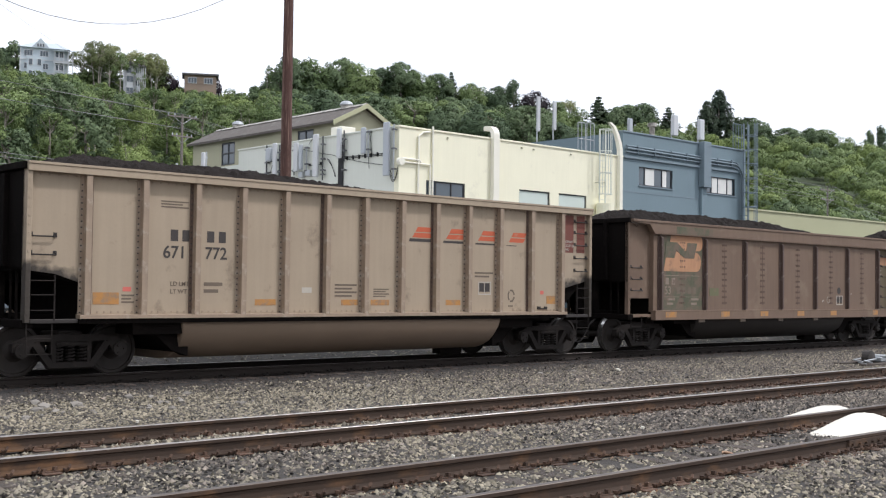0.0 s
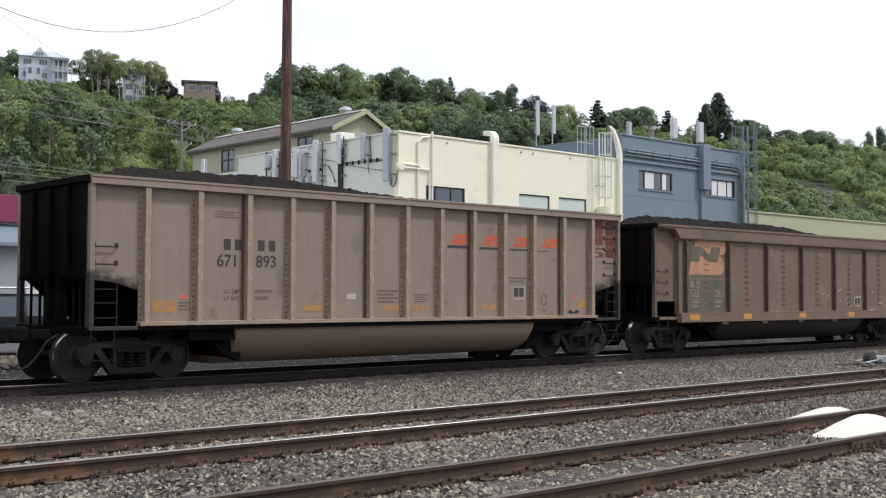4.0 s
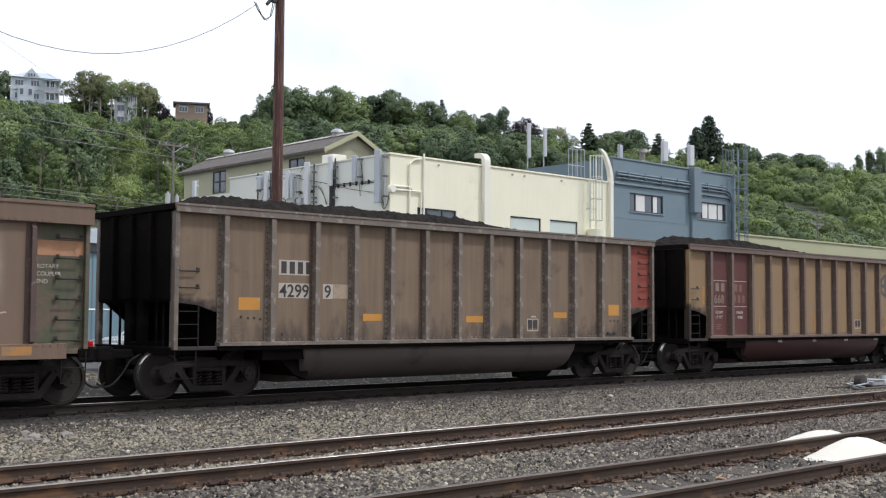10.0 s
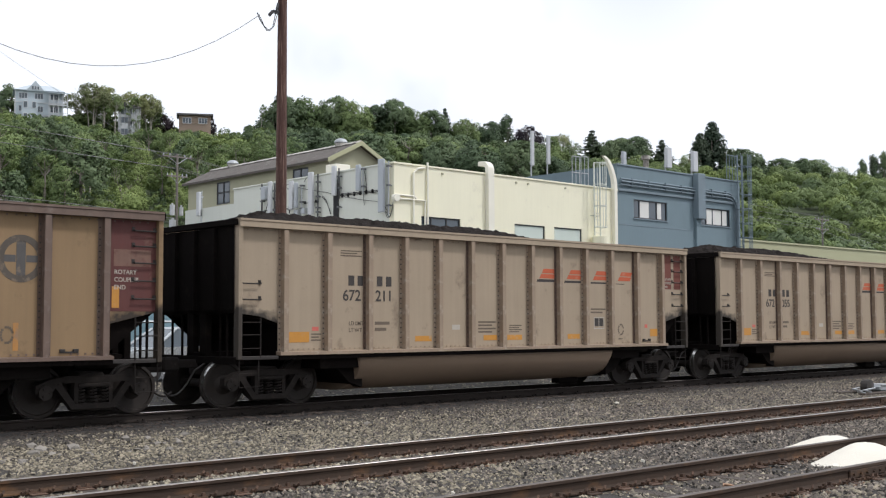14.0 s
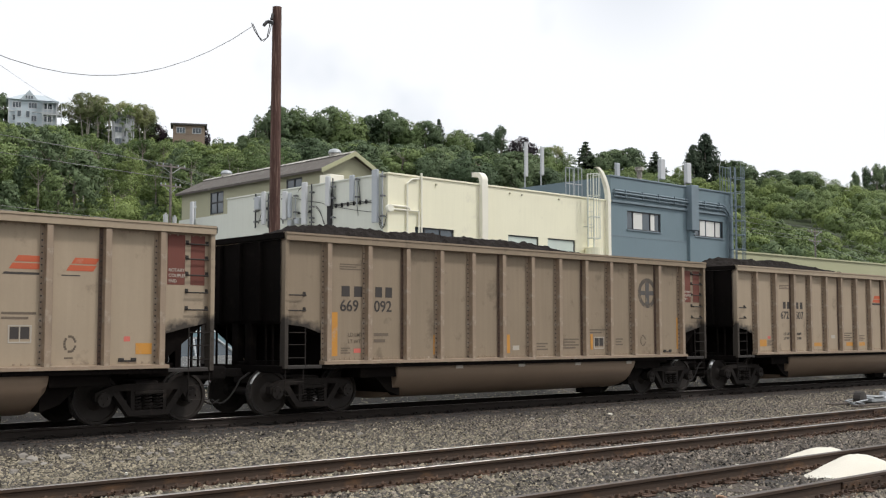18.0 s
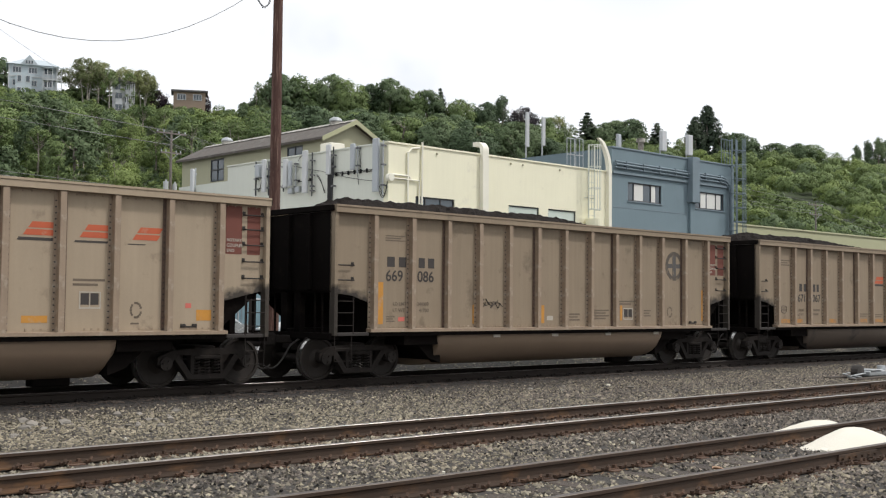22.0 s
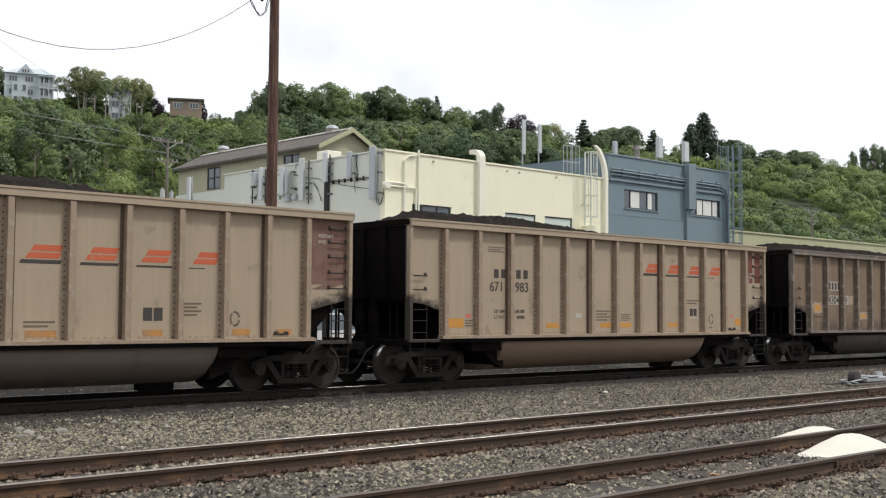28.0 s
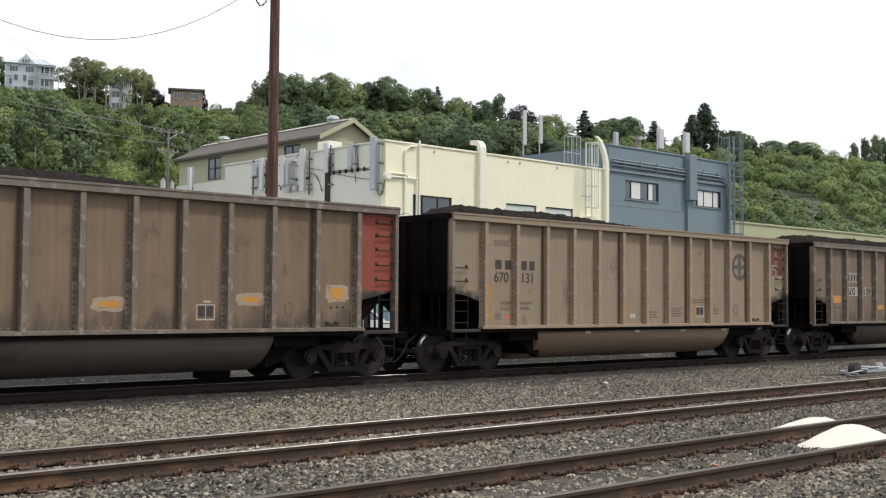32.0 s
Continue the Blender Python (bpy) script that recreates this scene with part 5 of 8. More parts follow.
def load_figures(car, x, x2, z, load, material, y):
    """The load limit and light weight stencilled under the number, in figures where they can be read."""
    for word, dz in (("LD LMT", 0.0), ("LT WT", -0.14)):
        lettering(word, 0.115, x - HALF, y - 0.004, z + dz, material, car)
    if load:
        for word, dz in zip(load, (0.0, -0.14)):
            lettering(word, 0.115, x2 - HALF + (0.06 if len(word) < 6 else 0), y - 0.004, z + dz, material, car)
    else:
        lines_of_print(car, x2, x2 + 0.40, z + 0.04, 2, material, gap=0.13, y=y)


def ribbed_shell(number, label, paint, rib, tub, ribs):
    """A coal gondola with thirteen ribs a side and a rounded belly, unlettered."""
    car = thing("coal_gondola", label, "freight car", "cars of the coal train")
    for me in variant("side_sheet", ribbed_sheet, paint):
        part("side_sheet", me, "", car)
    sides = variant("rib", rib_piece, rib)
    for i, x in enumerate(ribs):
        part("rib", sides[0], "", car, at=pose(x, 0, 0))
        part("rib", sides[1], "", car, at=pose(x, 0, 0))
        for m in (-1, 1):
            part("riveted_flange", variant("riveted_flange_%d" % m, rib_flange(m), "brown_rivet" if (i + m) % 3 == 1 else rib, "iron")[0], "", car, at=pose(x, 0, 0))
    for me in variant("top_chord", top_chord, rib if rib in ("rib_dark", "rib_maroon") else paint):
        part("top_chord", me, "", car)
    for me in variant("side_sill", sill_piece, rib):
        part("side_sill", me, "", car)
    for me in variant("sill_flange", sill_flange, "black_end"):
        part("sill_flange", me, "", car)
    for m in (-1, 1):
        for me in variant("corner_post" if m < 0 else "corner_post_b", corner_post(m), paint if paint != "tan_dark" else rib):
            part("corner_post", me, "", car)
        part("end_wall", END_WALLS[m], "", car)
        part("ladder", LADDERS[m], "", car)
        part("end_sill", END_SILLS[m], "", car)
    for z in (2.10, 2.41):
        part("grab_iron", GRAB, "", car, at=pose(-HALF + 0.33, 0, z))
    for z in (2.08, 2.40, 2.72, 3.02, 3.30):
        part("grab_iron", GRAB, "", car, at=pose(HALF - 0.33, 0, z))
    running_gear(car, number, tub)
    bm = BM()
    n_ = 18
    for i in range(n_):
        if i % 6:
            a_ = 6.28319 * i / n_
            x, z = 11.66 - HALF + 0.10 * math.cos(a_), 1.46 + 0.13 * math.sin(a_)
            box(bm, x - 0.02, x + 0.02, SHEET - 0.004, SHEET + 0.002, z - 0.02, z + 0.02)
    part("stencil", bm, "ink_faint", car)
    bm = BM()
    box(bm, 12.56 - HALF, 12.66 - HALF, SHEET - 0.03, SHEET, 1.16, 1.21, 0.005)
    box(bm, 12.80 - HALF, 12.90 - HALF, SHEET - 0.03, SHEET, 1.16, 1.21, 0.005)
    box(bm, 12.56 - HALF, 12.90 - HALF, SHEET - 0.02, SHEET, 1.14, 1.17)
    part("release_handle", bm, "iron", car)
    return car


def slanted_logo(car, x, z, step):
    """The owner's slanted emblem in plain blocks, each over a dark bar that thins out."""
    for k in range(4):
        u = x + step * k
        w = 0.58 - 0.03 * k
        patch(car, "logo_block", "orange", u + 0.10, u + 0.10 + w, z + 0.09, z + 0.19, slant=0.07)
        patch(car, "logo_block", "orange", u + 0.19, u + 0.19 + w * 0.92, z + 0.215, z + 0.32, slant=0.07)
        if k < 3:
            patch(car, "logo_bar", "ink", u, u + 0.72, z, z + 0.065 - 0.014 * k, slant=0.03)
        else:
            patch(car, "logo_bar", "ink", u + 0.02, u + 0.36, z, z + 0.018)


def emblem_car(number, label, paint, left, right, load=None, end="patches", bright=False):
    """A tan car with the slanted orange emblem."""
    wide = end == "maroon"
    car = ribbed_shell(number, label, paint, "rib_tan", "tub_dull" if wide else "tub_tan", WIDE_X if wide else RIB_X)
    yellow = "yellow" if bright else "yellow_worn"
    small = "ink" if load else "ink_faint"
    if wide:
        patch(car, "end_bay_paint", "maroon_rubbed", 13.46, 14.35, 2.16, 3.49)
        patch(car, "end_bay_paint", "maroon_rubbed", 13.46, 13.9, 2.06, 2.158, slant=0.3)
        end_bay_words(car, ("ROTARY", "END"), 0.10, 13.62, 3.12, 0.12)
        if left:
            letter_bars(car, 2.48, 2.13, 2, 0.21, 0.24, 0.05, "ink")
            letter_bars(car, 3.33, 2.13, 2, 0.18, 0.24, 0.04, "ink")
            lettering(left, 0.33, 2.40 - HALF, SHEET - 0.005, 1.81, "ink", car)
            lettering(right, 0.33, 3.31 - HALF + (0.19 if len(right) < 3 else 0), SHEET - 0.005, 1.81, "ink", car)
        load_figures(car, 2.40, 3.36, 1.50, load, small, SHEET)
        lines_of_print(car, 1.32, 1.92, 3.08, 3, "ink_faint", gap=0.07)
        slanted_logo(car, 7.42, 2.39, 1.065)
        for x, w in ((1.37, 0.56), (2.27, 0.42), (4.37, 0.46), (6.43, 0.52), (7.55, 0.55), (9.72, 0.40), (11.6, 0.40), (12.6, 0.38)):
            patch(car, "reflector", yellow, x, x + w, 1.14, 1.26)
        for x in (9.72, 9.93):
            patch(car, "data_block", "ink", x, x + 0.18, 1.42, 1.66)
        bm = BM()
        ring = [2 * math.pi * k / 14 for k in range(15)]
        tube(bm, [(1.57 - HALF + 0.155 * math.copysign(abs(math.cos(a_)) ** 0.6, math.cos(a_)), SHEET, 1.56 + 0.11 * math.copysign(abs(math.sin(a_)) ** 0.6, math.sin(a_))) for a_ in ring], 0.016, 4)
        for z in (1.515, 1.56, 1.605):
            box(bm, 1.44 - HALF, 1.70 - HALF, SHEET - 0.006, SHEET + 0.002, z - 0.011, z + 0.011)
        part("stencil", bm, "ink_faint", car)
        for x, w, n_, z in ((6.42, 0.62, 2, 1.42), (7.52, 0.55, 2, 1.40), (10.5, 0.42, 4, 1.74)):
            lines_of_print(car, x, x + w, z, n_, "ink_faint", gap=0.07)
        return car
    patch(car, "painted_square", "brick_red", 13.50, 13.86, 2.54, 3.47)
    patch(car, "painted_square", "brick_red", 13.98, 14.28, 2.54, 3.47)
    end_bay_words(car, ("ROTARY", "COUPLER", "END"), 0.085, 13.52, 2.78, 0.10)
    if left:
        letter_bars(car, 2.70, 2.42, 2, 0.20, 0.21, 0.04, "ink")
        letter_bars(car, 3.46, 2.42, 2, 0.20, 0.21, 0.05, "ink")
        lettering(left, 0.32, 2.57 - HALF, SHEET - 0.005, 2.11, "ink", car)
        lettering(right, 0.32, 3.44 - HALF, SHEET - 0.005, 2.11, "ink", car)
    load_figures(car, 2.73, 3.43, 1.60, load, small, SHEET)
    lines_of_print(car, 2.52, 3.08, 3.14, 3, "ink_faint", gap=0.05)
    slanted_logo(car, 8.46, 2.63, 1.0)
    patch(car, "reflector", yellow, 1.24, 1.73, 1.26, 1.47)
    for x, w in ((4.56, 0.48), (6.65, 0.44), (7.43, 0.50), (9.57, 0.45)):
        patch(car, "reflector", yellow, x, x + w, 1.24, 1.36)
    patch(car, "reflector", yellow, 12.89, 13.21, 1.27, 1.47)
    patch(car, "red_sticker", "sticker_red", 1.80, 1.96, 1.49, 1.57)
    patch(car, "red_sticker", "sticker_red", 12.66, 12.78, 1.50, 1.59)
    lines_of_print(car, 1.78, 2.02, 1.42, 3, "ink_faint", gap=0.06)
    patch(car, "white_sticker", "grey_mark", 5.66, 5.90, 1.49, 1.60)
    lines_of_print(car, 6.48, 7.05, 1.66, 4, "ink_faint", gap=0.075)
    lines_of_print(car, 7.50, 7.92, 1.58, 4, "ink_faint", gap=0.05)
    lines_of_print(car, 10.46, 11.05, 1.98, 2, "ink_faint", gap=0.08)
    data_block(car, 10.58, 1.48)
    lines_of_print(car, 11.56, 11.72, 1.22, 1, "ink_faint", gap=0.06)
    return car


def disc_car(number, label, paint, left, right, load=None, maroon=False):
    """A tan car with the old round emblem and upright yellow bars."""
    car = ribbed_shell(number, label, paint, "rib_maroon" if maroon else "rib_tan", "tub_maroon" if maroon else "tub_tan", RIB_X)
    if maroon:
        for i in (0, 1):
            u = RIB_X[i] + HALF
            for z in (2.66, 1.92):
                patch(car, "rule", "grey_mark", u + 0.13, u + 0.92, z, z + 0.018, y=SHEET - 0.004)
            patch(car, "painted_bay", "maroon", u + 0.10, RIB_X[i + 1] + HALF - 0.13, 1.11, 3.49)
        patch(car, "end_bay_paint", "maroon", 13.45, 14.35, 1.86, 3.49)
        end_bay_words(car, ("ROTARY", "COUPLER", "END"), 0.11, 13.54, 2.52, 0.135)
        patch(car, "rubbed_panel", "maroon_rubbed", 13.53, 14.25, 2.66, 2.96, y=SHEET - 0.004)
        patch(car, "reflector", "yellow", 13.50, 13.64, 1.92, 2.30, y=SHEET - 0.004)
        y = SHEET - 0.004
        letter_bars(car, 1.42, 2.36, 2, 0.22, 0.24, 0.06, "faded_digit", y=y)
        letter_bars(car, 2.38, 2.36, 2, 0.20, 0.22, 0.05, "maroon_rubbed", y=y)
        lettering(left, 0.34, 1.36 - HALF, y - 0.005, 2.02, "faded_digit", car)
        letter_bars(car, 2.34, 2.04, 3, 0.17, 0.22, 0.06, "maroon_rubbed", y=y)
        load_figures(car, 1.44, 2.50, 1.72, load, "grey_mark", y)
        lines_of_print(car, 1.46, 1.74, 1.40, 3, "maroon_rubbed", gap=0.06, y=y)
        bars = ((0.78, 0.12, 1.98, 2.50), (3.70, 0.09, 1.18, 1.62), (6.95, 0.09, 1.18, 1.66), (11.76, 0.09, 1.20, 1.66))
    else:
        patch(car, "painted_square", "brick_red", 13.50, 13.86, 2.52, 3.40)
        patch(car, "painted_square", "brick_red", 13.98, 14.28, 2.52, 3.40)
        end_bay_words(car, ("ROTARY", "COUPLER", "END"), 0.085, 13.52, 2.78, 0.10)
        letter_bars(car, 1.46, 2.41, 2, 0.28, 0.22, 0.05, "ink")
        letter_bars(car, 2.37, 2.41, 2, 0.24, 0.22, 0.04, "ink")
        lettering(left, 0.33, 1.45 - HALF, SHEET - 0.005, 2.11, "ink", car)
        lettering(right, 0.33, 2.36 - HALF, SHEET - 0.005, 2.11, "ink", car)
        load_figures(car, 1.66, 2.36, 1.58, load, "ink_faint", SHEET)
        lines_of_print(car, 1.44, 2.0, 3.08, 3, "ink_faint", gap=0.05)
        lines_of_print(car, 1.48, 1.72, 1.34, 3, "ink_faint", gap=0.05)
        patch(car, "red_sticker", "sticker_red", 1.82, 2.0, 1.24, 1.33)
        patch(car, "white_sticker", "grey_mark", 6.62, 6.84, 1.25, 1.36)
        for x, w, n_, z in ((7.46, 0.40, 3, 1.40), (8.44, 0.58, 4, 1.50), (9.46, 0.62, 2, 1.74), (10.5, 0.3, 3, 1.5)):
            lines_of_print(car, x, x + w, z, n_, "ink_faint", gap=0.07)
        bars = ((1.24, 0.15, 1.18, 2.08), (4.07, 0.10, 1.18, 1.61), (6.42, 0.10, 1.18, 1.62), (9.48, 0.09, 1.24, 1.63), (13.17, 0.11, 1.22, 2.08))
    for x, w, z0, z1 in bars:
        patch(car, "reflector", "yellow_worn" if maroon or number == 16 else "yellow", x, x + w, z0, z1)
    round_mark(car, 11.87, 2.73, 0.40, "emblem_ink", "emblem_blue")
    data_block(car, 9.62, 1.26)
    for k in range(4):
        bm = BM()
        box(bm, 4.72 - HALF + 2.05 * k, 4.94 - HALF + 2.05 * k, -1.522, -1.50, 0.86, 0.94)
        part("tub_plate", bm, "grey_mark", car)
    return car


def board_car(number, label, left, right, halo=False, red_end=True):
    """A sooty car with pale number boards, level yellow reflectors and a red end bay."""
    car = ribbed_shell(number, label, "tan_dark", "rib_dark", "tub_sooty", RIB_X)
    if red_end:
        patch(car, "end_bay_paint", "red", 13.45, 14.35, 1.86, 3.49)
    for x0, x1, z0, z1 in ((2.36, 3.22, 2.40, 2.70), (2.36, 3.22, 1.94, 2.24), (3.45, 3.71, 1.94, 2.24)):
        patch(car, "number_board", "grey_mark", x0, x1, z0, z1)
    patch(car, "cleaned_patch", "halo", 3.715, 4.10, 1.95, 2.24)
    letter_bars(car, 2.40, 2.43, 4, 0.165, 0.24, 0.035, "ink", y=SHEET - 0.004)
    lettering(left, 0.36, 2.38 - HALF, SHEET - 0.009, 1.965, "ink", car)
    lettering(right, 0.36, 3.48 - HALF, SHEET - 0.009, 1.965, "ink", car)
    for k, (x0, x1, z0, z1) in enumerate(((1.41, 1.97, 1.70, 1.94), (4.48, 5.06, 1.49, 1.64), (7.49, 8.10, 1.46, 1.61), (10.47, 11.03, 1.57, 1.71), (12.60, 13.10, 1.64, 1.92))):
        if halo:
            worn_halo(car, x0 - 0.05, x1 + 0.05, z0 - 0.05, z1 + 0.07, 40 + k)
            patch(car, "reflector", "yellow", x0 + 0.10, x1 - 0.10, z0 + 0.03, z1 - 0.01, y=SHEET - 0.004)
        else:
            patch(car, "reflector", "yellow", x0 + 0.03, x1 - 0.04, z0, z1)
    rivets_ = BM()
    rivets(rivets_, [(u - HALF, SHEET, z) for u, z in ((1.5, 1.56), (1.66, 1.54), (1.80, 1.54), (1.94, 1.52), (2.46, 1.22), (12.7, 1.5), (12.86, 1.5), (13.02, 1.5))], 0.02)
    part("bolt", rivets_, "iron", car)
    lines_of_print(car, 1.30, 1.56, 1.38, 3, "ink_faint", gap=0.06)
    data_block(car, 9.55, 1.25)
    patch(car, "white_sticker", "grey_mark", 9.70, 9.86, 1.58, 1.62)
    return car


# the older smooth-sided car
def flat_sheet(bm):
    prism(bm, [(-HALF + 1.0, 1.06), (HALF - 0.98, 1.06), (HALF - 0.98, 3.2), (-HALF + 1.0, 3.2)], FLAT - 0.03, FLAT + 0.125)


def rivet_column(bm):
    for k in range(11):
        z = 1.30 + 0.165 * k
        box(bm, -0.13, 0.11, FLAT - 0.033, FLAT - 0.029, z - 0.028, z + 0.028)
        rivets(bm, [(dx, FLAT - 0.032, z) for dx in (-0.10, -0.02, 0.08)], 0.022, 0.010)
    box(bm, -0.012, 0.008, FLAT - 0.0325, FLAT - 0.029, 1.25, 3.0)


def flat_chord(bm):
    prism(bm, [(-HALF + 0.95, 3.14), (HALF, 3.14), (HALF, 3.46), (-HALF, 3.46), (-HALF, 3.42), (-HALF + 0.72, 3.39)], SIDE - 0.02, FLAT + 0.02)
    box(bm, -HALF, HALF, SIDE - 0.04, FLAT + 0.05, 3.44, 3.50, 0.006)
    rivets(bm, [(-HALF + 1.1 + 0.115 * k, SIDE - 0.02, 3.17) for k in range(110)], 0.015)


def flat_sill(bm):
    box(bm, -HALF + 0.98, HALF - 0.45, SIDE - 0.02, FLAT + 0.04, 0.84, 1.10, 0.006)
    rivets(bm, [(-HALF + 1.1 + 0.13 * k, SIDE - 0.02, 1.075) for k in range(100)], 0.014)


def pilaster(bm):
    prism(bm, [(FLAT - 0.01, 1.06), (SIDE - 0.03, 1.14), (SIDE - 0.03, 3.05), (FLAT - 0.01, 3.14)], -0.035, 0.035, "x")
    box(bm, -0.10, 0.09, FLAT - 0.045, FLAT - 0.03, 1.10, 3.12)
    rivets(bm, [(0.065, FLAT - 0.045, 1.16 + 0.075 * k) for k in range(26)], 0.014)


def flat_end_bay(m):
    def build(bm):
        lo, hi = sorted((m * HALF, m * (HALF - 1.02)))
        z0 = 1.42 if m < 0 else 0.98
        box(bm, lo, hi, FLAT + 0.10, FLAT + 0.13, z0, 3.40)
        x = m * (HALF - 0.04)
        box(bm, x - 0.04, x + 0.04, FLAT + 0.02, FLAT + 0.14, 0.92, 3.42, 0.006)
        rivets(bm, [(x - m * 0.02, FLAT + 0.02, 1.0 + 0.135 * k) for k in range(18)], 0.018)
        box(bm, lo, hi, FLAT + 0.02, FLAT + 0.14, 0.92, 1.0, 0.006)
        if m < 0:
            rivets(bm, [(lo + 0.1 + 0.12 * k, FLAT + 0.10, 3.2) for k in range(7)], 0.013)
    return build


def b_shapes(car, material, ground_paint):
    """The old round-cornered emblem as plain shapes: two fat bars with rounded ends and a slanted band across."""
    y = FLAT - 0.034

    def bar(x0, x1, z0, z1, r):
        x0, x1, z0, z1 = 1.45 + (x0 - 1.42) * 1.053, 1.45 + (x1 - 1.42) * 1.053, 2.16 + (z0 - 2.12) * 1.075, 2.16 + (z1 - 2.12) * 1.075
        pts = [(x0, z0), (x1 - r, z0)] + [(x1 - r + r * math.sin(a_), (z0 + z1) / 2 - (z1 - z0) / 2 * math.cos(a_)) for a_ in [k * math.pi / 10 for k in range(1, 10)]] + [(x1 - r, z1), (x0 + 0.12, z1)]
        bm = BM()
        prism(bm, [(u - HALF, v) for u, v in pts], y - 0.004, y + 0.002)
        part("emblem_block", bm, material, car)
    bar(1.62, 3.12, 2.66, 3.06, 0.2)
    bar(1.42, 3.04, 2.12, 2.62, 0.25)
    bm = BM()
    prism(bm, [(1.45 + (u - 1.42) * 1.053 - HALF, 2.16 + (v - 2.12) * 1.075) for u, v in ((1.50, 2.86), (1.98, 2.86), (2.36, 2.62), (2.42, 2.86), (2.86, 2.86), (2.72, 2.46), (2.30, 2.46), (1.94, 2.66), (1.86, 2.46), (1.44, 2.46))], y - 0.010, y)
    part("emblem_band", bm, ground_paint, car)


def smooth_car(number, label, emblem="peach", digits=("535", "63"), skin="brown", scraped=False, faded="faded_digit"):
    """An older coal car with smooth riveted sides, seven pilasters and a deep top band."""
    car = thing("coal_gondola", label, "freight car", "cars of the coal train")
    for nm, fn, mt in (("side_sheet", flat_sheet, skin), ("top_chord", flat_chord, "brown"), ("side_sill", flat_sill, "brown")):
        for me in variant("flat_" + nm, fn, mt):
            part(nm, me, "", car)
    pil = variant("pilaster", pilaster, "brown_dark")
    for k in range(7):
        for me in pil:
            part("pilaster", me, "", car, at=pose(PILASTERS[k], 0, 0))
    for m in (-1, 1):
        for me in variant("end_bay" if m < 0 else "end_bay_b", flat_end_bay(m), "brown" if m < 0 else "green_worn" if number == 4 else "end_olive"):
            part("end_bay", me, "", car)
        part("end_wall", END_WALLS[m], "", car)
    for z in (1.62, 1.92, 2.22):
        part("grab_iron", GRAB, "", car, at=pose(-HALF + 0.36, 0.04, z))
    for z in (1.15, 1.50, 1.85, 2.20, 2.55, 2.90):
        part("grab_iron", GRAB, "", car, at=pose(HALF - 0.36, 0.04, z))
    for k in range(6):
        part("rivet_strip", variant("rivet_column", rivet_column, "brown_rivet")[0], "", car, at=pose((PILASTERS[k] + PILASTERS[k + 1]) / 2, 0, 0))
    running_gear(car, number, "tub_black", -0.05)
    y = FLAT - 0.030
    worn = "green" if number == 4 else "green_worn"
    patch(car, "painted_bay", worn, 1.38, 3.22, 1.11, 3.11, y=y)
    b_shapes(car, emblem, worn)
    patch(car, "painted_band", worn, 1.9, 3.6, 3.17, 3.38, y=SIDE - 0.020)
    patch(car, "end_band", "peach", 13.50, 14.35, 2.60, 2.86, y=FLAT + 0.10)
    for k, word in enumerate(("ROTARY", "COUPLER", "END")):
        lettering(word, 0.10, 13.52 - HALF, FLAT + 0.093, 2.38 - 0.13 * k, "grey_mark", car)
    patch(car, "rule", faded, 1.42, 3.10, 2.04, 2.055, y=y - 0.002)
    patch(car, "rule", faded, 1.42, 3.10, 1.46, 1.472, y=y - 0.002)
    letter_bars(car, 1.50, 1.80, 2, 0.20, 0.18, 0.08, faded, y=y - 0.002)
    for word, x in ((digits[0], 1.48), (digits[1], 2.68)):
        if word:
            lettering(word, 0.30, x - HALF, y - 0.007, 1.54, faded, car)
    if not digits[1]:
        letter_bars(car, 2.02, 1.55, 4, 0.18, 0.18, 0.07, "ink_faint", y=y - 0.002)
    if number == 4:
        for word, x, z in (("LD LMT", 1.40, 1.36), ("LT WT", 1.46, 1.24), ("240100", 2.66, 1.36), ("42400", 2.72, 1.24)):
            lettering(word, 0.11, x - HALF, y - 0.007, z, "grey_mark", car)
    else:
        lines_of_print(car, 1.60, 1.95, 1.40, 2, faded, y=y - 0.002, gap=0.12)
        lines_of_print(car, 2.70, 3.05, 1.40, 2, faded, y=y - 0.002, gap=0.12)
    g = random.Random(number)
    spots = {1: ((1.42, 0.48), (4.02, 0.42), (6.05, 0.42), (8.12, 0.40), (10.12, 0.38), (12.92, 0.34)), 3: ((1.36, 0.46), (4.0, 0.42), (7.05, 0.40), (10.1, 0.38), (12.95, 0.34)),
             4: ((1.96, 0.51), (4.06, 0.58), (6.08, 0.60), (8.15, 0.56), (10.17, 0.53), (12.88, 0.50))}[number]
    for x, w in spots:
        patch(car, "reflector", "yellow" if number == 3 else "yellow_worn", x, x + w, 0.91, 1.06, y=SIDE - 0.020)
    data_block(car, 10.66, 1.24, "grey_mark", y=y)
    if number == 1:
        bm = BM()
        rod(bm, (0, -0.004, 0), (0, 0.002, 0), 0.11, 18)
        part("grease_spot", bm, "ink", car, at=pose(10.62 - HALF + 0.2, y - 0.002, 1.70))
    patch(car, "green_square", "green_pale", 3.58, 4.02, 1.50, 1.72, y=y)
    for k in range(4):
        bm = BM()
        box(bm, 3.1 - HALF + 2.05 * k, 3.36 - HALF + 2.05 * k, -1.525, -1.50, 0.76, 0.84)
        part("tub_plate", bm, "grey_mark" if number == 4 else "faded_digit", car)
    bm = BM()
    tube(bm, [(0.095 * math.cos(k * 0.3307), 0, 0.095 * math.sin(k * 0.3307)) for k in range(20)], 0.008, 4)
    part("round_stencil", bm, "grey_mark", car, at=pose(10.15 - HALF, y - 0.001, 1.40))
    # scraped bare streaks
    bm = BM()
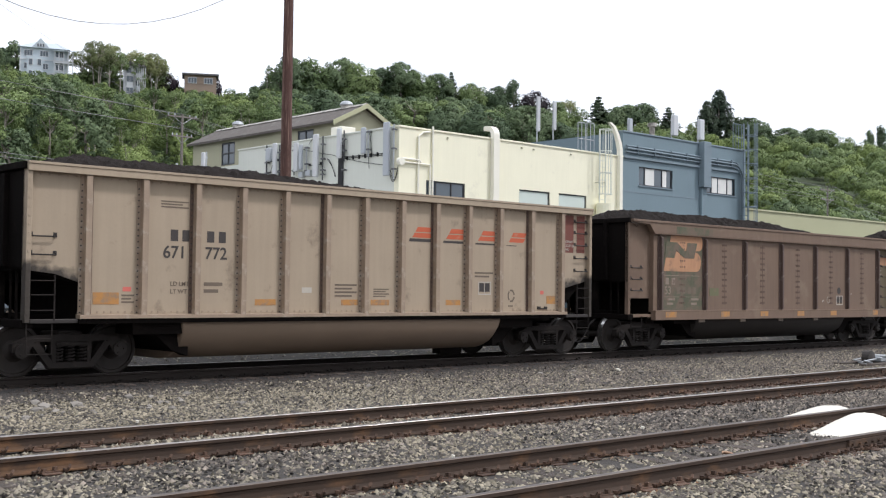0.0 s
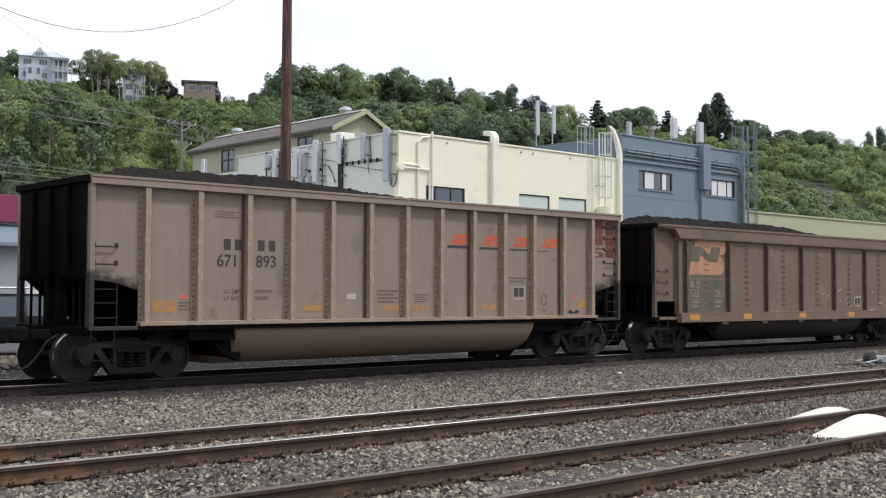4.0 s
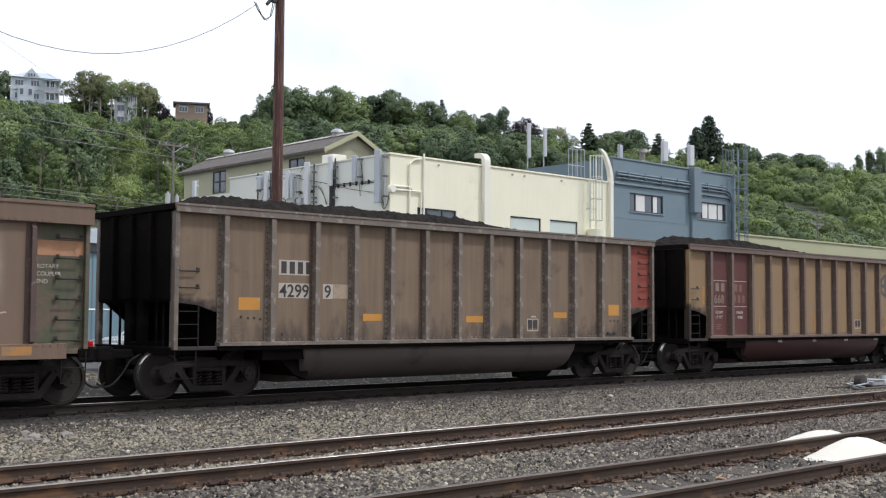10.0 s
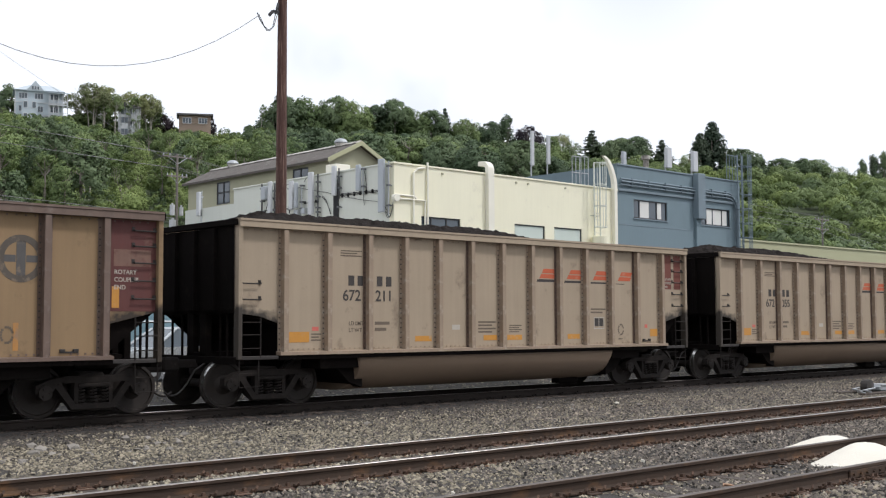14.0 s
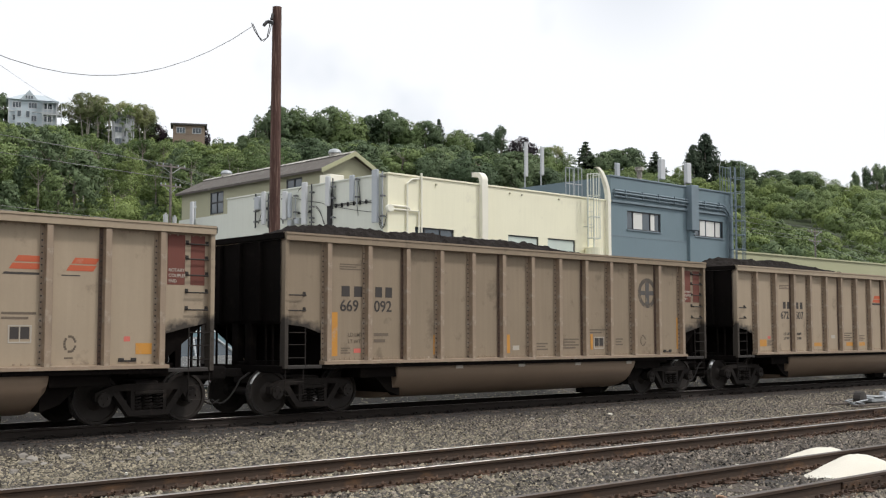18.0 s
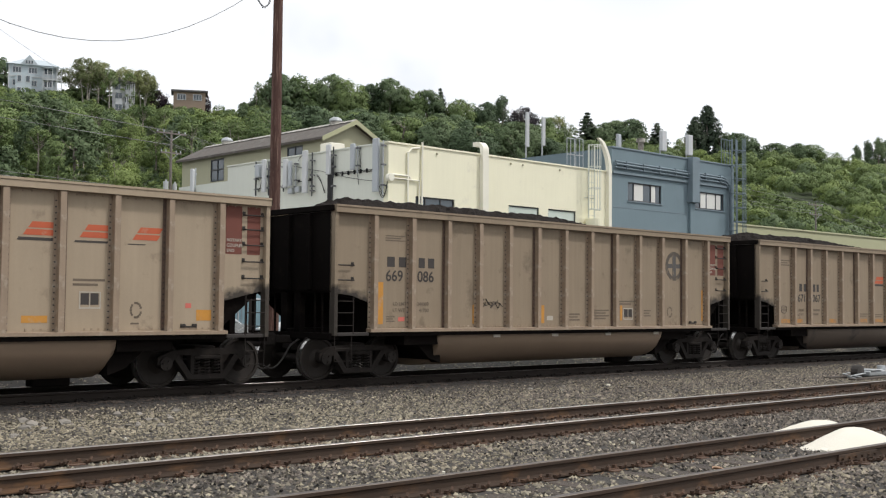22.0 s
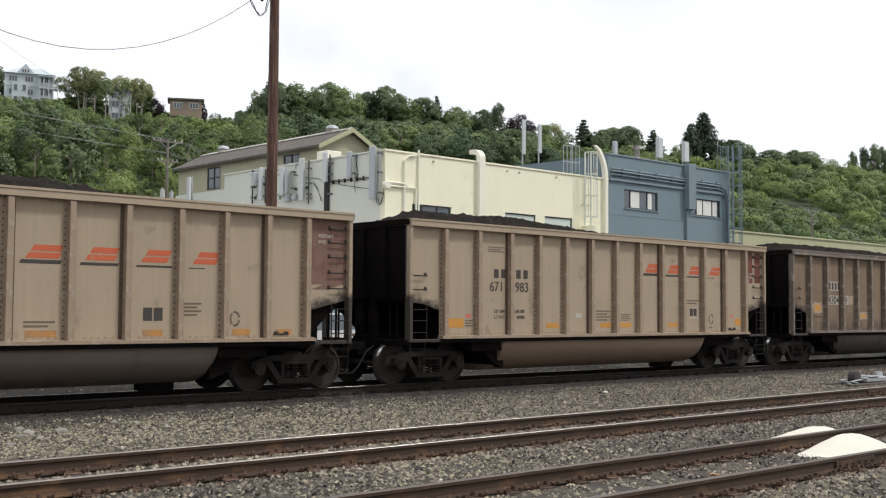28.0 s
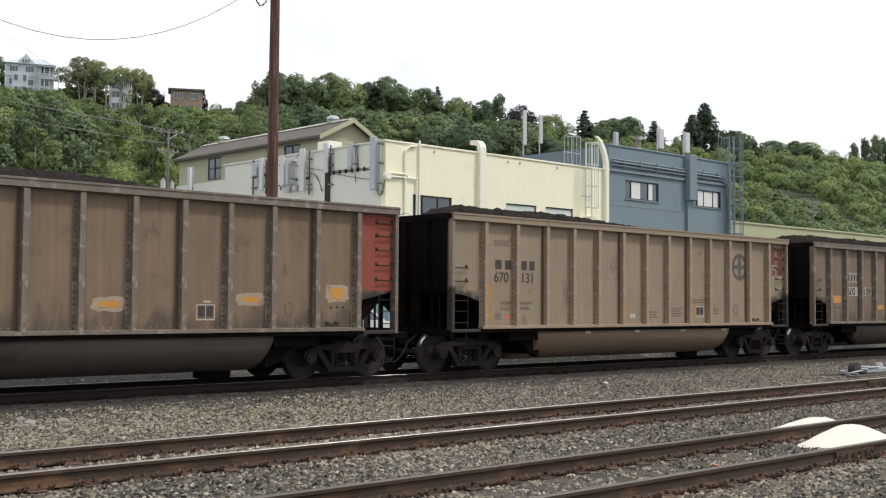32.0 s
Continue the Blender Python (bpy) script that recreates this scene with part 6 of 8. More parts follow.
    for k in range(22 if scraped else 3):
        x, z = g.uniform(8.6, 13.2) - HALF, g.uniform(0.95, 1.75)
        w = g.uniform(0.04, 0.2)
        yy = SIDE - 0.02 if z < 1.08 else y
        prism(bm, [(x, z), (x + w, z + 0.03), (x + w * 0.8, z + 0.05), (x - 0.02, z + 0.02)], yy - 0.004, yy + 0.002)
    part("scrape", bm, "grey_mark", car)
    return car


TAN = "dusty tan ribbed coal gondola with %s"
CARS = []


def add_car(k, car):
    CARS.append((k, car))


add_car(-1, emblem_car(-1, TAN % "orange marks and red end squares", "tan", "", ""))
add_car(0, emblem_car(0, TAN % "dark numerals and orange emblem", "tan", "671", "772"))
add_car(1, smooth_car(1, "rusty brown smooth-sided coal gondola with faded orange emblem on green", "peach", ("53", "")))
add_car(2, emblem_car(2, TAN % "dark numerals and faded orange emblem", "tan_grey", "671", "893"))
add_car(3, smooth_car(3, "rusty brown smooth-sided coal gondola with scraped sides and orange emblem", "peach", ("535", "263"), "brown", True))
add_car(4, smooth_car(4, "rusty brown smooth-sided coal gondola with cream emblem on green", "cream_mark", ("53", ""), "brown_rubbed"))
add_car(5, board_car(5, "grimy brown ribbed coal gondola with red end bay and white numerals", "4299", "9"))
add_car(6, disc_car(6, "ochre ribbed coal gondola with maroon bays and a round emblem", "tan_gold", "668", "", ("243600", "42400"), True))
add_car(7, emblem_car(7, TAN % "dark numerals and orange emblem", "tan", "672", "211", bright=True))
add_car(8, emblem_car(8, TAN % "dark numerals and orange emblem", "tan", "672", "055", bright=True))
add_car(9, disc_car(9, TAN % "round emblem and yellow bars", "tan_dull", "669", "092"))
add_car(10, emblem_car(10, TAN % "dark numerals and orange emblem", "tan", "672", "507", ("245000", "41000"), bright=True))
add_car(11, disc_car(11, "tan ribbed coal gondola with round emblem and scribbled graffiti", "tan_dull", "669", "086", ("244300", "41700")))
add_car(12, emblem_car(12, TAN % "dark numerals and orange emblem", "tan_dull", "671", "067", end="maroon"))
add_car(13, emblem_car(13, TAN % "orange emblem and maroon end", "tan", "671", "02", end="maroon"))
add_car(14, emblem_car(14, TAN % "dark numerals and orange emblem", "tan", "671", "983", ("245100", "40900"), bright=True))
add_car(15, board_car(15, "grimy brown ribbed coal gondola with red end, pale number boards", "4304", "9", True))
add_car(16, disc_car(16, TAN % "faded round emblem", "tan_dull", "670", "131"))
add_car(17, board_car(17, "grimy brown ribbed coal gondola with white numerals", "600", "109", False, False))


def scrawl(k, material, x, z, wide, seed):
    """A loose spray-painted scribble on the side of car k."""
    car = dict(CARS)[k]
    g = random.Random(seed)
    bm = BM()
    pts = []
    for i in range(26):
        u = i / 25
        pts.append((x - HALF + wide * u + 0.07 * math.sin(i * 2.1), SHEET - 0.006, z + 0.13 * math.sin(i * 1.7 + g.uniform(0, 0.6)) * (0.6 + 0.4 * math.sin(i))))
    tube(bm, pts, 0.011, 4)
    part("graffiti", bm, material, car, "scribbled graffiti")


scrawl(11, "ink", 4.34, 1.64, 0.66, 3)
scrawl(13, "brick_red", 5.22, 1.72, 0.46, 5)
scrawl(13, "brick_red", 5.12, 1.56, 0.86, 6)
scrawl(13, "brick_red", 5.14, 1.44, 0.70, 8)


LEAD = 7.66                  # where the corner of car 0 stands at the start
# seconds and metres: the train's small lags and gains on an even pace
LAGS = ((0.0, 0.03), (3.5, 0.05), (8.0, 0.02), (13.0, -0.06), (18.0, -0.02), (22.5, 0.04), (25.0, 0.13), (27.6, -0.12), (29.0, -0.07), (31.0, 0.0), (32.0, 0.03))


def travelled(t):
    """Metres the train has rolled at t seconds."""
    return 7.7424 * t - 0.00114 * t * t + float(np.interp(t, [u for u, d in LAGS], [d for u, d in LAGS]))


def motions():
    steps = [1.0 * k for k in range(33)]
    for k, car in CARS:
        walk(car, [(t, pose(LEAD + HALF + PITCH * k - travelled(t), TRAIN_Y, 0)) for t in steps])
    for w, k in WHEELS:
        x, y, z = w.matrix_basis.translation
        # it turns while its car goes by
        first = max(0, int(15 * ((LEAD + PITCH * k - 48) / 7.72)))
        last = min(480, int(15 * ((LEAD + PITCH * k + 16) / 7.66)) + 1)
        rows = []
        if first > 0:
            rows.append((0.0, first / 15))
        rows += [(i / 15, i / 15) for i in range(first, last + 1)]
        if last < 480:
            rows.append((32.0, last / 15))
        walk(w, [(t, pose(x, y, z, 0, -math.degrees(travelled(u) / 0.457) % 360, 0)) for t, u in rows])

# ---- buildings across the street ----
FRONT = 36.0


def holed_wall(bm, u0, u1, z0, z1, holes, a0, a1, axis="y"):
    """A wall from u0 to u1, z0 to z1, with rectangular openings (u0, u1, z0, z1) through it, a0 to a1 thick."""
    us = sorted({u0, u1, *[h[0] for h in holes], *[h[1] for h in holes]})
    zs = sorted({z0, z1, *[h[2] for h in holes], *[h[3] for h in holes]})
    made = {}

    def at(i, j, a_):
        if (i, j, a_) not in made:
            made[i, j, a_] = bm.verts.new((us[i], a_, zs[j]) if axis == "y" else (a_, us[i], zs[j]))
        return made[i, j, a_]

    def full(i, j):
        if not (0 <= i < len(us) - 1 and 0 <= j < len(zs) - 1):
            return False
        cu, cz = (us[i] + us[i + 1]) / 2, (zs[j] + zs[j + 1]) / 2
        return not any(h[0] < cu < h[1] and h[2] < cz < h[3] for h in holes)

    for i in range(len(us) - 1):
        for j in range(len(zs) - 1):
            if not full(i, j):
                continue
            for a_ in (a0, a1):
                bm.faces.new((at(i, j, a_), at(i + 1, j, a_), at(i + 1, j + 1, a_), at(i, j + 1, a_)))
            for (di, dj), ((p, q), (r, s)) in (((-1, 0), ((i, j), (i, j + 1))), ((1, 0), ((i + 1, j), (i + 1, j + 1))), ((0, -1), ((i, j), (i + 1, j))), ((0, 1), ((i, j + 1), (i + 1, j + 1)))):
                if not full(i + di, j + dj):
                    bm.faces.new((at(p, q, a0), at(r, s, a0), at(r, s, a1), at(p, q, a1)))


def window(parent, x0, x1, z0, z1, y, bars, frame_mat="frame_dark", behind=(), pane="pane"):
    """A window in a wall that faces -y: frame, bars, glass, and what hangs behind the glass."""
    bm = BM()
    f = 0.06
    box(bm, x0, x1, y + 0.05, y + 0.13, z1 - f, z1)
    box(bm, x0, x1, y + 0.05, y + 0.13, z0, z0 + f)
    box(bm, x0, x0 + f, y + 0.05, y + 0.13, z0 + f, z1 - f)
    box(bm, x1 - f, x1, y + 0.05, y + 0.13, z0 + f, z1 - f)
    for b_ in bars:
        box(bm, b_ - 0.03, b_ + 0.03, y + 0.05, y + 0.12, z0 + f, z1 - f)
    w = part("window", bm, frame_mat, parent)
    bm = BM()
    box(bm, x0 - 0.05, x1 + 0.05, y - 0.05, y + 0.05, z0 - 0.06, z0)
    part("window_sill", bm, "blue_trim" if x0 > 45 else "cream", w)
    edges = [x0 + f, *bars, x1 - f]
    for p, q in zip(edges, edges[1:]):
        bm = BM()
        box(bm, p, q, y + 0.085, y + 0.092, z0 + f, z1 - f)
        part("pane", bm, pane, w)
    for p, q, mat in behind:
        bm = BM()
        box(bm, p, q, y + 0.074, y + 0.082, z0 + f, z1 - f)
        part("window_shade", bm, mat, w)
    return w


def caged_ladder(name, x, y, z0, z1, cage0, material, label, r=0.40, step=0.8):
    """A wall ladder with hoops round it, standing off a wall that faces -y."""
    t = thing(name, label, "ladder")
    for s in (-0.22, 0.22):
        bm = BM()
        box(bm, x + s - 0.025, x + s + 0.025, y - 0.30, y - 0.24, z0, z1)
        part("stile", bm, material, t)
    k = z0 + 0.15
    while k < z1 - 0.9:
        bm = BM()
        rod(bm, (x - 0.22, y - 0.27, k), (x + 0.22, y - 0.27, k), 0.014, 6)
        part("rung", bm, material, t)
        k += 0.32
    hoop = [(x + r * math.sin(a_), y - 0.25 - r * 0.75 - r * math.cos(a_)) for a_ in [(-2.3 + 4.6 * i / 10) for i in range(11)]]
    k = cage0
    while k <= z1 + 0.01:
        bm = BM()
        tube(bm, [(px, py, k) for px, py in hoop], 0.022, 6)
        part("hoop", bm, material, t)
        k += step
    for i in (0, 2, 4, 5, 6, 8, 10):
        bm = BM()
        rod(bm, (*hoop[i], cage0), (*hoop[i], z1), 0.018, 6)
        part("cage_bar", bm, material, t)
    bm = BM()
    for zz in (z0 + 1.0, (z0 + z1) / 2 - 0.8):
        for s in (-0.22, 0.22):
            rod(bm, (x + s, y - 0.26, zz), (x + s, y + 0.02, zz), 0.02, 6)
    part("bracket", bm, material, t)
    return t


def cream_building():
    t = thing("cream_building", "two-storey cream stucco commercial building with flat parapet", "building")
    wins = [(31.85, 34.13, 5.1, 6.2), (37.54, 39.60, 5.0, 6.2), (40.24, 42.24, 5.0, 6.2), (31.9, 34.1, 0.8, 2.6), (37.6, 42.2, 0.6, 2.8)]
    bm = BM()
    holed_wall(bm, 30.34, 45.0, -0.3, 8.30, wins, FRONT, FRONT + 0.3)
    part("front_wall", bm, "cream", t)
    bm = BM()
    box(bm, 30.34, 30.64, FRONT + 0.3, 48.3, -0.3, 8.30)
    part("side_wall", bm, "cream_side", t, "cream stucco side wall with cool shade put into its colour")
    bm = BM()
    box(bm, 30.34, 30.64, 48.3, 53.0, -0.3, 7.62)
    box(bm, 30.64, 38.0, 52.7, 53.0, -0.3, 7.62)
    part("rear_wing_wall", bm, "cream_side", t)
    bm = BM()
    box(bm, 30.64, 45.0, FRONT + 0.3, 52.7, 7.30, 7.45)
    part("roof", bm, "shingle", t)
    bm = BM()
    box(bm, 30.28, 45.0, FRONT - 0.05, FRONT + 0.34, 8.30, 8.38, 0.01)
    part("parapet_cap", bm, "cream", t)
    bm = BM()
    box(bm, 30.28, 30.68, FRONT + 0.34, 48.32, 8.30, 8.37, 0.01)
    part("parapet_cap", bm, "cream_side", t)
    for k in (33, 37.6, 38.4, 41.0):
        bm = BM()
        box(bm, k, k + 0.08, FRONT - 0.06, FRONT, 8.06, 8.14)
        part("scupper", bm, "olive", t)
    window(t, 31.85, 34.13, 5.1, 6.2, FRONT, (32.45, 33.35), behind=())
    window(t, 37.54, 39.60, 5.0, 6.2, FRONT, (), behind=((37.6, 39.54, "blind"),))
    window(t, 40.24, 42.24, 5.0, 6.2, FRONT, (), behind=((40.3, 42.18, "blind"),))
    window(t, 31.9, 34.1, 0.8, 2.6, FRONT, (33.0,))
    window(t, 37.6, 42.2, 0.6, 2.8, FRONT, (39.1, 40.7))
    bm = BM()
    box(bm, 30.9, 44.8, FRONT + 3.0, FRONT + 3.1, -0.3, 7.3)
    part("room_partition", bm, "room", t)
    return t


def roof_duct(name, x0, x1, z0, ztop, out, over, label, lean=0.0):
    """A square duct that climbs a wall and hooks over the parapet."""
    bm = BM()
    k = 8
    r = 0.42
    sec = [(FRONT - out, z0), (FRONT - out, ztop - r)] + [(FRONT - out + r - r * math.cos(a_), ztop - r + r * math.sin(a_)) for a_ in [i * math.pi / 2 / k for i in range(1, k + 1)]] + [(FRONT + over, ztop)]
    inner = [(FRONT - 0.01, z0), (FRONT - 0.01, ztop - r)] + [(FRONT - out + r - (r - out + 0.02) * math.cos(a_), ztop - r + (r - out + 0.02) * math.sin(a_)) for a_ in [i * math.pi / 2 / k for i in range(1, k + 1)]] + [(FRONT + over, ztop - out + 0.02)]
    prism(bm, sec + inner[::-1], x0, x1, "x")
    return solid(name, bm, "white_paint", label, "duct")


def blue_building():
    t = thing("blue_building", "two-storey slate blue painted commercial building with pipes", "building")
    wins = [(46.31, 49.14, 7.0, 7.96), (52.14, 54.97, 7.0, 7.94), (46.5, 50.5, 0.6, 3.0), (52.2, 55.0, 0.6, 3.0)]
    bm = BM()
    holed_wall(bm, 45.0, 56.0, -0.3, 9.60, wins, FRONT, FRONT + 0.3)
    part("front_wall", bm, "blue", t)
    bm = BM()
    box(bm, 45.0, 45.3, FRONT + 0.3, 50.0, 7.4, 9.60)
    part("side_wall", bm, "blue", t)
    bm = BM()
    box(bm, 55.7, 56.0, FRONT + 0.3, 50.0, -0.3, 9.60)
    part("side_wall", bm, "blue", t)
    bm = BM()
    box(bm, 45.3, 55.7, FRONT + 0.3, 50.0, 9.0, 9.15)
    part("roof", bm, "shingle", t)
    bm = BM()
    box(bm, 44.96, 56.04, FRONT - 0.05, FRONT + 0.34, 9.60, 9.68, 0.01)
    part("parapet_cap", bm, "blue_trim", t)
    for z in (4.2, 5.6, 6.6):
        bm = BM()
        box(bm, 45.02, 51.4, FRONT - 0.012, FRONT, z, z + 0.05)
        part("wall_band", bm, "blue_trim", t)
    bm = BM()
    box(bm, 45.02, 55.9, FRONT - 0.10, FRONT, 8.30, 8.42, 0.01)
    part("wall_band", bm, "blue_trim", t)
    bm = BM()
    box(bm, 51.45, 52.13, FRONT - 0.38, FRONT, 7.25, 9.72, 0.02)
    part("vent_box", bm, "blue_trim", t)
    bm = BM()
    box(bm, 51.55, 52.0, FRONT - 0.16, FRONT, -0.3, 7.25, 0.01)
    part("pilaster", bm, "blue", t)
    window(t, 46.31, 49.14, 7.0, 7.96, FRONT, (46.85, 48.30), behind=((46.9, 47.65, "curtain"), (48.33, 48.7, "curtain")))
    window(t, 52.14, 54.97, 7.0, 7.94, FRONT, (52.75, 54.25), behind=((52.8, 53.3, "curtain"), (53.42, 54.2, "curtain"), (54.3, 54.75, "curtain")))
    window(t, 46.5, 50.5, 0.6, 3.0, FRONT, (48.5,))
    window(t, 52.2, 55.0, 0.6, 3.0, FRONT, (53.6,))
    bm = BM()
    box(bm, 45.4, 55.6, FRONT + 3.0, FRONT + 3.1, -0.3, 9.0)
    part("room_partition", bm, "room", t)
    for z, y in ((8.92, 0.10), (8.78, 0.16), (8.62, 0.10)):
        bm = BM()
        pts = [(45.15, FRONT - y, z), (54.7, FRONT - y, z - 0.03)]
        pts += [(54.7 + 0.75 * math.sin(a_), FRONT - y, z - 0.03 - 0.75 * (1 - math.cos(a_))) for a_ in [k * math.pi / 12 for k in range(1, 7)]] + [(55.45, FRONT - y, 3.0)]
        tube(bm, pts, 0.05, 8)
        part("pipe", bm, "blue_trim", t)
    for k in range(7):
        bm = BM()
        box(bm, 46 + 1.4 * k, 46.04 + 1.4 * k, FRONT - 0.18, FRONT, 8.56, 8.98)
        part("pipe_bracket", bm, "blue_trim", t)
    return t


def panel_antenna(x, y, z0, z1, turn, material, label, wide=0.30, deep=0.14, post=True, foot=None):
    t = thing("panel_antenna", label, "antenna", "antennas on the roofs and walls", at=pose(x, y, 0, 0, 0, turn))
    bm = BM()
    box(bm, -wide / 2, wide / 2, -deep, 0.0, z0, z1, 0.03)
    part("radome", bm, material, t)
    if post:
        bm = BM()
        rod(bm, (0, 0.11, (z0 - 0.6) if foot is None else foot), (0, 0.11, z1 + 0.05), 0.04, 8)
        part("mast", bm, "galv", t)
        for z in (z0 + 0.2, z1 - 0.25):
            bm = BM()
            box(bm, -0.06, 0.06, 0.0, 0.16, z - 0.04, z + 0.04)
            part("clamp", bm, "galv", t)
    return t


def stub(t, y, z, W, out=0.16):
    """A stand-off bracket between the wall and a mast."""
    bm = BM()
    box(bm, W - out - 0.05, W, y - 0.02, y + 0.02, z - 0.03, z + 0.03)
    box(bm, W - out - 0.06, W - out + 0.04, y - 0.09, y + 0.09, z - 0.035, z + 0.035)
    part("bracket", bm, "bracket_grey", t)


def side_antennas():
    """Antennas, masts, cable trays and drooping cables on the wall that faces -x."""
    W = 30.34
    # mid, width, foot, head, colour, mast beside it, bracket heights
    for y, w, z0, z1, mat, mast, brackets in ((36.50, 0.36, 6.28, 8.52, "panel_grey", 36.16, (6.55, 7.4, 8.2)), (38.05, 0.26, 7.32, 8.44, "panel_grey", 37.86, (7.5, 8.25)),
                                              (39.75, 0.27, 7.26, 8.57, "panel_white", 39.55, (6.75, 7.6, 8.1)), (41.48, 0.34, 6.55, 8.47, "panel_white", 41.10, (6.65, 6.85, 7.35, 8.0)),
                                              (44.72, 0.27, 6.80, 8.35, "panel_white", 44.50, (7.0, 7.9)), (43.0, 0.30, 6.9, 8.22, "panel_white", 43.30, (6.95, 7.9)),
                                              (42.62, 0.20, 6.95, 8.1, "panel_grey", 42.33, (6.9, 7.2, 7.95))):
        t = thing("panel_antenna", "tall pale panel antenna on the stucco side wall", "antenna", "antennas on the roofs and walls", at=pose(0, 0, 0))
        bm = BM()
        box(bm, W - 0.34, W - 0.20, y - w / 2, y + w / 2, z0, z1, 0.03)
        part("radome", bm, mat, t)
        bm = BM()
        rod(bm, (W - 0.16, mast, z0 - 0.15), (W - 0.16, mast, z1 - 0.1), 0.032, 8)
        part("mast", bm, "galv" if mat == "panel_grey" else "frame_dark", t)
        for z in brackets:
            stub(t, mast, z, W)
    bm = BM()
    box(bm, W - 0.3, W - 0.06, 45.15, 45.5, 7.55, 8.18, 0.03)
    b = thing("equipment_box", "grey radio box on a mast by the side wall", "equipment box")
    part("housing", bm, "panel_grey", b)
    bm = BM()
    rod(bm, (W - 0.16, 45.57, 6.7), (W - 0.16, 45.57, 8.33), 0.04, 8)
    part("mast", bm, "frame_dark", b)
    for z in (7.0, 7.5, 8.1):
        stub(b, 45.57, z, W)
    for y, z in ((44.2, 6.95), (42.75, 6.75), (42.2, 6.78)):
        bm = BM()
        box(bm, W - 0.2, W, y - 0.16, y + 0.16, z - 0.14, z + 0.14, 0.02)
        e = thing("junction_box", "small grey junction box on the stucco wall", "junction box", "junction boxes on the side wall")
        part("housing", bm, "galv", e)
        bm = BM()
        box(bm, W - 0.22, W - 0.2, y - 0.13, y + 0.13, z - 0.11, z + 0.11)
        part("lid", bm, "panel_grey", e)
    for y, z0, z1 in ((51.38, 7.23, 8.46),):
        panel_antenna(W - 0.1, y, z0, z1, -90, "panel_white", "white panel antenna on the low rear wing", 0.26, 0.14, True, 6.8)
    t = thing("cable_tray", "black cables clipped along the stucco side wall", "cables")
    for z, y0, y1, rise in ((7.26, 36.75, 39.7, 0.07), (7.20, 36.75, 39.7, 0.07), (7.14, 41.2, 42.3, 0.0), (7.0, 43.3, 45.6, 0.05), (7.55, 44.6, 45.6, 0.0)):
        bm = BM()
        rod(bm, (W - 0.05, y0, z), (W - 0.05, y1, z + rise), 0.016, 6)
        part("cable", bm, "dark", t)
        k = y0 + 0.2
        while k < y1:
            bm = BM()
            box(bm, W - 0.08, W, k - 0.02, k + 0.02, z - 0.03, z + 0.09)
            part("cable_clip", bm, "dark", t)
            k += 0.42
    for y0, z0, y1, z1, sag in ((36.7, 6.9, 36.1, 6.2, 0.18), (36.9, 6.78, 36.3, 6.25, 0.10), (36.4, 6.3, 35.95, 6.9, 0.45), (36.5, 6.3, 36.02, 6.5, 0.35), (37.9, 8.2, 37.75, 7.35, -0.12), (38.0, 7.4, 37.9, 6.7, 0.0), (40.9, 7.35, 40.3, 6.5, -0.18), (40.9, 7.3, 40.25, 6.5, -0.12),
                                (36.9, 6.78, 40.6, 7.5, 0.06), (40.6, 7.5, 43.65, 8.15, 0.05), (42.3, 8.1, 41.9, 8.3, -0.08), (44.0, 6.8, 44.6, 6.9, 0.15), (45.2, 7.5, 45.5, 6.9, 0.1)):
        bm = BM()
        pts = [(W - 0.06, y0 + (y1 - y0) * k / 8, z0 + (z1 - z0) * k / 8 - sag * 4 * (k / 8) * (1 - k / 8)) for k in range(9)]
        tube(bm, pts, 0.013, 5)
        part("cable", bm, "dark", t)
    for k in range(4):
        bm = BM()
        tube(bm, [(W - 0.05, 39.78 + 0.085 * k, 4.5), (W - 0.05, 39.78 + 0.085 * k, 7.6), (W - 0.07, 39.84 + 0.06 * k, 8.0 + 0.04 * k)], 0.045, 6)
        part("riser_cable", bm, "dark", t)
    b = thing("equipment_box", "white equipment box on the parapet", "equipment box", at=pose(31.0, 40.7, 8.37))
    bm = BM()
    box(bm, -0.4, 0.4, -0.4, 0.4, 0, 0.42, 0.03)
    part("housing", bm, "white_paint", b)


def corner_pipes():
    t = thing("conduit", "cream painted conduits with a round meter and a wall lamp", "conduit")
    y = FRONT - 0.07
    runs = [[(30.4, y, 6.85), (32.0, y, 6.85), (32.0, y, 4.6)], [(30.4, y, 7.0), (31.4, y, 7.0), (31.5, y, 6.9)], [(31.35, y, 4.6), (31.35, y, 8.0), (31.6, y, 8.2), (32.0, y, 8.25)], [(32.15, y, 8.5), (32.15, y, 4.4)]]
    for r in runs:
        bm = BM()
        tube(bm, r, 0.045, 8)
        part("pipe", bm, "white_paint", t)
    bm = BM()
    rod(bm, (30.25, FRONT - 0.12, 6.85), (30.25, FRONT - 0.32, 6.85), 0.16, 14)
    part("meter", bm, "white_paint", t)
    lamp = thing("wall_lamp", "gooseneck lamp with white enamel shade on the wall", "lamp")
    bm = BM()
    tube(bm, [(30.75, FRONT, 4.85), (30.75, FRONT - 0.25, 5.2), (30.95, FRONT - 0.55, 5.32), (31.2, FRONT - 0.6, 5.25)], 0.025, 6)
    part("arm", bm, "galv", lamp)
    bm = BM()
    rod(bm, (31.2, FRONT - 0.6, 5.02), (31.2, FRONT - 0.6, 5.24), 0.22, 14, 0.07)
    part("shade", bm, "white_paint", lamp)


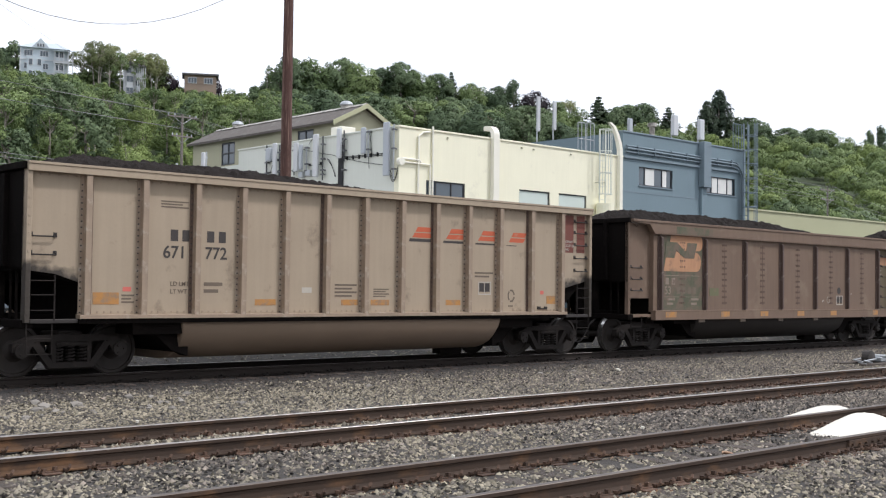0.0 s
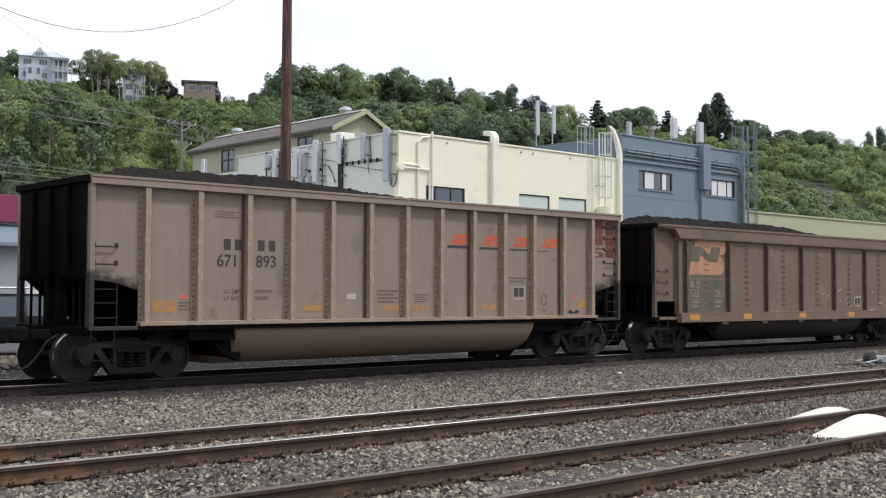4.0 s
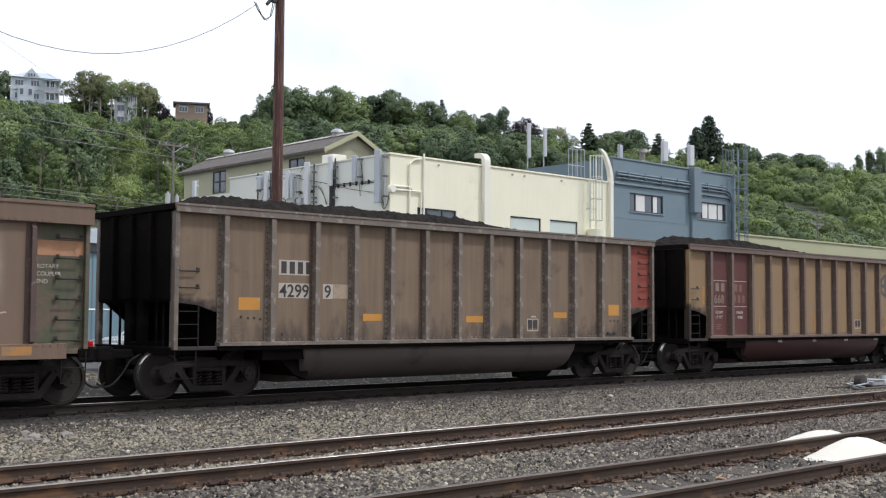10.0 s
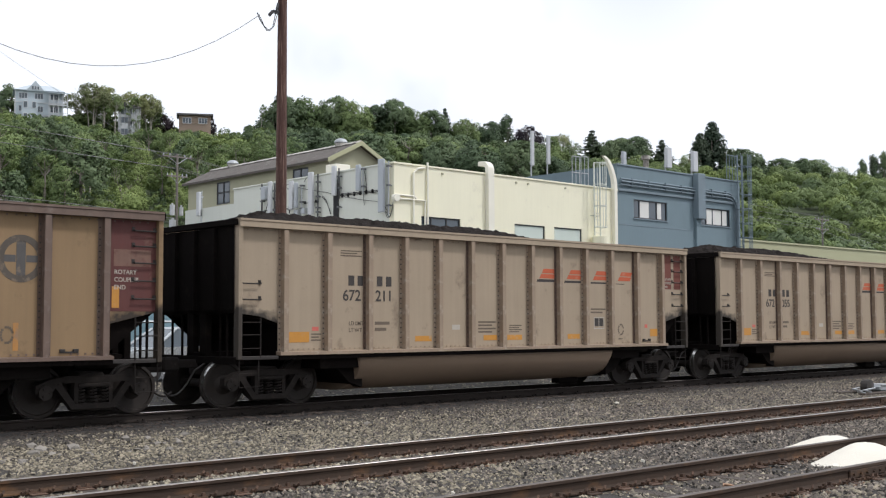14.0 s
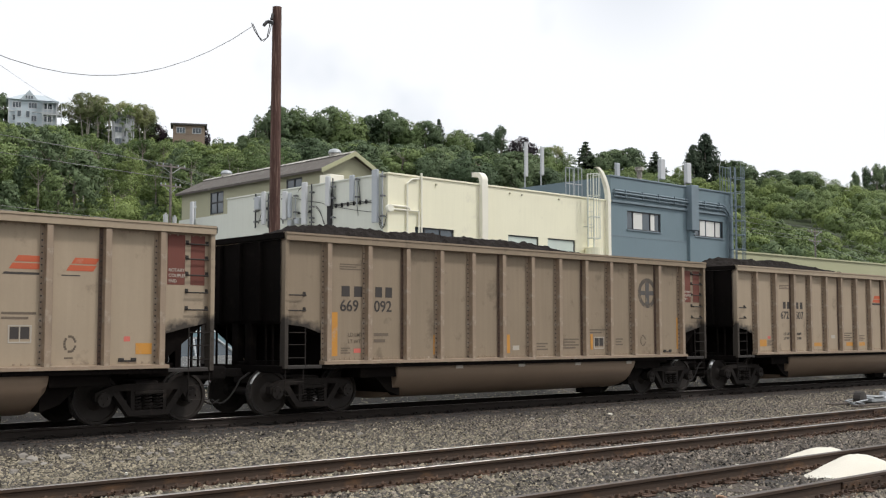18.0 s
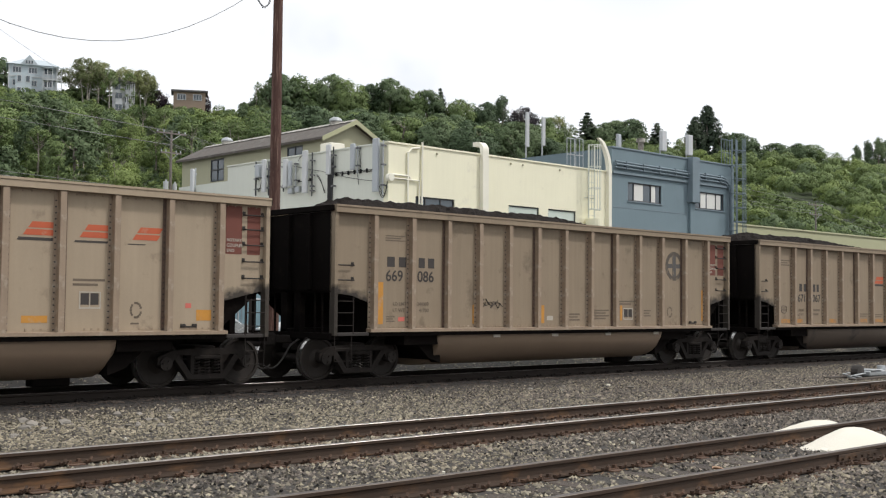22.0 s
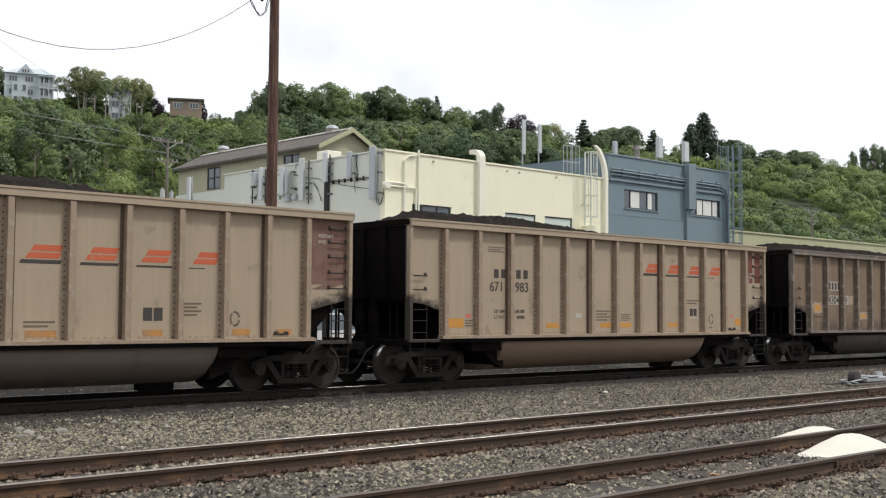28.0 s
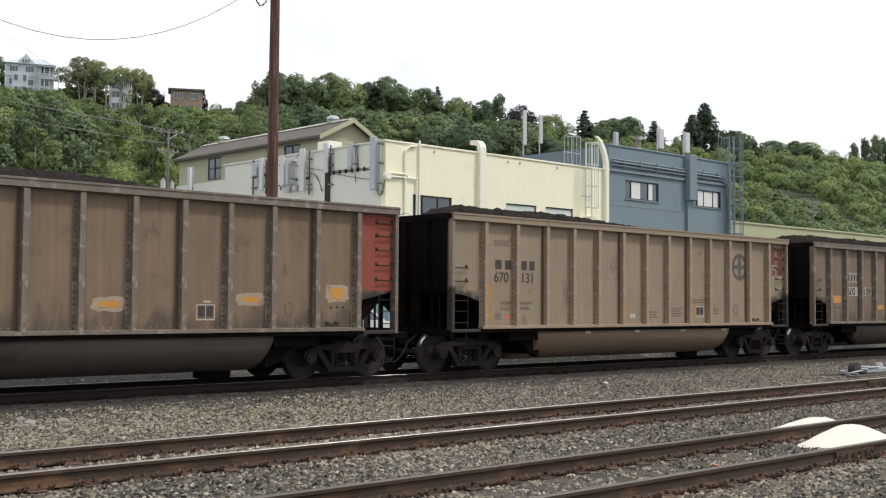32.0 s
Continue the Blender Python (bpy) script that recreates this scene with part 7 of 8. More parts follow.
def gable_house():
    t = thing("gabled_building", "olive beige building with gabled roof and ridge vents", "building")
    x0, x1, y0, y1, ze, zr = 38.97, 42.9, 52.0, 67.7, 11.15, 12.15
    xm = (x0 + x1) / 2 + 0.1
    bm = BM()
    prism(bm, [(x0, -0.3), (x1, -0.3), (x1, ze), (xm, zr - 0.05), (x0, ze)], y0, y0 + 0.3)
    part("gable_wall", bm, "olive", t)
    bm = BM()
    holed_wall(bm, y0 + 0.3, y1, -0.3, ze, [(62.5, 64.1, 9.4, 10.85), (54.0, 55.6, 9.6, 10.85)], x0, x0 + 0.3, "x")
    box(bm, x1 - 0.3, x1, y0 + 0.3, y1, -0.3, ze)
    box(bm, x0 + 0.3, x1 - 0.3, y1 - 0.3, y1, -0.3, ze)
    part("side_wall", bm, "olive", t)
    for p, q in (((62.5, 64.1), (9.4, 10.85)), ((54.0, 55.6), (9.6, 10.85))):
        bm = BM()
        box(bm, x0 + 0.05, x0 + 0.12, p[0], p[1], q[0], q[1])
        w = part("window", bm, "pane", t)
        bm = BM()
        for a_ in (p[0], (p[0] + p[1]) / 2 - 0.04, p[1] - 0.08):
            box(bm, x0 + 0.01, x0 + 0.14, a_, a_ + 0.08, q[0], q[1])
        for z in (q[0], (q[0] + q[1]) / 2, q[1] - 0.08):
            box(bm, x0 + 0.0, x0 + 0.13, p[0], p[1], z, z + 0.08)
        part("window_frame", bm, "frame_dark", w)
    for s, (xa, za, xb, zb) in enumerate(((x0 - 0.35, ze - 0.2, xm, zr), (xm, zr, x1 + 0.35, ze - 0.2))):
        bm = BM()
        prism(bm, [(xa, za), (xb, zb), (xb, zb + 0.14), (xa, za + 0.14)], y0 - 0.35, y1 + 0.3)
        part("roof_slope", bm, "shingle", t)
    bm = BM()
    for xa, za, xb, zb in ((x0 - 0.36, ze - 0.22, xm, zr - 0.02), (xm, zr - 0.02, x1 + 0.36, ze - 0.22)):
        prism(bm, [(xa, za - 0.1), (xb, zb - 0.1), (xb, zb + 0.17), (xa, za + 0.17)], y0 - 0.42, y0 - 0.35)
    part("barge_board", bm, "olive_pale", t)
    bm = BM()
    prism(bm, [(xm - 0.35, zr + 0.02), (xm + 0.35, zr + 0.02), (xm, zr + 0.20)], y0 - 0.36, y1 + 0.3)
    part("ridge_cap", bm, "flashing", t)
    for yv in (53.6, 65.5):
        bm = BM()
        rod(bm, (xm, yv, zr), (xm, yv, zr + 0.25), 0.34, 16)
        part("vent_base", bm, "flashing", t)
        bm = BM()
        bmesh.ops.create_uvsphere(bm, u_segments=16, v_segments=8, radius=0.4)
        for v in bm.verts:
            v.co = Vector((v.co.x + xm, v.co.y + yv, max(v.co.z, -0.1) * 0.62 + zr + 0.30))
        part("turbine_vent", bm, "galv", t)


def low_olive_building():
    t = thing("low_building", "long low pale green building with flat roof", "building")
    bm = BM()
    box(bm, 56.05, 110, FRONT + 0.4, FRONT + 0.7, -0.3, 6.35)
    part("front_wall", bm, "olive_pale", t)
    bm = BM()
    box(bm, 56.05, 110, FRONT + 0.7, FRONT + 20, 6.0, 6.12)
    part("roof", bm, "shingle", t)
    bm = BM()
    box(bm, 56.05, 110, FRONT + 0.33, FRONT + 0.75, 6.35, 6.45, 0.01)
    part("parapet_cap", bm, "olive_pale", t)
    bm = BM()
    box(bm, 109.7, 110, FRONT + 0.7, FRONT + 20, -0.3, 6.0)
    part("side_wall", bm, "olive_pale", t)


def shop():
    """The low blue-grey building with a berry fascia, seen between the cars."""
    t = thing("shop_building", "low blue-grey panelled shop with berry fascia and dark awning", "building")
    bm = BM()
    box(bm, 14.9, 30.2, 35.0, 35.3, -0.3, 3.9)
    part("front_wall", bm, "teal", t)
    bm = BM()
    for k in range(26):
        box(bm, 15.1 + 0.58 * k, 15.14 + 0.58 * k, 34.985, 35.0, 0.0, 3.6)
    part("panel_joint", bm, "blue_trim", t)
    bm = BM()
    box(bm, 14.9, 30.2, 34.85, 35.3, 3.9, 4.35, 0.02)
    part("blue_band", bm, "house_blue", t)
    # a dark strip modelled in place of the shadow below the band
    bm = BM()
    box(bm, 14.9, 30.2, 34.9, 35.0, 3.62, 3.9)
    part("shadow_rail", bm, "frame_dark", t)
    bm = BM()
    box(bm, 14.9, 30.2, 35.3, 48, 4.3, 4.45)
    part("roof", bm, "flashing", t)
    bm = BM()
    box(bm, -6, 14.9, 35.0, 35.3, -0.3, 4.5)
    part("shop_front", bm, "house_white", t)
    bm = BM()
    box(bm, -6, 14.88, 34.75, 35.0, 3.75, 4.6, 0.02)
    part("fascia", bm, "berry", t)
    bm = BM()
    prism(bm, [(34.99, 3.7), (33.9, 3.1), (33.9, 3.0), (34.99, 3.0)], -6, 14.86, "x")
    part("awning", bm, "blue_trim", t)
    bm = BM()
    for k in range(7):
        box(bm, 10.6 + 0.34 * k, 10.84 + 0.34 * k, 34.73, 34.75, 4.02, 4.06)
    part("sign_bar", bm, "grey_mark", t)
    bm = BM()
    box(bm, -6, 14.9, 35.3, 48, 4.45, 4.6)
    part("roof", bm, "flashing", t)
    r = thing("street_railing", "pale steel railing along the street", "railing")
    bm = BM()
    rod(bm, (2, 34.2, 1.74), (30, 34.2, 1.74), 0.04, 8)
    part("rail", bm, "galv", r)
    k = 2.0
    while k < 30:
        bm = BM()
        rod(bm, (k, 34.2, STREET - 0.05), (k, 34.2, 1.74), 0.03, 6)
        part("post", bm, "galv", r)
        k += 2.0


def parked_car(x, y, turn, paint, label):
    t = thing("parked_car", label, "car", "cars parked beyond the train", at=pose(x, y, STREET, 0, 0, turn))
    bm = BM()
    prism(bm, [(-2.2, 0.32), (2.15, 0.32), (2.22, 0.55), (2.12, 0.80), (1.2, 0.92), (-1.3, 0.95), (-2.1, 0.90), (-2.25, 0.6)], -0.86, 0.86)
    bmesh.ops.bevel(bm, geom=list(bm.edges), offset=0.06, segments=2, affect="EDGES")
    part("body", bm, paint, t)
    bm = BM()
    lo = [(1.15, 0.9), (-1.75, 0.9)]
    sec = [(-1.8, -0.78, 0.88), (1.2, -0.78, 0.88), (0.45, -0.62, 1.42), (-1.05, -0.62, 1.42)]
    v0 = [bm.verts.new(p) for p in sec]
    v1 = [bm.verts.new((p[0], -p[1], p[2])) for p in sec]
    bm.faces.new(v0)
    bm.faces.new(v1[::-1])
    for i in range(4):
        bm.faces.new((v0[i], v1[i], v1[(i + 1) % 4], v0[(i + 1) % 4]))
    part("greenhouse", bm, "pane", t)
    bm = BM()
    prism(bm, [(-1.0, 1.41), (0.42, 1.41), (0.35, 1.47), (-0.9, 1.47)], -0.63, 0.63)
    part("roof", bm, paint, t)
    for s in (-1, 1):
        for p, q in (((1.2, s * 0.79, 0.9), (0.45, s * 0.63, 1.43)), ((-1.8, s * 0.79, 0.9), (-1.05, s * 0.63, 1.43)), ((-0.3, s * 0.79, 0.9), (-0.3, s * 0.64, 1.43))):
            bm = BM()
            rod(bm, p, q, 0.04, 6)
            part("pillar", bm, paint, t)
    for s in (-1, 1):
        bm = BM()
        box(bm, -2.27, -2.12, s * 0.66 - 0.16, s * 0.66 + 0.16, 0.66, 0.84, 0.02)
        part("tail_lamp", bm, "lamp_red", t)
        bm = BM()
        box(bm, 2.08, 2.22, s * 0.62 - 0.18, s * 0.62 + 0.18, 0.58, 0.74, 0.02)
        part("headlamp", bm, "panel_white", t)
        for xw in (-1.35, 1.35):
            bm = BM()
            rod(bm, (xw, s * 0.70, 0.31), (xw, s * 0.89, 0.31), 0.31, 18)
            wh = part("wheel", bm, "rubber", t)
            bm = BM()
            rod(bm, (xw, s * 0.89, 0.31), (xw, s * 0.90, 0.31), 0.19, 14)
            part("rim", bm, "galv", wh)


cream_building()
blue_building()
roof_duct("roof_duct", 35.66, 36.02, 2.0, 8.92, 0.22, 0.45, "cream sheet-metal duct hooked over the parapet")


def tall_duct():
    bm = BM()
    pts = [(44.52, 2.0, 0.0), (44.52, 8.6, 0.0), (44.42, 9.0, 0.0), (44.26, 9.4, -0.02), (44.06, 9.75, -0.06), (43.78, 9.95, -0.1)]
    for (x, z, d), (x2, z2, d2) in zip(pts, pts[1:]):
        v = [bm.verts.new(p) for p in ((x + 0.02, FRONT - d - 0.2, z), (x + 0.24, FRONT - d - 0.2, z), (x + 0.24, FRONT + 0.02, z), (x + 0.02, FRONT + 0.02, z),
                                       (x2 + 0.02, FRONT - d2 - 0.2, z2), (x2 + 0.24, FRONT - d2 - 0.2, z2), (x2 + 0.24, FRONT + 0.02, z2), (x2 + 0.02, FRONT + 0.02, z2))]
        for q in ((0, 1, 2, 3), (4, 5, 6, 7), (0, 1, 5, 4), (1, 2, 6, 5), (2, 3, 7, 6), (3, 0, 4, 7)):
            bm.faces.new([v[i] for i in q])
    solid("roof_duct", bm, "white_paint", "tall cream duct climbing between cream and blue walls", "duct")


tall_duct()
caged_ladder("caged_ladder", 43.1, FRONT, 5.9, 9.5, 6.3, "cream_side", "cream painted wall ladder with a hooped cage", 0.30, 1.05)
bm = BM()
rod(bm, (43.1, FRONT - 0.45, 3.4), (43.1, FRONT - 0.45, 5.85), 0.44, 20)
solid("ladder_guard", bm, "cream", "cream sheet-metal guard round the ladder foot", "ladder guard")
caged_ladder("caged_ladder", 55.62, FRONT, 2.4, 11.1, 3.2, "blue_trim", "tall blue-grey caged ladder at the building corner")
def roof_rail(x0, x1, y, z0, z1, material, label):
    """A small guard frame of upright and level bars at the head of a ladder."""
    t = thing("guard_rail", label, "guard rail", "rails at the ladder heads")
    k = 0
    while x0 + 0.28 * k <= x1 + 0.01:
        bm = BM()
        rod(bm, (x0 + 0.28 * k, y, z0), (x0 + 0.28 * k, y, z1), 0.02, 6)
        part("upright", bm, material, t)
        k += 1
    for z in (z0 + (z1 - z0) * 0.5, z1):
        bm = BM()
        rod(bm, (x0, y, z), (x1, y, z), 0.022, 6)
        part("bar", bm, material, t)


roof_rail(54.9, 56.0, FRONT + 0.1, 9.6, 11.1, "blue_trim", "blue-grey guard rail at the ladder head")
roof_rail(43.4, 43.95, FRONT + 1.0, 8.3, 10.0, "galv", "grey guard rail at the roof edge")
roof_rail(42.5, 43.1, FRONT + 0.8, 8.3, 9.9, "galv", "grey guard rail at the roof edge")
side_antennas()
corner_pipes()
gable_house()
low_olive_building()
shop()
# roof antennas
for x, z0, z1 in ((50.0, 9.95, 11.05), (52.4, 9.95, 11.08)):
    panel_antenna(x, FRONT + 0.6, z0, z1, 0, "panel_white", "white panel antenna on the blue parapet", 0.42, 0.2, True, 9.1)
for x, y, z0, z1 in ((45.2, 42.0, 10.2, 12.1), (46.5, 42.0, 10.4, 12.0)):
    panel_antenna(x, y, z0, z1, -20, "panel_white", "white panel antenna on a roof mast", 0.20, 0.12, True, 7.4)
panel_antenna(51.2, 40.5, 10.2, 11.4, 0, "panel_grey", "grey panel antenna standing on the flat roof", 0.3, 0.14, True, 9.1)
bm = BM()
rod(bm, (52.9, 40.2, 9.1), (52.9, 40.2, 11.1), 0.16, 10)
rod(bm, (52.9, 40.2, 11.1), (52.9, 40.2, 11.3), 0.26, 12)
solid("flue_pipe", bm, "flashing", "pale metal flue pipe on the flat roof", "flue")
parked_car(10.7, 27.6, 180, "car_dark", "dark parked sedan with red tail lamps")
parked_car(16.2, 28.6, 182, "car_silver", "silver parked sedan on the street")
parked_car(22.0, 29.0, 181, "car_white", "white parked car beyond the train")


# ---- poles and wires ----
def utility_pole():
    t = thing("utility_pole", "tall reddish-brown wooden utility pole", "pole", at=pose(19.2, 28.0, -0.3, 0, -0.1, 0))
    bm = BM()
    rod(bm, (0, 0, 0), (0.05, 0, 11.75), 0.19, 14, 0.135)
    part("shaft", bm, "pole", t)
    bm = BM()
    box(bm, -0.30, -0.10, -0.05, 0.05, 11.2, 11.28)
    rod(bm, (-0.3, 0, 11.24), (-0.42, 0, 11.1), 0.05, 8)
    rod(bm, (-0.12, -0.02, 11.5), (-0.22, -0.1, 11.3), 0.04, 8)
    part("insulator", bm, "dark", t)
    bm = BM()
    pts = [(-0.15, 0, 11.4), (-0.30, 0, 10.75), (-0.5, 0, 10.62), (-0.75, 0, 10.9), (-0.85, 0, 11.1)]
    tube(bm, pts, 0.015, 5)
    tube(bm, [(-0.1, 0, 11.3), (-0.25, 0, 10.8), (-0.42, 0, 10.62), (-0.6, 0, 10.75), (-0.8, 0, 11.08)], 0.012, 5)
    part("jumper_wire", bm, "dark", t)


def wire(points, r, label, sag=0.0):
    bm = BM()
    (x0, y0, z0), (x1, y1, z1) = points
    pts = [(x0 + (x1 - x0) * k / 20, y0 + (y1 - y0) * k / 20, z0 + (z1 - z0) * k / 20 - sag * 4 * (k / 20) * (1 - k / 20)) for k in range(21)]
    tube(bm, pts, r, 5)
    return solid("overhead_wire", bm, "wire", label, "wire", "overhead wires")


def line_pole(x, y, z0, z1, arms, label, boxes=True, r=0.12):
    t = thing("utility_pole", label, "pole", "line poles", at=pose(x, y, 0))
    bm = BM()
    rod(bm, (0, 0, z0), (0, 0, z1), r, 8, r * 0.7)
    part("shaft", bm, "pole_grey", t)
    for za, w in arms:
        bm = BM()
        box(bm, -w, w, -0.06, 0.06, za - 0.05, za + 0.05)
        part("crossarm", bm, "pole_grey", t)
        for s in (-1, 1):
            bm = BM()
            rod(bm, (0, -0.05, za - 0.5), (s * w * 0.6, -0.05, za - 0.04), 0.02, 5)
            part("arm_brace", bm, "galv", t)
        for k in (-0.92, -0.5, 0.5, 0.92):
            bm = BM()
            rod(bm, (k * w, 0, za + 0.04), (k * w, 0, za + 0.20), 0.05, 6, 0.035)
            part("insulator", bm, "galv", t)
    if boxes:
        for s, za, rr, hh in ((-0.34, z1 - 3.9, 0.17, 0.36), (0.34, z1 - 3.95, 0.15, 0.30), (-0.30, z1 - 5.2, 0.24, 0.62)):
            bm = BM()
            rod(bm, (s, 0, za - hh), (s, 0, za + hh), rr, 10)
            rod(bm, (s, 0, za + hh), (s, 0, za + hh + 0.12), rr * 0.4, 8)
            part("transformer", bm, "panel_white", t)


utility_pole()
line_pole(10.47, 28.0, -0.3, 13.6, (), "weathered grey street pole at the far end of the cable", False, 0.15)
line_pole(39.4, 70.0, 0.0, 13.45, ((13.25, 1.15), (11.9, 0.8)), "grey line pole with crossarms and transformers")
line_pole(108.5, 60.0, 0.0, 12.6, ((12.3, 1.4), (11.3, 1.2)), "grey line pole with crossarms beside the hill", False)
wire(((4.0, 28.0, 13.36), (18.39, 28.0, 10.72)), 0.010, "sagging cable to the wooden pole", 3.51)
wire(((12.0, 45.0, 15.6), (26.0, 45.0, 8.4)), 0.006, "thin cable slanting across the sky", 0.3)
for dz, off in ((0.0, -1.0), (0.0, 1.0), (-0.95, -0.8), (-0.95, 0.8)):
    wire(((-30, 62 + off, 17.4 + dz * 1.8), (39.4 + off * 0.6, 70, 13.4 + dz)), 0.012, "grey line wire in front of the wooded hill", 0.5)
    wire(((39.4 + off * 0.6, 70, 13.4 + dz), (60, 72 + off, 11.6 + dz)), 0.012, "grey line wire in front of the wooded hill", 0.3)
    wire(((75, 55 + off, 12.6 + dz), (108.5, 60 + off, 12.5 + dz)), 0.012, "grey line wire in front of the wooded hill", 0.3)
    wire(((108.5, 60 + off, 12.5 + dz), (140, 64 + off, 10.6 + dz)), 0.012, "grey line wire in front of the wooded hill", 0.4)
for dz in (0.0, -0.5, -1.3, -2.2):
    wire(((-30, 60, 12.6 + dz), (39.4, 70, 9.2 + dz * 0.4)), 0.016, "dark phone cable in front of the wooded hill", 0.6)

# ---- the wooded hill ----
def unit(v):
    return v / np.maximum(np.linalg.norm(v, axis=1, keepdims=True), 1e-6)


def leaf_soup(centres, faces_out, size, seed, loose=0.55):
    """Small three-cornered leaf clusters, turned roughly outwards from their clump."""
    g = np.random.default_rng(seed)
    n_ = len(centres)
    up = unit(unit(faces_out) + g.normal(0, loose, (n_, 3)))
    u = unit(np.cross(up, g.normal(size=(n_, 3))))
    w = np.cross(up, u)
    k = (size * g.uniform(0.5, 1.25, n_))[:, None]
    c = np.asarray(centres)
    v = np.stack([c - u * k, c + u * k * 0.5 - w * k * 0.75, c + u * k * 0.8 + w * k * 0.75], 1).reshape(-1, 3)
    flip = np.einsum("ij,ij->i", np.cross(v[1::3] - v[0::3], v[2::3] - v[0::3]), up) < 0
    f = 3 * np.arange(n_)[:, None] + np.array([[0, 1, 2]])
    f[flip] = f[flip][:, [0, 2, 1]]
    soft = unit(unit(faces_out) + 0.45 * up)
    return v, f, np.repeat(soft, 3, 0)


def leafy(name, v, f, soft, leaf):
    me = soup(name, v, f, leaf)
    me.polygons.foreach_set("use_smooth", np.ones(len(f), dtype=bool))
    me.normals_split_custom_set_from_vertices(soft.astype(np.float32))
    return me


# crown shapes: lowest and middle height, reach up, spread, clumps, clump size
CROWNS = {"round": (0.52, 0.42, 0.42, 80, 0.125), "broad": (0.50, 0.43, 0.42, 150, 0.10), "tall": (0.53, 0.44, 0.40, 80, 0.125), "alder": (0.58, 0.40, 0.40, 62, 0.095),
          "grove": (0.70, 0.26, 0.46, 90, 0.10), "poplar": (0.50, 0.47, 0.38, 90, 0.16), "cypress": (0.42, 0.56, 0.44, 150, 0.105)}


def crown_points(kind, height, width, count, g):
    """Points through a crown and the way each looks: uneven clumps with gaps between them."""
    pts, outs = [], []
    if kind == "fir":
        tiers = 13
        for t in range(tiers):
            f = t / (tiers - 1)
            z = height * (0.10 + 0.88 * f)
            r = width * 0.5 * (1 - f) ** 0.85 + 0.15
            boughs = max(5, int(15 * (1 - f)) + 4)
            for b_ in range(boughs):
                a_ = g.uniform(0, 6.283)
                rr = r * g.uniform(0.7, 1.12)
                m = max(5, int(count * 2.0 * (1.08 - f) / tiers / boughs))
                q = g.uniform(0.15, 1, m)
                p = np.stack([rr * q * math.cos(a_), rr * q * math.sin(a_), z - 0.25 * rr * q + 0.18 * rr * q ** 3], 1) + g.normal(0, 0.16, (m, 3))
                pts.append(p)
                outs.append(np.tile([0.8 * math.cos(a_), 0.8 * math.sin(a_), 0.6], (m, 1)))
        return np.concatenate(pts), np.concatenate(outs)
    mid, reach, spread, clumps, lump = CROWNS[kind]
    # big limbs first, then clumps gathered round them, so that the outline swells and sinks
    limbs = []
    for c in range(max(7, clumps // 9)):
        th, ph = g.uniform(0, 6.283), math.acos(g.uniform(-0.75, 0.97))
        limbs.append((math.sin(ph) * math.cos(th), math.sin(ph) * math.sin(th), math.cos(ph)))
    for c in range(clumps):
        lx, ly, lz = limbs[c % len(limbs)]
        rr = g.uniform(0.45, 1.0) ** 0.6
        cx, cy, cz = (lx * rr + g.normal(0, 0.27), ly * rr + g.normal(0, 0.27), lz * rr + g.normal(0, 0.24))
        far_ = math.sqrt(cx * cx + cy * cy + cz * cz)
        if far_ > 0.95:
            cx, cy, cz = (0.95 * q_ / far_ for q_ in (cx, cy, cz))
        if kind == "cypress":
            k_ = max(0.06, 1.0 - max(0.0, (cz + 0.3) / 1.35)) ** 0.6
            cx, cy = cx * k_, cy * k_
        r = width * lump * g.uniform(0.7, 1.35)
        m = count // clumps
        d = g.normal(size=(m, 3))
        d[:, 2] = np.where(d[:, 2] < -0.6, -d[:, 2], d[:, 2])
        d = unit(d)
        outs.append(d * 0.85 + np.array([cx * 0.8, cy * 0.8, 0.15 + 0.5 * cz]))
        d = d * (r * g.uniform(0.45, 1.15, m) ** 0.6)[:, None]
        d[:, 2] *= 1.35 if kind in ("cypress", "poplar") else 0.8
        pts.append(d + np.array([cx * width * spread, cy * width * spread, height * (mid + reach * cz)]))
    return np.concatenate(pts), np.concatenate(outs)


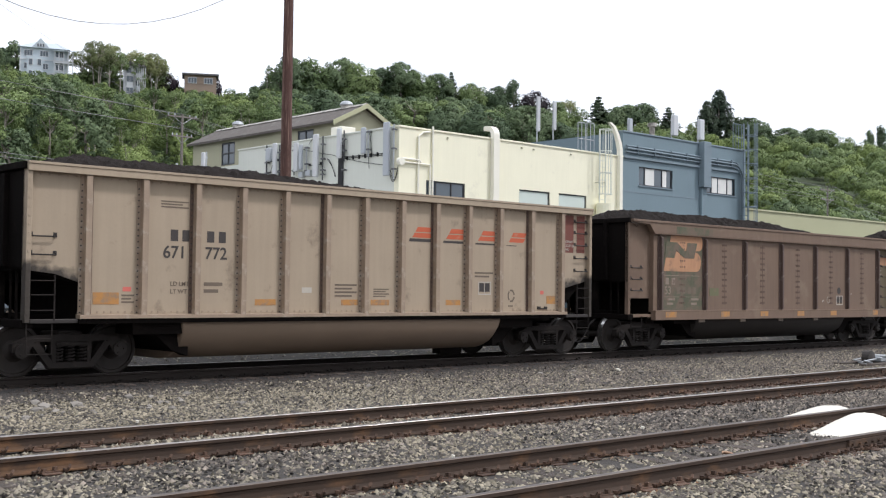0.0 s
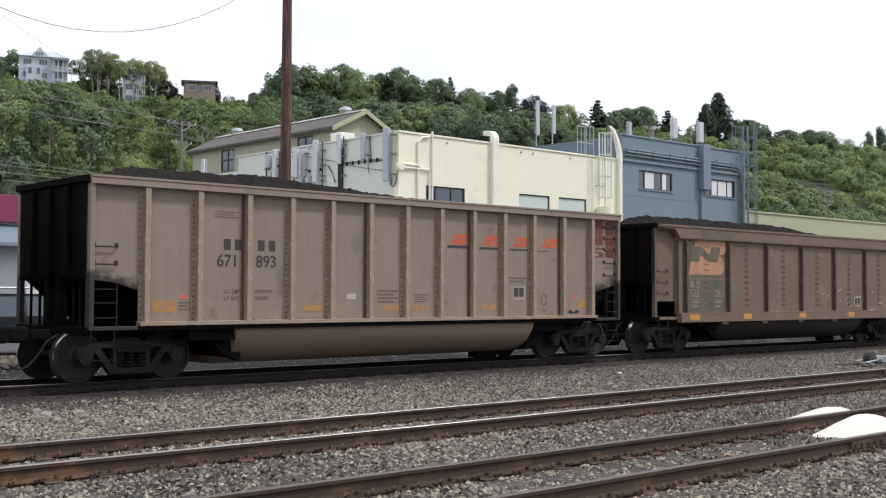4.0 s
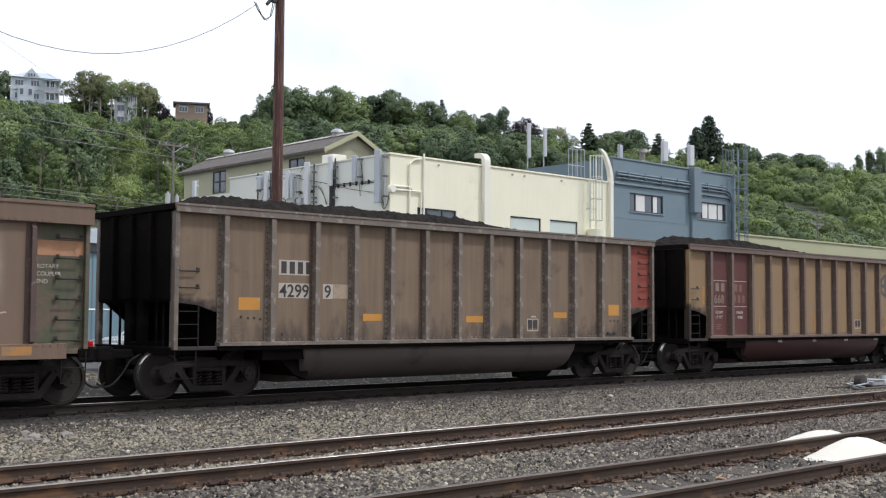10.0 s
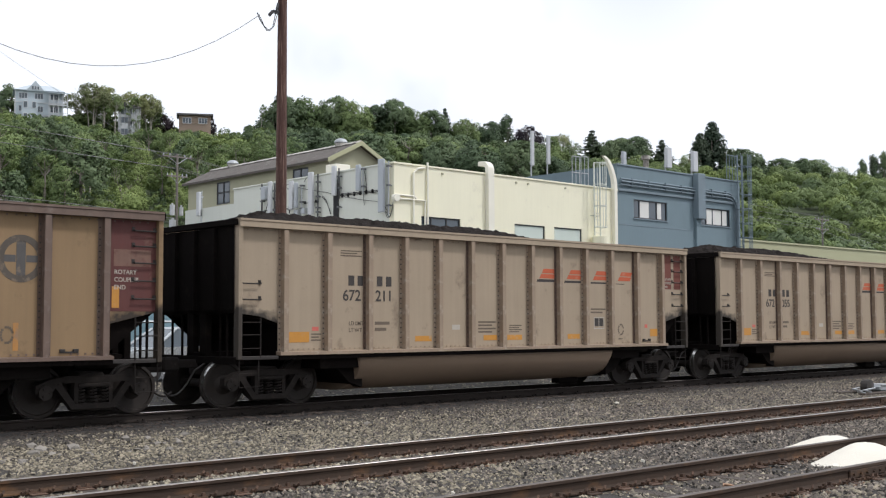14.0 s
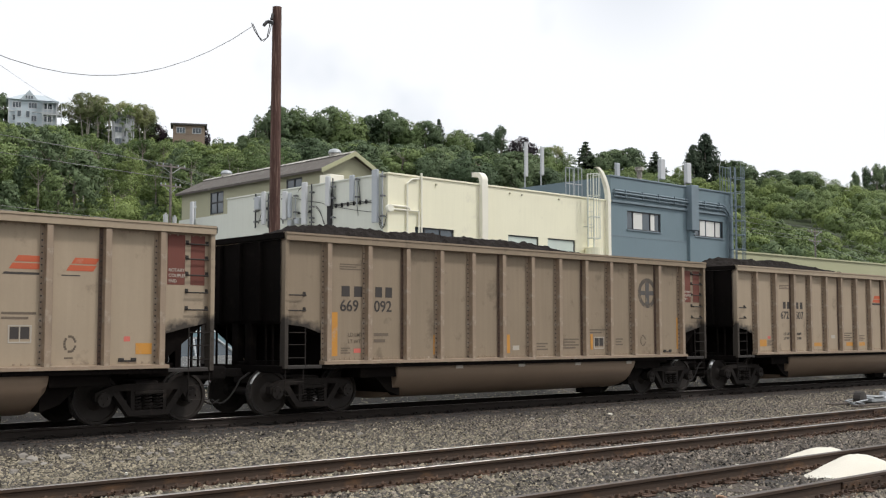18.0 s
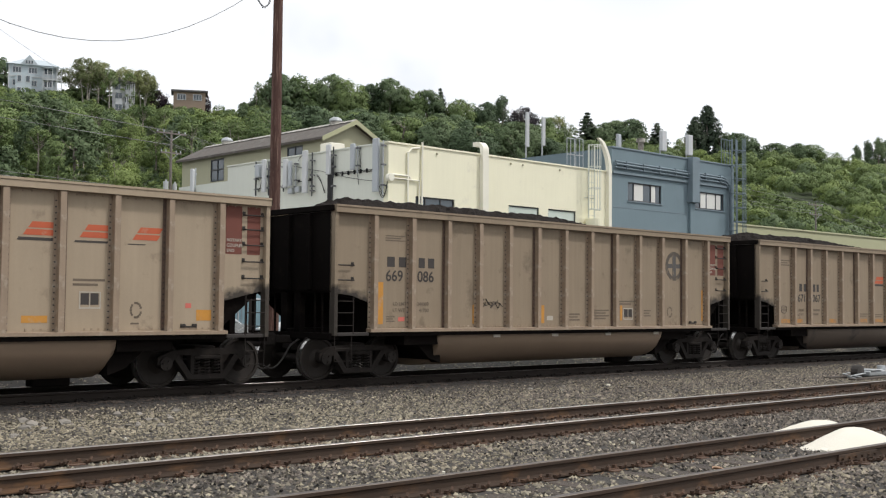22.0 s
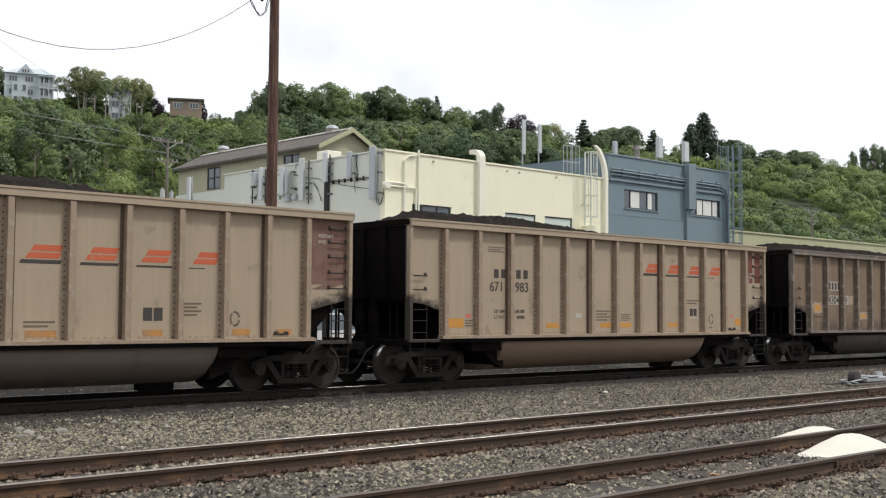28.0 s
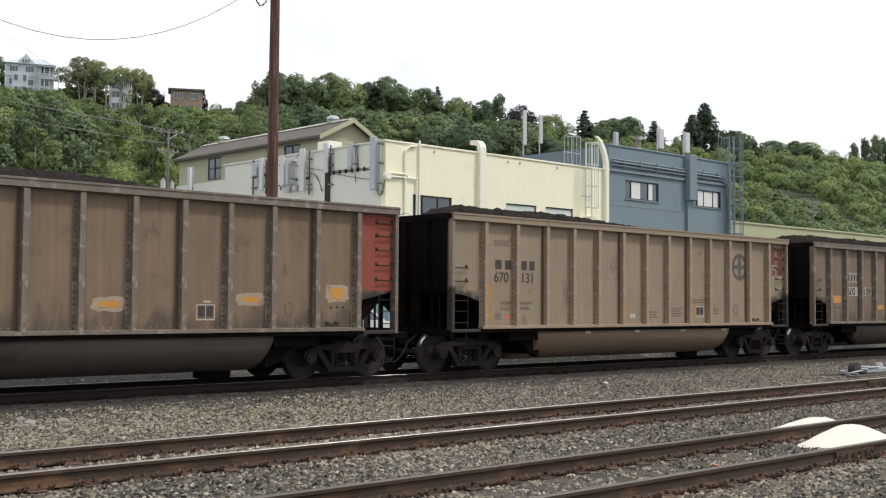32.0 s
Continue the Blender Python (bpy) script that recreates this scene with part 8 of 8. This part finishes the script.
def tree_meshes(kind, height, width, leaves, size, seed, leaf):
    g = np.random.default_rng(seed)
    bm = BM()
    stems = {"alder": 2, "grove": 4}.get(kind, 1)
    for k in range(stems):
        a_ = g.uniform(0, 6.283)
        lean = 0.0 if stems == 1 else width * g.uniform(0.06, 0.2)
        foot = (0.3 * lean * math.cos(a_), 0.3 * lean * math.sin(a_), -0.8)
        knee = (lean * math.cos(a_) + g.normal(0, 0.12), lean * math.sin(a_) + g.normal(0, 0.12), height * 0.42)
        tip = (2.0 * lean * math.cos(a_) + g.normal(0, 0.25), 2.0 * lean * math.sin(a_) + g.normal(0, 0.25), height * (0.93 if kind in ("fir", "cypress", "poplar") else 0.84))
        thick = 0.0165 * height if stems == 1 else 0.0115 * height
        rod(bm, foot, knee, thick * 1.3, 7, thick)
        rod(bm, knee, tip, thick, 6, 0.03)
        if kind in ("fir", "cypress"):
            continue
        for b_ in range(5 if stems > 1 else 9):
            t_ = g.uniform(0.05, 0.75)
            p0 = tuple(p + (q - p) * t_ for p, q in zip(knee, tip))
            c_ = g.uniform(0, 6.283)
            r = width * g.uniform(0.16, 0.36)
            p1 = (p0[0] + 0.5 * r * math.cos(c_), p0[1] + 0.5 * r * math.sin(c_), p0[2] + 0.06 * height)
            p2 = (p0[0] + r * math.cos(c_), p0[1] + r * math.sin(c_), p0[2] + 0.17 * height)
            rod(bm, p0, p1, thick * 0.5, 5, thick * 0.34)
            rod(bm, p1, p2, thick * 0.34, 4, 0.02)
    trunk = mesh_of("trunk", bm, "bark_pale" if kind in ("alder", "grove") else "bark")
    return trunk, leafy("crown", *leaf_soup(*crown_points(kind, height, width, leaves, g), size, seed), leaf)


# name: crown, height, width, leaf clusters, their size, leaves, words
SORTS = {
    "round": ("round", 10, 8.5, 4600, 0.19, "leaf", "round leafy green tree on the hillside"),
    "round_b": ("round", 10, 8.0, 4600, 0.18, "leaf_bright", "round yellow-green leafy tree on the hillside"),
    "broad": ("broad", 12, 12, 9600, 0.27, "leaf_dark", "broad dark green tree on the wooded hill"),
    "broad_b": ("broad", 12, 11, 9000, 0.26, "leaf", "broad leafy green tree on the wooded hill"),
    "tall": ("tall", 13, 6.5, 4200, 0.18, "leaf", "tall leafy green tree on the slope"),
    "tall_b": ("tall", 12, 5.5, 3800, 0.17, "leaf_bright", "tall yellow-green leafy tree on the slope"),
    "dark_b": ("tall", 13, 8.0, 4800, 0.28, "leaf_dark", "tall dark green tree on the wooded hill"),
    "alder": ("alder", 11, 5.5, 2300, 0.16, "leaf_bright", "slender tree with pale trunks and thin crown"),
    "alder_b": ("alder", 12, 6.0, 2300, 0.17, "leaf", "slender pale-trunked tree with sparse green crown"),
    "grove": ("grove", 10, 8.0, 4600, 0.17, "leaf_grove", "bare-stemmed tree with high yellow-green canopy on the crest"),
    "grove_b": ("grove", 10, 8.5, 4200, 0.17, "leaf_grove", "bare-stemmed tree with high green canopy on the crest"),
    "fir": ("fir", 12, 7.0, 6200, 0.27, "needle", "dark pointed fir tree on the crest"),
    "cypress": ("cypress", 12, 7.5, 7000, 0.27, "needle", "broad dark cone-shaped conifer on the crest"),
    "poplar": ("poplar", 10, 4.0, 3000, 0.24, "leaf_dark", "slim upright dark green tree on the crest"),
    "plum": ("round", 8, 8, 3600, 0.22, "plum", "round dark purple-leaved tree on the crest"),
}
TREES = {nm: tree_meshes(kind, h_, w_, n_, sz, 20 + i, leaf) for i, (nm, (kind, h_, w_, n_, sz, leaf, words)) in enumerate(SORTS.items())}


def tree(nm, x, y, height, rnd, sink=0.0, wide=1.0):
    t = thing("tree", SORTS[nm][6], "tree", "trees on the hill", at=pose(x, y, hill(x, y) - sink, 0, 0, rnd.uniform(0, 360)))
    k = height / SORTS[nm][1]
    t.scale = (k * wide, k * wide, k)
    part("trunk", TREES[nm][0], "", t)
    part("crown", TREES[nm][1], "", t)
    return t


def spot(s, d):
    p = CREST + ALONG * s + OUT * d
    return p.x, p.y


def cover(x, y):
    """Highest top that leaves the crest's houses and clearing open to the valley."""
    p = Vector((x, y))
    k = CREST.dot(OUT) / p.dot(OUT)
    s = (p * k - CREST).dot(ALONG)
    top = 45.9 if s < 7 else 44.2 if s < 13 else 42.8 if s < 20 else 44.2 if s < 28 else 43.9 if s < 35 else 42.6 if s < 45 else 46.0 if s < 112 else 42.5
    return 1.6 + (top - 1.6) / k, s


def plant():
    rnd = random.Random(77)
    # trees on the crest: along, kind, top height, way down from the crest, width for height
    for s, nm, top, d, wide in (
            (-16, "dark_b", 52.4, 2, 1.1), (-9, "broad", 51.2, -3, 0.9), (-13, "round", 49.0, 8, 1.0), (-12.5, "dark_b", 51.6, 0, 1.0), (-9.0, "dark_b", 50.0, 3, 0.9), (-19, "broad", 51.0, 1, 1.0), (-7.0, "round", 46.6, 6, 1.0), (-5.6, "dark_b", 53.0, -4, 1.0), (-3.4, "dark_b", 51.6, -6, 0.9),
            (8.0, "grove_b", 50.6, 2, 0.9), (10.5, "grove", 52.2, 4, 0.9), (13.2, "grove", 52.3, 1, 0.85), (12, "grove_b", 51.6, -4, 0.9), (20.5, "grove", 50.8, -3, 0.9), (15, "alder", 51.0, -5, 0.9), (19.2, "grove_b", 51.3, 2, 0.95), (22.0, "grove", 50.6, 4, 0.75),
            (15.0, "alder_b", 49.6, 9, 0.8), (18.9, "alder", 49.8, 8, 0.8), (13.0, "alder_b", 49.4, 5, 0.9), (23.6, "alder", 48.6, 2, 0.9), (25.6, "plum", 47.3, 3, 0.62), (35.4, "plum", 47.0, 1, 0.42), (38.6, "round", 45.8, -1, 0.8), (41.2, "round", 44.9, -1, 0.7),
            (46.2, "alder_b", 50.2, 4, 0.55), (48.6, "dark_b", 50.0, 5, 0.8), (50.4, "fir", 54.0, 0, 0.7), (52, "broad", 51.4, 5, 0.9), (57, "broad_b", 52.4, 4, 0.9), (62, "broad", 52.2, 4, 0.85), (66, "broad_b", 51.3, 7, 0.9), (71, "broad", 50.6, 4, 0.85),
            (76, "broad", 52.0, 5, 0.85), (80.5, "broad_b", 51.0, 5, 0.9), (85, "broad", 50.2, 4, 0.9), (88.5, "fir", 50.8, 3, 1.0), (93, "broad_b", 49.4, 5, 0.9), (99, "broad", 48.4, 4, 0.9), (104.5, "poplar", 50.4, 2, 1.1), (109, "plum", 48.4, 3, 0.9),
            (114, "broad_b", 47.0, 4, 0.9), (118, "grove_b", 47.4, 3, 0.7), (121, "round", 46.6, 3, 0.9), (126.5, "fir", 48.6, 2, 1.7), (129.5, "broad", 46.2, 4, 0.8), (134, "broad", 47.4, 1, 1.2), (137.4, "broad", 47.9, 2, 1.2), (141, "round", 45.6, 3, 0.8),
            (145.5, "fir", 47.2, 2, 1.7), (152, "round", 44.6, 4, 0.9), (156.4, "cypress", 49.4, 2, 1.0), (160.6, "cypress", 52.6, 1, 1.08), (163.5, "dark_b", 46.4, 3, 0.9), (168.5, "broad", 46.2, 3, 1.25), (172, "dark_b", 45.4, 2, 1.1), (180, "broad", 44.2, 2, 1.45),
            (187, "broad", 44.6, 3, 1.2), (190.5, "broad_b", 44.9, 2, 1.2), (195.5, "round", 43.4, 3, 1.3), (201, "round", 42.4, 4, 1.4), (206.0, "poplar", 45.2, 1, 0.9), (209.5, "poplar", 46.6, 1, 1.0), (212.4, "poplar", 47.4, 2, 1.0), (215.5, "poplar", 47.0, 1, 1.0),
            (218, "dark_b", 46.0, 1, 0.9), (222, "broad", 45, 2, 1.0), (230, "broad", 44, 2, 1.0)):
        x, y = spot(s, d)
        tree(nm, x, y, max(3.0, top + (0.8 if 47 < s < 112 else 0) - hill(x, y)), rnd, 0.2, wide)
    # more of the wood behind the crest, a little lower
    for k in range(17):
        s = 46 + 4.1 * k + rnd.uniform(-1, 1)
        x, y = spot(s, -5 + rnd.uniform(-2, 2))
        tree(rnd.choice(("broad", "broad_b", "broad")), x, y, skyline(s) - 1.0 - hill(x, y), rnd, 0.2, 0.9)
    # the slope, row by row
    d = 7.0
    while d < 84:
        s = -34 + rnd.uniform(0, 5)
        while s < 112:
            x, y = spot(s + rnd.uniform(-1.8, 1.8), d + rnd.uniform(-2.2, 2.2))
            left = s < 45
            s += rnd.uniform(5.2, 7.6) if left else rnd.uniform(6.5, 9.0)
            z = hill(x, y)
            limit, across = cover(x, y)
            # roofs hide the foot of the wood
            if not 18 < math.degrees(math.atan2(x, y)) < 62 or z < 2.5 or (across > 50 and d > 52) or (30 < across < 46 and d < 34):
                continue
            if left:
                foot = d > 44 and 12 < across < 30
                nm = rnd.choice(("round_b", "tall_b", "alder", "tall_b") if foot else ("round", "tall", "tall", "alder_b", "alder_b", "alder", "tall", "dark_b", "dark_b", "dark_b", "round"))
                hh = rnd.uniform(6, 9) if foot else rnd.uniform(8, 13.5)
            else:
                nm = rnd.choice(("broad", "broad", "broad_b", "broad", "dark_b", "broad_b"))
                hh = rnd.uniform(8, 12)
            hh = min(hh, limit - z + 0.8 + rnd.uniform(-1.2, 0.4))
            if hh > 2.6:
                tree(nm, x, y, hh, rnd, 0.8, rnd.uniform(0.9, 1.15) * (1.0 if hh > 6 else 1.4))
        d += 6.4 if d < 50 else 8.0


plant()


def bushes(name, label, category, spots, size, seed, *leaves):
    """Low rounded bushes grown together, some of each leaf."""
    g = np.random.default_rng(seed)
    pts, outs, kinds = [], [], []
    for x, y, z, w, hgt, lobes, m, sort in spots:
        a_, rr = g.uniform(0, 6.283, lobes), g.uniform(0, 1, lobes) ** 0.5
        o = np.stack([rr * np.cos(a_), rr * np.sin(a_), np.zeros(lobes)], 1)
        lift = hgt * (1 - 0.75 * rr * rr) * g.uniform(0.55, 0.95, lobes)
        c = np.array([x, y, z]) + o * w * 0.5 + np.stack([0 * lift, 0 * lift, lift], 1)
        body = o * 0.5 + np.array([0, 0, 0.2]) * (1 - rr)[:, None]
        r = w * g.uniform(0.14, 0.24, lobes)
        if lobes > 24:
            # a small tree: lobes all round a crown that stands clear of the ground
            lift = g.uniform(-0.55, 1.0, lobes)
            o = np.stack([np.cos(a_) * np.sqrt(1 - lift ** 2), np.sin(a_) * np.sqrt(1 - lift ** 2), lift], 1)
            c = np.array([x, y, z + hgt * 0.55]) + o * np.array([w * 0.36, w * 0.36, hgt * 0.34]) * g.uniform(0.85, 1.1, (lobes, 1))
            body, r = o * 1.15, w * g.uniform(0.11, 0.19, lobes)
        q = g.normal(size=(lobes, 2 * m, 3))
        q[:, :, 2] = np.abs(q[:, :, 2]) - 0.35
        q = unit(q.reshape(-1, 3)).reshape(lobes, 2 * m, 3)
        p = c[:, None] + q * (r[:, None] * g.uniform(0.8, 1.1, (lobes, 2 * m)))[:, :, None] * np.array([1, 1, 0.85])
        # only the leaves on the outside: those inside a neighbouring lobe are left out
        gap = np.linalg.norm((p[:, :, None] - c[None, None]) / np.array([1, 1, 0.85]), axis=3) / r[None, None]
        keep = gap.min(axis=2) > 0.74
        sorts = np.where(g.uniform(size=lobes) < 0.85, sort, g.integers(0, 3, lobes))
        n = q * 0.9 + body[:, None]
        pts.append(p[keep])
        outs.append(n[keep])
        kinds.append(np.repeat(sorts[:, None], 2 * m, axis=1)[keep])
    v, f, soft = leaf_soup(np.concatenate(pts), np.concatenate(outs), size, seed + 1)
    me = soup(name, v, f, *leaves)
    me.polygons.foreach_set("material_index", np.concatenate(kinds).astype(np.int32))
    me.polygons.foreach_set("use_smooth", np.ones(len(f), dtype=bool))
    me.normals_split_custom_set_from_vertices(soft.astype(np.float32))
    return tagged(new(name, me), label, category, kind="stuff")


def slope_cover():
    g = np.random.default_rng(31)
    low, far = [], []
    for a_, b_ in zip(g.uniform(-34, 112, 2300), g.uniform(-4, 84, 2300)):
        x, y = spot(a_, b_)
        z = hill(x, y)
        limit, across = cover(x, y)
        if z < 1.5 or (across > 46 and b_ > 50):
            continue
        open_slope = 24 < across < 46 and b_ < 42
        w = g.uniform(1.6, 3.4)
        hgt = min(g.uniform(0.8, 2.0) if open_slope else g.uniform(1.0, 2.8), max(0.4, limit - z + 0.6))
        low.append((x, y, z - 0.2, w, hgt, 4, 30, (1 if g.uniform() < 0.75 else 0) if open_slope else int(g.choice((0, 0, 1, 2) if across < 46 else (0, 1, 2)))))
    # thick growth below the houses
    for k in range(420):
        x, y = spot(g.uniform(-30, 46), g.uniform(1.5, 22))
        z = hill(x, y)
        limit, across = cover(x, y)
        hgt = limit - z + g.uniform(-1.3, 0.3)
        if hgt > 0.6:
            low.append((x, y, z - 0.3, g.uniform(2.4, 4.2), min(hgt, 6.0) * 1.05, 12, 46, 1 if 33 < across < 45 and g.uniform() < 0.8 else int(g.choice((0, 0, 1, 2, 2)))))
    # scrub behind the houses and under the grove
    for k in range(230):
        s = g.uniform(-30, 46)
        x, y = spot(s, g.uniform(-9, 3))
        top = 46.4 if s < 6 else 49.4 if 8 < s < 15 or 18.5 < s < 25 else 46.6 if s < 25 else 45.0 if s < 34 else 44.6
        low.append((x, y, hill(x, y) - 0.3, g.uniform(2.4, 4.0), max(1.0, top - hill(x, y) + g.uniform(-1.8, 0.3)), 12, 44, int(g.choice((0, 0, 1, 2)))))
    # a hedge of bushes along the whole crest
    for s in np.arange(44, 245, 2.3):
        x, y = spot(s + g.uniform(-1, 1), g.uniform(-3, 2))
        far.append((x, y, hill(x, y) - 0.3, g.uniform(3.4, 5.6), g.uniform(2.4, 5.0), 13, 56, int(g.choice((0, 2, 2)))))
    # fuller growth between the crest trees
    for s in np.arange(112, 240, 2.4):
        x, y = spot(s + g.uniform(-1, 1), g.uniform(-2, 3))
        far.append((x, y, hill(x, y) - 0.3, g.uniform(3.6, 5.4), max(2.0, skyline(s) - g.uniform(2.6, 4.6) - hill(x, y)), 22, 50, int(g.choice((0, 2, 2)))))
    d = 6.0
    while d < 117.0:
        s = 104 + g.uniform(0, 4)
        while s < 250:
            x, y = spot(s + g.uniform(-1.5, 1.5), d + g.uniform(-1.5, 1.5))
            big = g.uniform() < 0.62
            s += g.uniform(4.6, 7.4)
            z = hill(x, y)
            if z < 2 or not 30 < math.degrees(math.atan2(x, y)) < 67:
                continue
            w = g.uniform(4.2, 6.4) if big else g.uniform(2.8, 4.6)
            hgt = (g.uniform(4.2, 7.2) if big else g.uniform(1.8, 3.4)) * min(1.0, 0.45 + d / 34)
            far.append((x, y, z - 0.4, w, hgt, 30 if big else 14, 52, int(g.choice((0, 0, 1, 1, 1, 2, 3, 3)))))
        d += 5.8
    bushes("undergrowth", "green brambles and shrubs covering the slope", "shrubs", low, 0.20, 32, "leaf", "leaf_bright", "leaf_dark")
    bushes("far_thicket", "dense rounded green thicket covering the far slope", "thicket", far, 0.20, 54, "leaf", "leaf_olive", "leaf_dark", "leaf_bright")


slope_cover()


def hill_house(x, y, z0, wide, deep, wall_h, roof_h, turn, wall, roof, storeys, cols, label, flat=False):
    t = thing("house", label, "house", "houses on the hill", at=pose(x, y, z0, 0, 0, turn))
    bm = BM()
    box(bm, -wide / 2, wide / 2, -deep / 2, deep / 2, -3, wall_h)
    part("wall", bm, wall, t)
    bm = BM()
    if flat:
        box(bm, -wide / 2 - 0.5, wide / 2 + 0.5, -deep / 2 - 0.6, deep / 2 + 0.5, wall_h, wall_h + 0.35)
    else:
        e = 0.5
        b0 = [bm.verts.new(p) for p in ((-wide / 2 - e, -deep / 2 - e, wall_h), (wide / 2 + e, -deep / 2 - e, wall_h), (wide / 2 + e, deep / 2 + e, wall_h), (-wide / 2 - e, deep / 2 + e, wall_h))]
        b1 = [bm.verts.new(p) for p in ((-wide / 5, 0, wall_h + roof_h * 0.9), (wide / 3.4, 0, wall_h + roof_h * 0.9))]
        bm.faces.new(b0[::-1])
        bm.faces.new((b0[0], b0[1], b1[1], b1[0]))
        bm.faces.new((b0[1], b0[2], b1[1]))
        bm.faces.new((b0[2], b0[3], b1[0], b1[1]))
        bm.faces.new((b0[3], b0[0], b1[0]))
        # a front gable
        prism(bm, [(-0.7 - wide * 0.2, wall_h - 0.1), (-0.7 + wide * 0.2, wall_h - 0.1), (-0.7, wall_h + roof_h * 0.98)], -deep / 2 - 0.5, 0)
    part("roof", bm, roof, t)
    if not flat and wide > 6:
        for k in (-1, 0, 1):
            bm = BM()
            box(bm, -0.7 + 0.52 * k - 0.22, -0.7 + 0.52 * k + 0.22, -deep / 2 - 0.56, -deep / 2 - 0.49, wall_h + 0.15, wall_h + 0.85)
            w = part("gable_window", bm, "panel_white", t)
            bm = BM()
            box(bm, -0.7 + 0.52 * k - 0.14, -0.7 + 0.52 * k + 0.14, -deep / 2 - 0.59, -deep / 2 - 0.56, wall_h + 0.22, wall_h + 0.78)
            part("pane", bm, "pane", w)
    for r in range(storeys):
        z = wall_h - 1.0 - 2.6 * r
        for c in range(cols):
            u = -wide / 2 + wide * (c + 0.5) / cols
            w = wide / cols * 0.28
            bm = BM()
            box(bm, u - w, u + w, -deep / 2 - 0.06, -deep / 2, z - 0.75, z + 0.55)
            f = part("window", bm, "panel_white", t)
            for k in (-1, 0, 1):
                bm = BM()
                box(bm, u + k * w * 0.62 - w * 0.26, u + k * w * 0.62 + w * 0.26, -deep / 2 - 0.09, -deep / 2 - 0.05, z - 0.62, z + 0.42)
                part("pane", bm, "pane", f)
        if not flat:
            bm = BM()
            box(bm, -wide / 2 - 0.1, wide / 2 + 0.1, -deep / 2 - 0.12, -deep / 2, z - 1.5, z - 1.3)
            part("trim_band", bm, "panel_white", t)
    if not flat:
        # corner porches, one over the other, with posts and white rails
        for z in (wall_h - 5.5, wall_h - 2.9):
            bm = BM()
            box(bm, wide * 0.20, wide * 0.62, -deep / 2 - 1.5, -deep / 2 + 1, z - 0.1, z + 0.1)
            p = part("porch_floor", bm, "panel_white", t)
            for rail in (0.35, 0.65, 0.95):
                bm = BM()
                box(bm, wide * 0.20, wide * 0.62, -deep / 2 - 1.5, -deep / 2 - 1.44, z + rail - 0.03, z + rail + 0.03)
                part("porch_rail", bm, "panel_white", p)
        for k in range(5):
            u = wide * (0.215 + 0.098 * k)
            bm = BM()
            box(bm, u - 0.08, u + 0.08, -deep / 2 - 1.5, -deep / 2 - 1.34, wall_h - 8, wall_h - 0.6)
            part("porch_post", bm, "panel_white", t)
        bm = BM()
        prism(bm, [(-deep / 2 - 1.8, wall_h - 0.62), (-deep / 2 + 0.3, wall_h - 0.2), (-deep / 2 + 0.3, wall_h - 0.05), (-deep / 2 - 1.8, wall_h - 0.47)], wide * 0.17, wide * 0.66, "x")
        part("porch_roof", bm, roof, t)
        # a bay with a gable of its own, and white corner boards
        bm = BM()
        box(bm, -wide * 0.36, -wide * 0.02, -deep / 2 - 0.7, -deep / 2 + 0.1, -3, wall_h - 1.9)
        y = part("bay", bm, wall, t)
        for r in range(max(1, storeys - 1)):
            for u in (-wide * 0.28, -wide * 0.10):
                bm = BM()
                z = wall_h - 2.9 - 2.4 * r
                box(bm, u - 0.42, u + 0.42, -deep / 2 - 0.76, -deep / 2 - 0.70, z - 0.8, z + 0.6)
                w = part("bay_window", bm, "panel_white", y)
                bm = BM()
                box(bm, u - 0.32, u + 0.32, -deep / 2 - 0.79, -deep / 2 - 0.75, z - 0.68, z + 0.48)
                part("bay_pane", bm, "pane", y)
        for u in (-wide / 2, wide / 2):
            bm = BM()
            box(bm, u - 0.12, u + 0.12, -deep / 2 - 0.08, -deep / 2 + 0.1, -3, wall_h)
            part("corner_board", bm, "panel_white", t)


hill_house(95.4, 226.2, 43.0, 9.0, 7, 6.1, 2.0, -22, "house_blue", "house_blue", 3, 3, "large pale blue clapboard house with white trim on the crest")
hill_house(111.2, 218.2, 40.6, 3.8, 5, 6.4, 1.0, -26, "house_white", "roof_dark", 3, 2, "tall white house half hidden by trees")
hill_house(124.4, 213.7, 41.8, 6.6, 4.5, 4.3, 0.3, -30, "house_brick", "roof_dark", 1, 2, "flat-roofed tan brick house on the crest", True)
hill_house(209.0, 171.0, 34.0, 7, 6, 3.2, 1.6, -50, "house_white", "roof_dark", 1, 2, "small pale house among the crest trees")
hill_house(274.0, 142.8, 34.2, 3.4, 3, 2.3, 0.3, -60, "house_white", "panel_white", 1, 1, "small white flat-roofed house above the thicket", True)


motions()
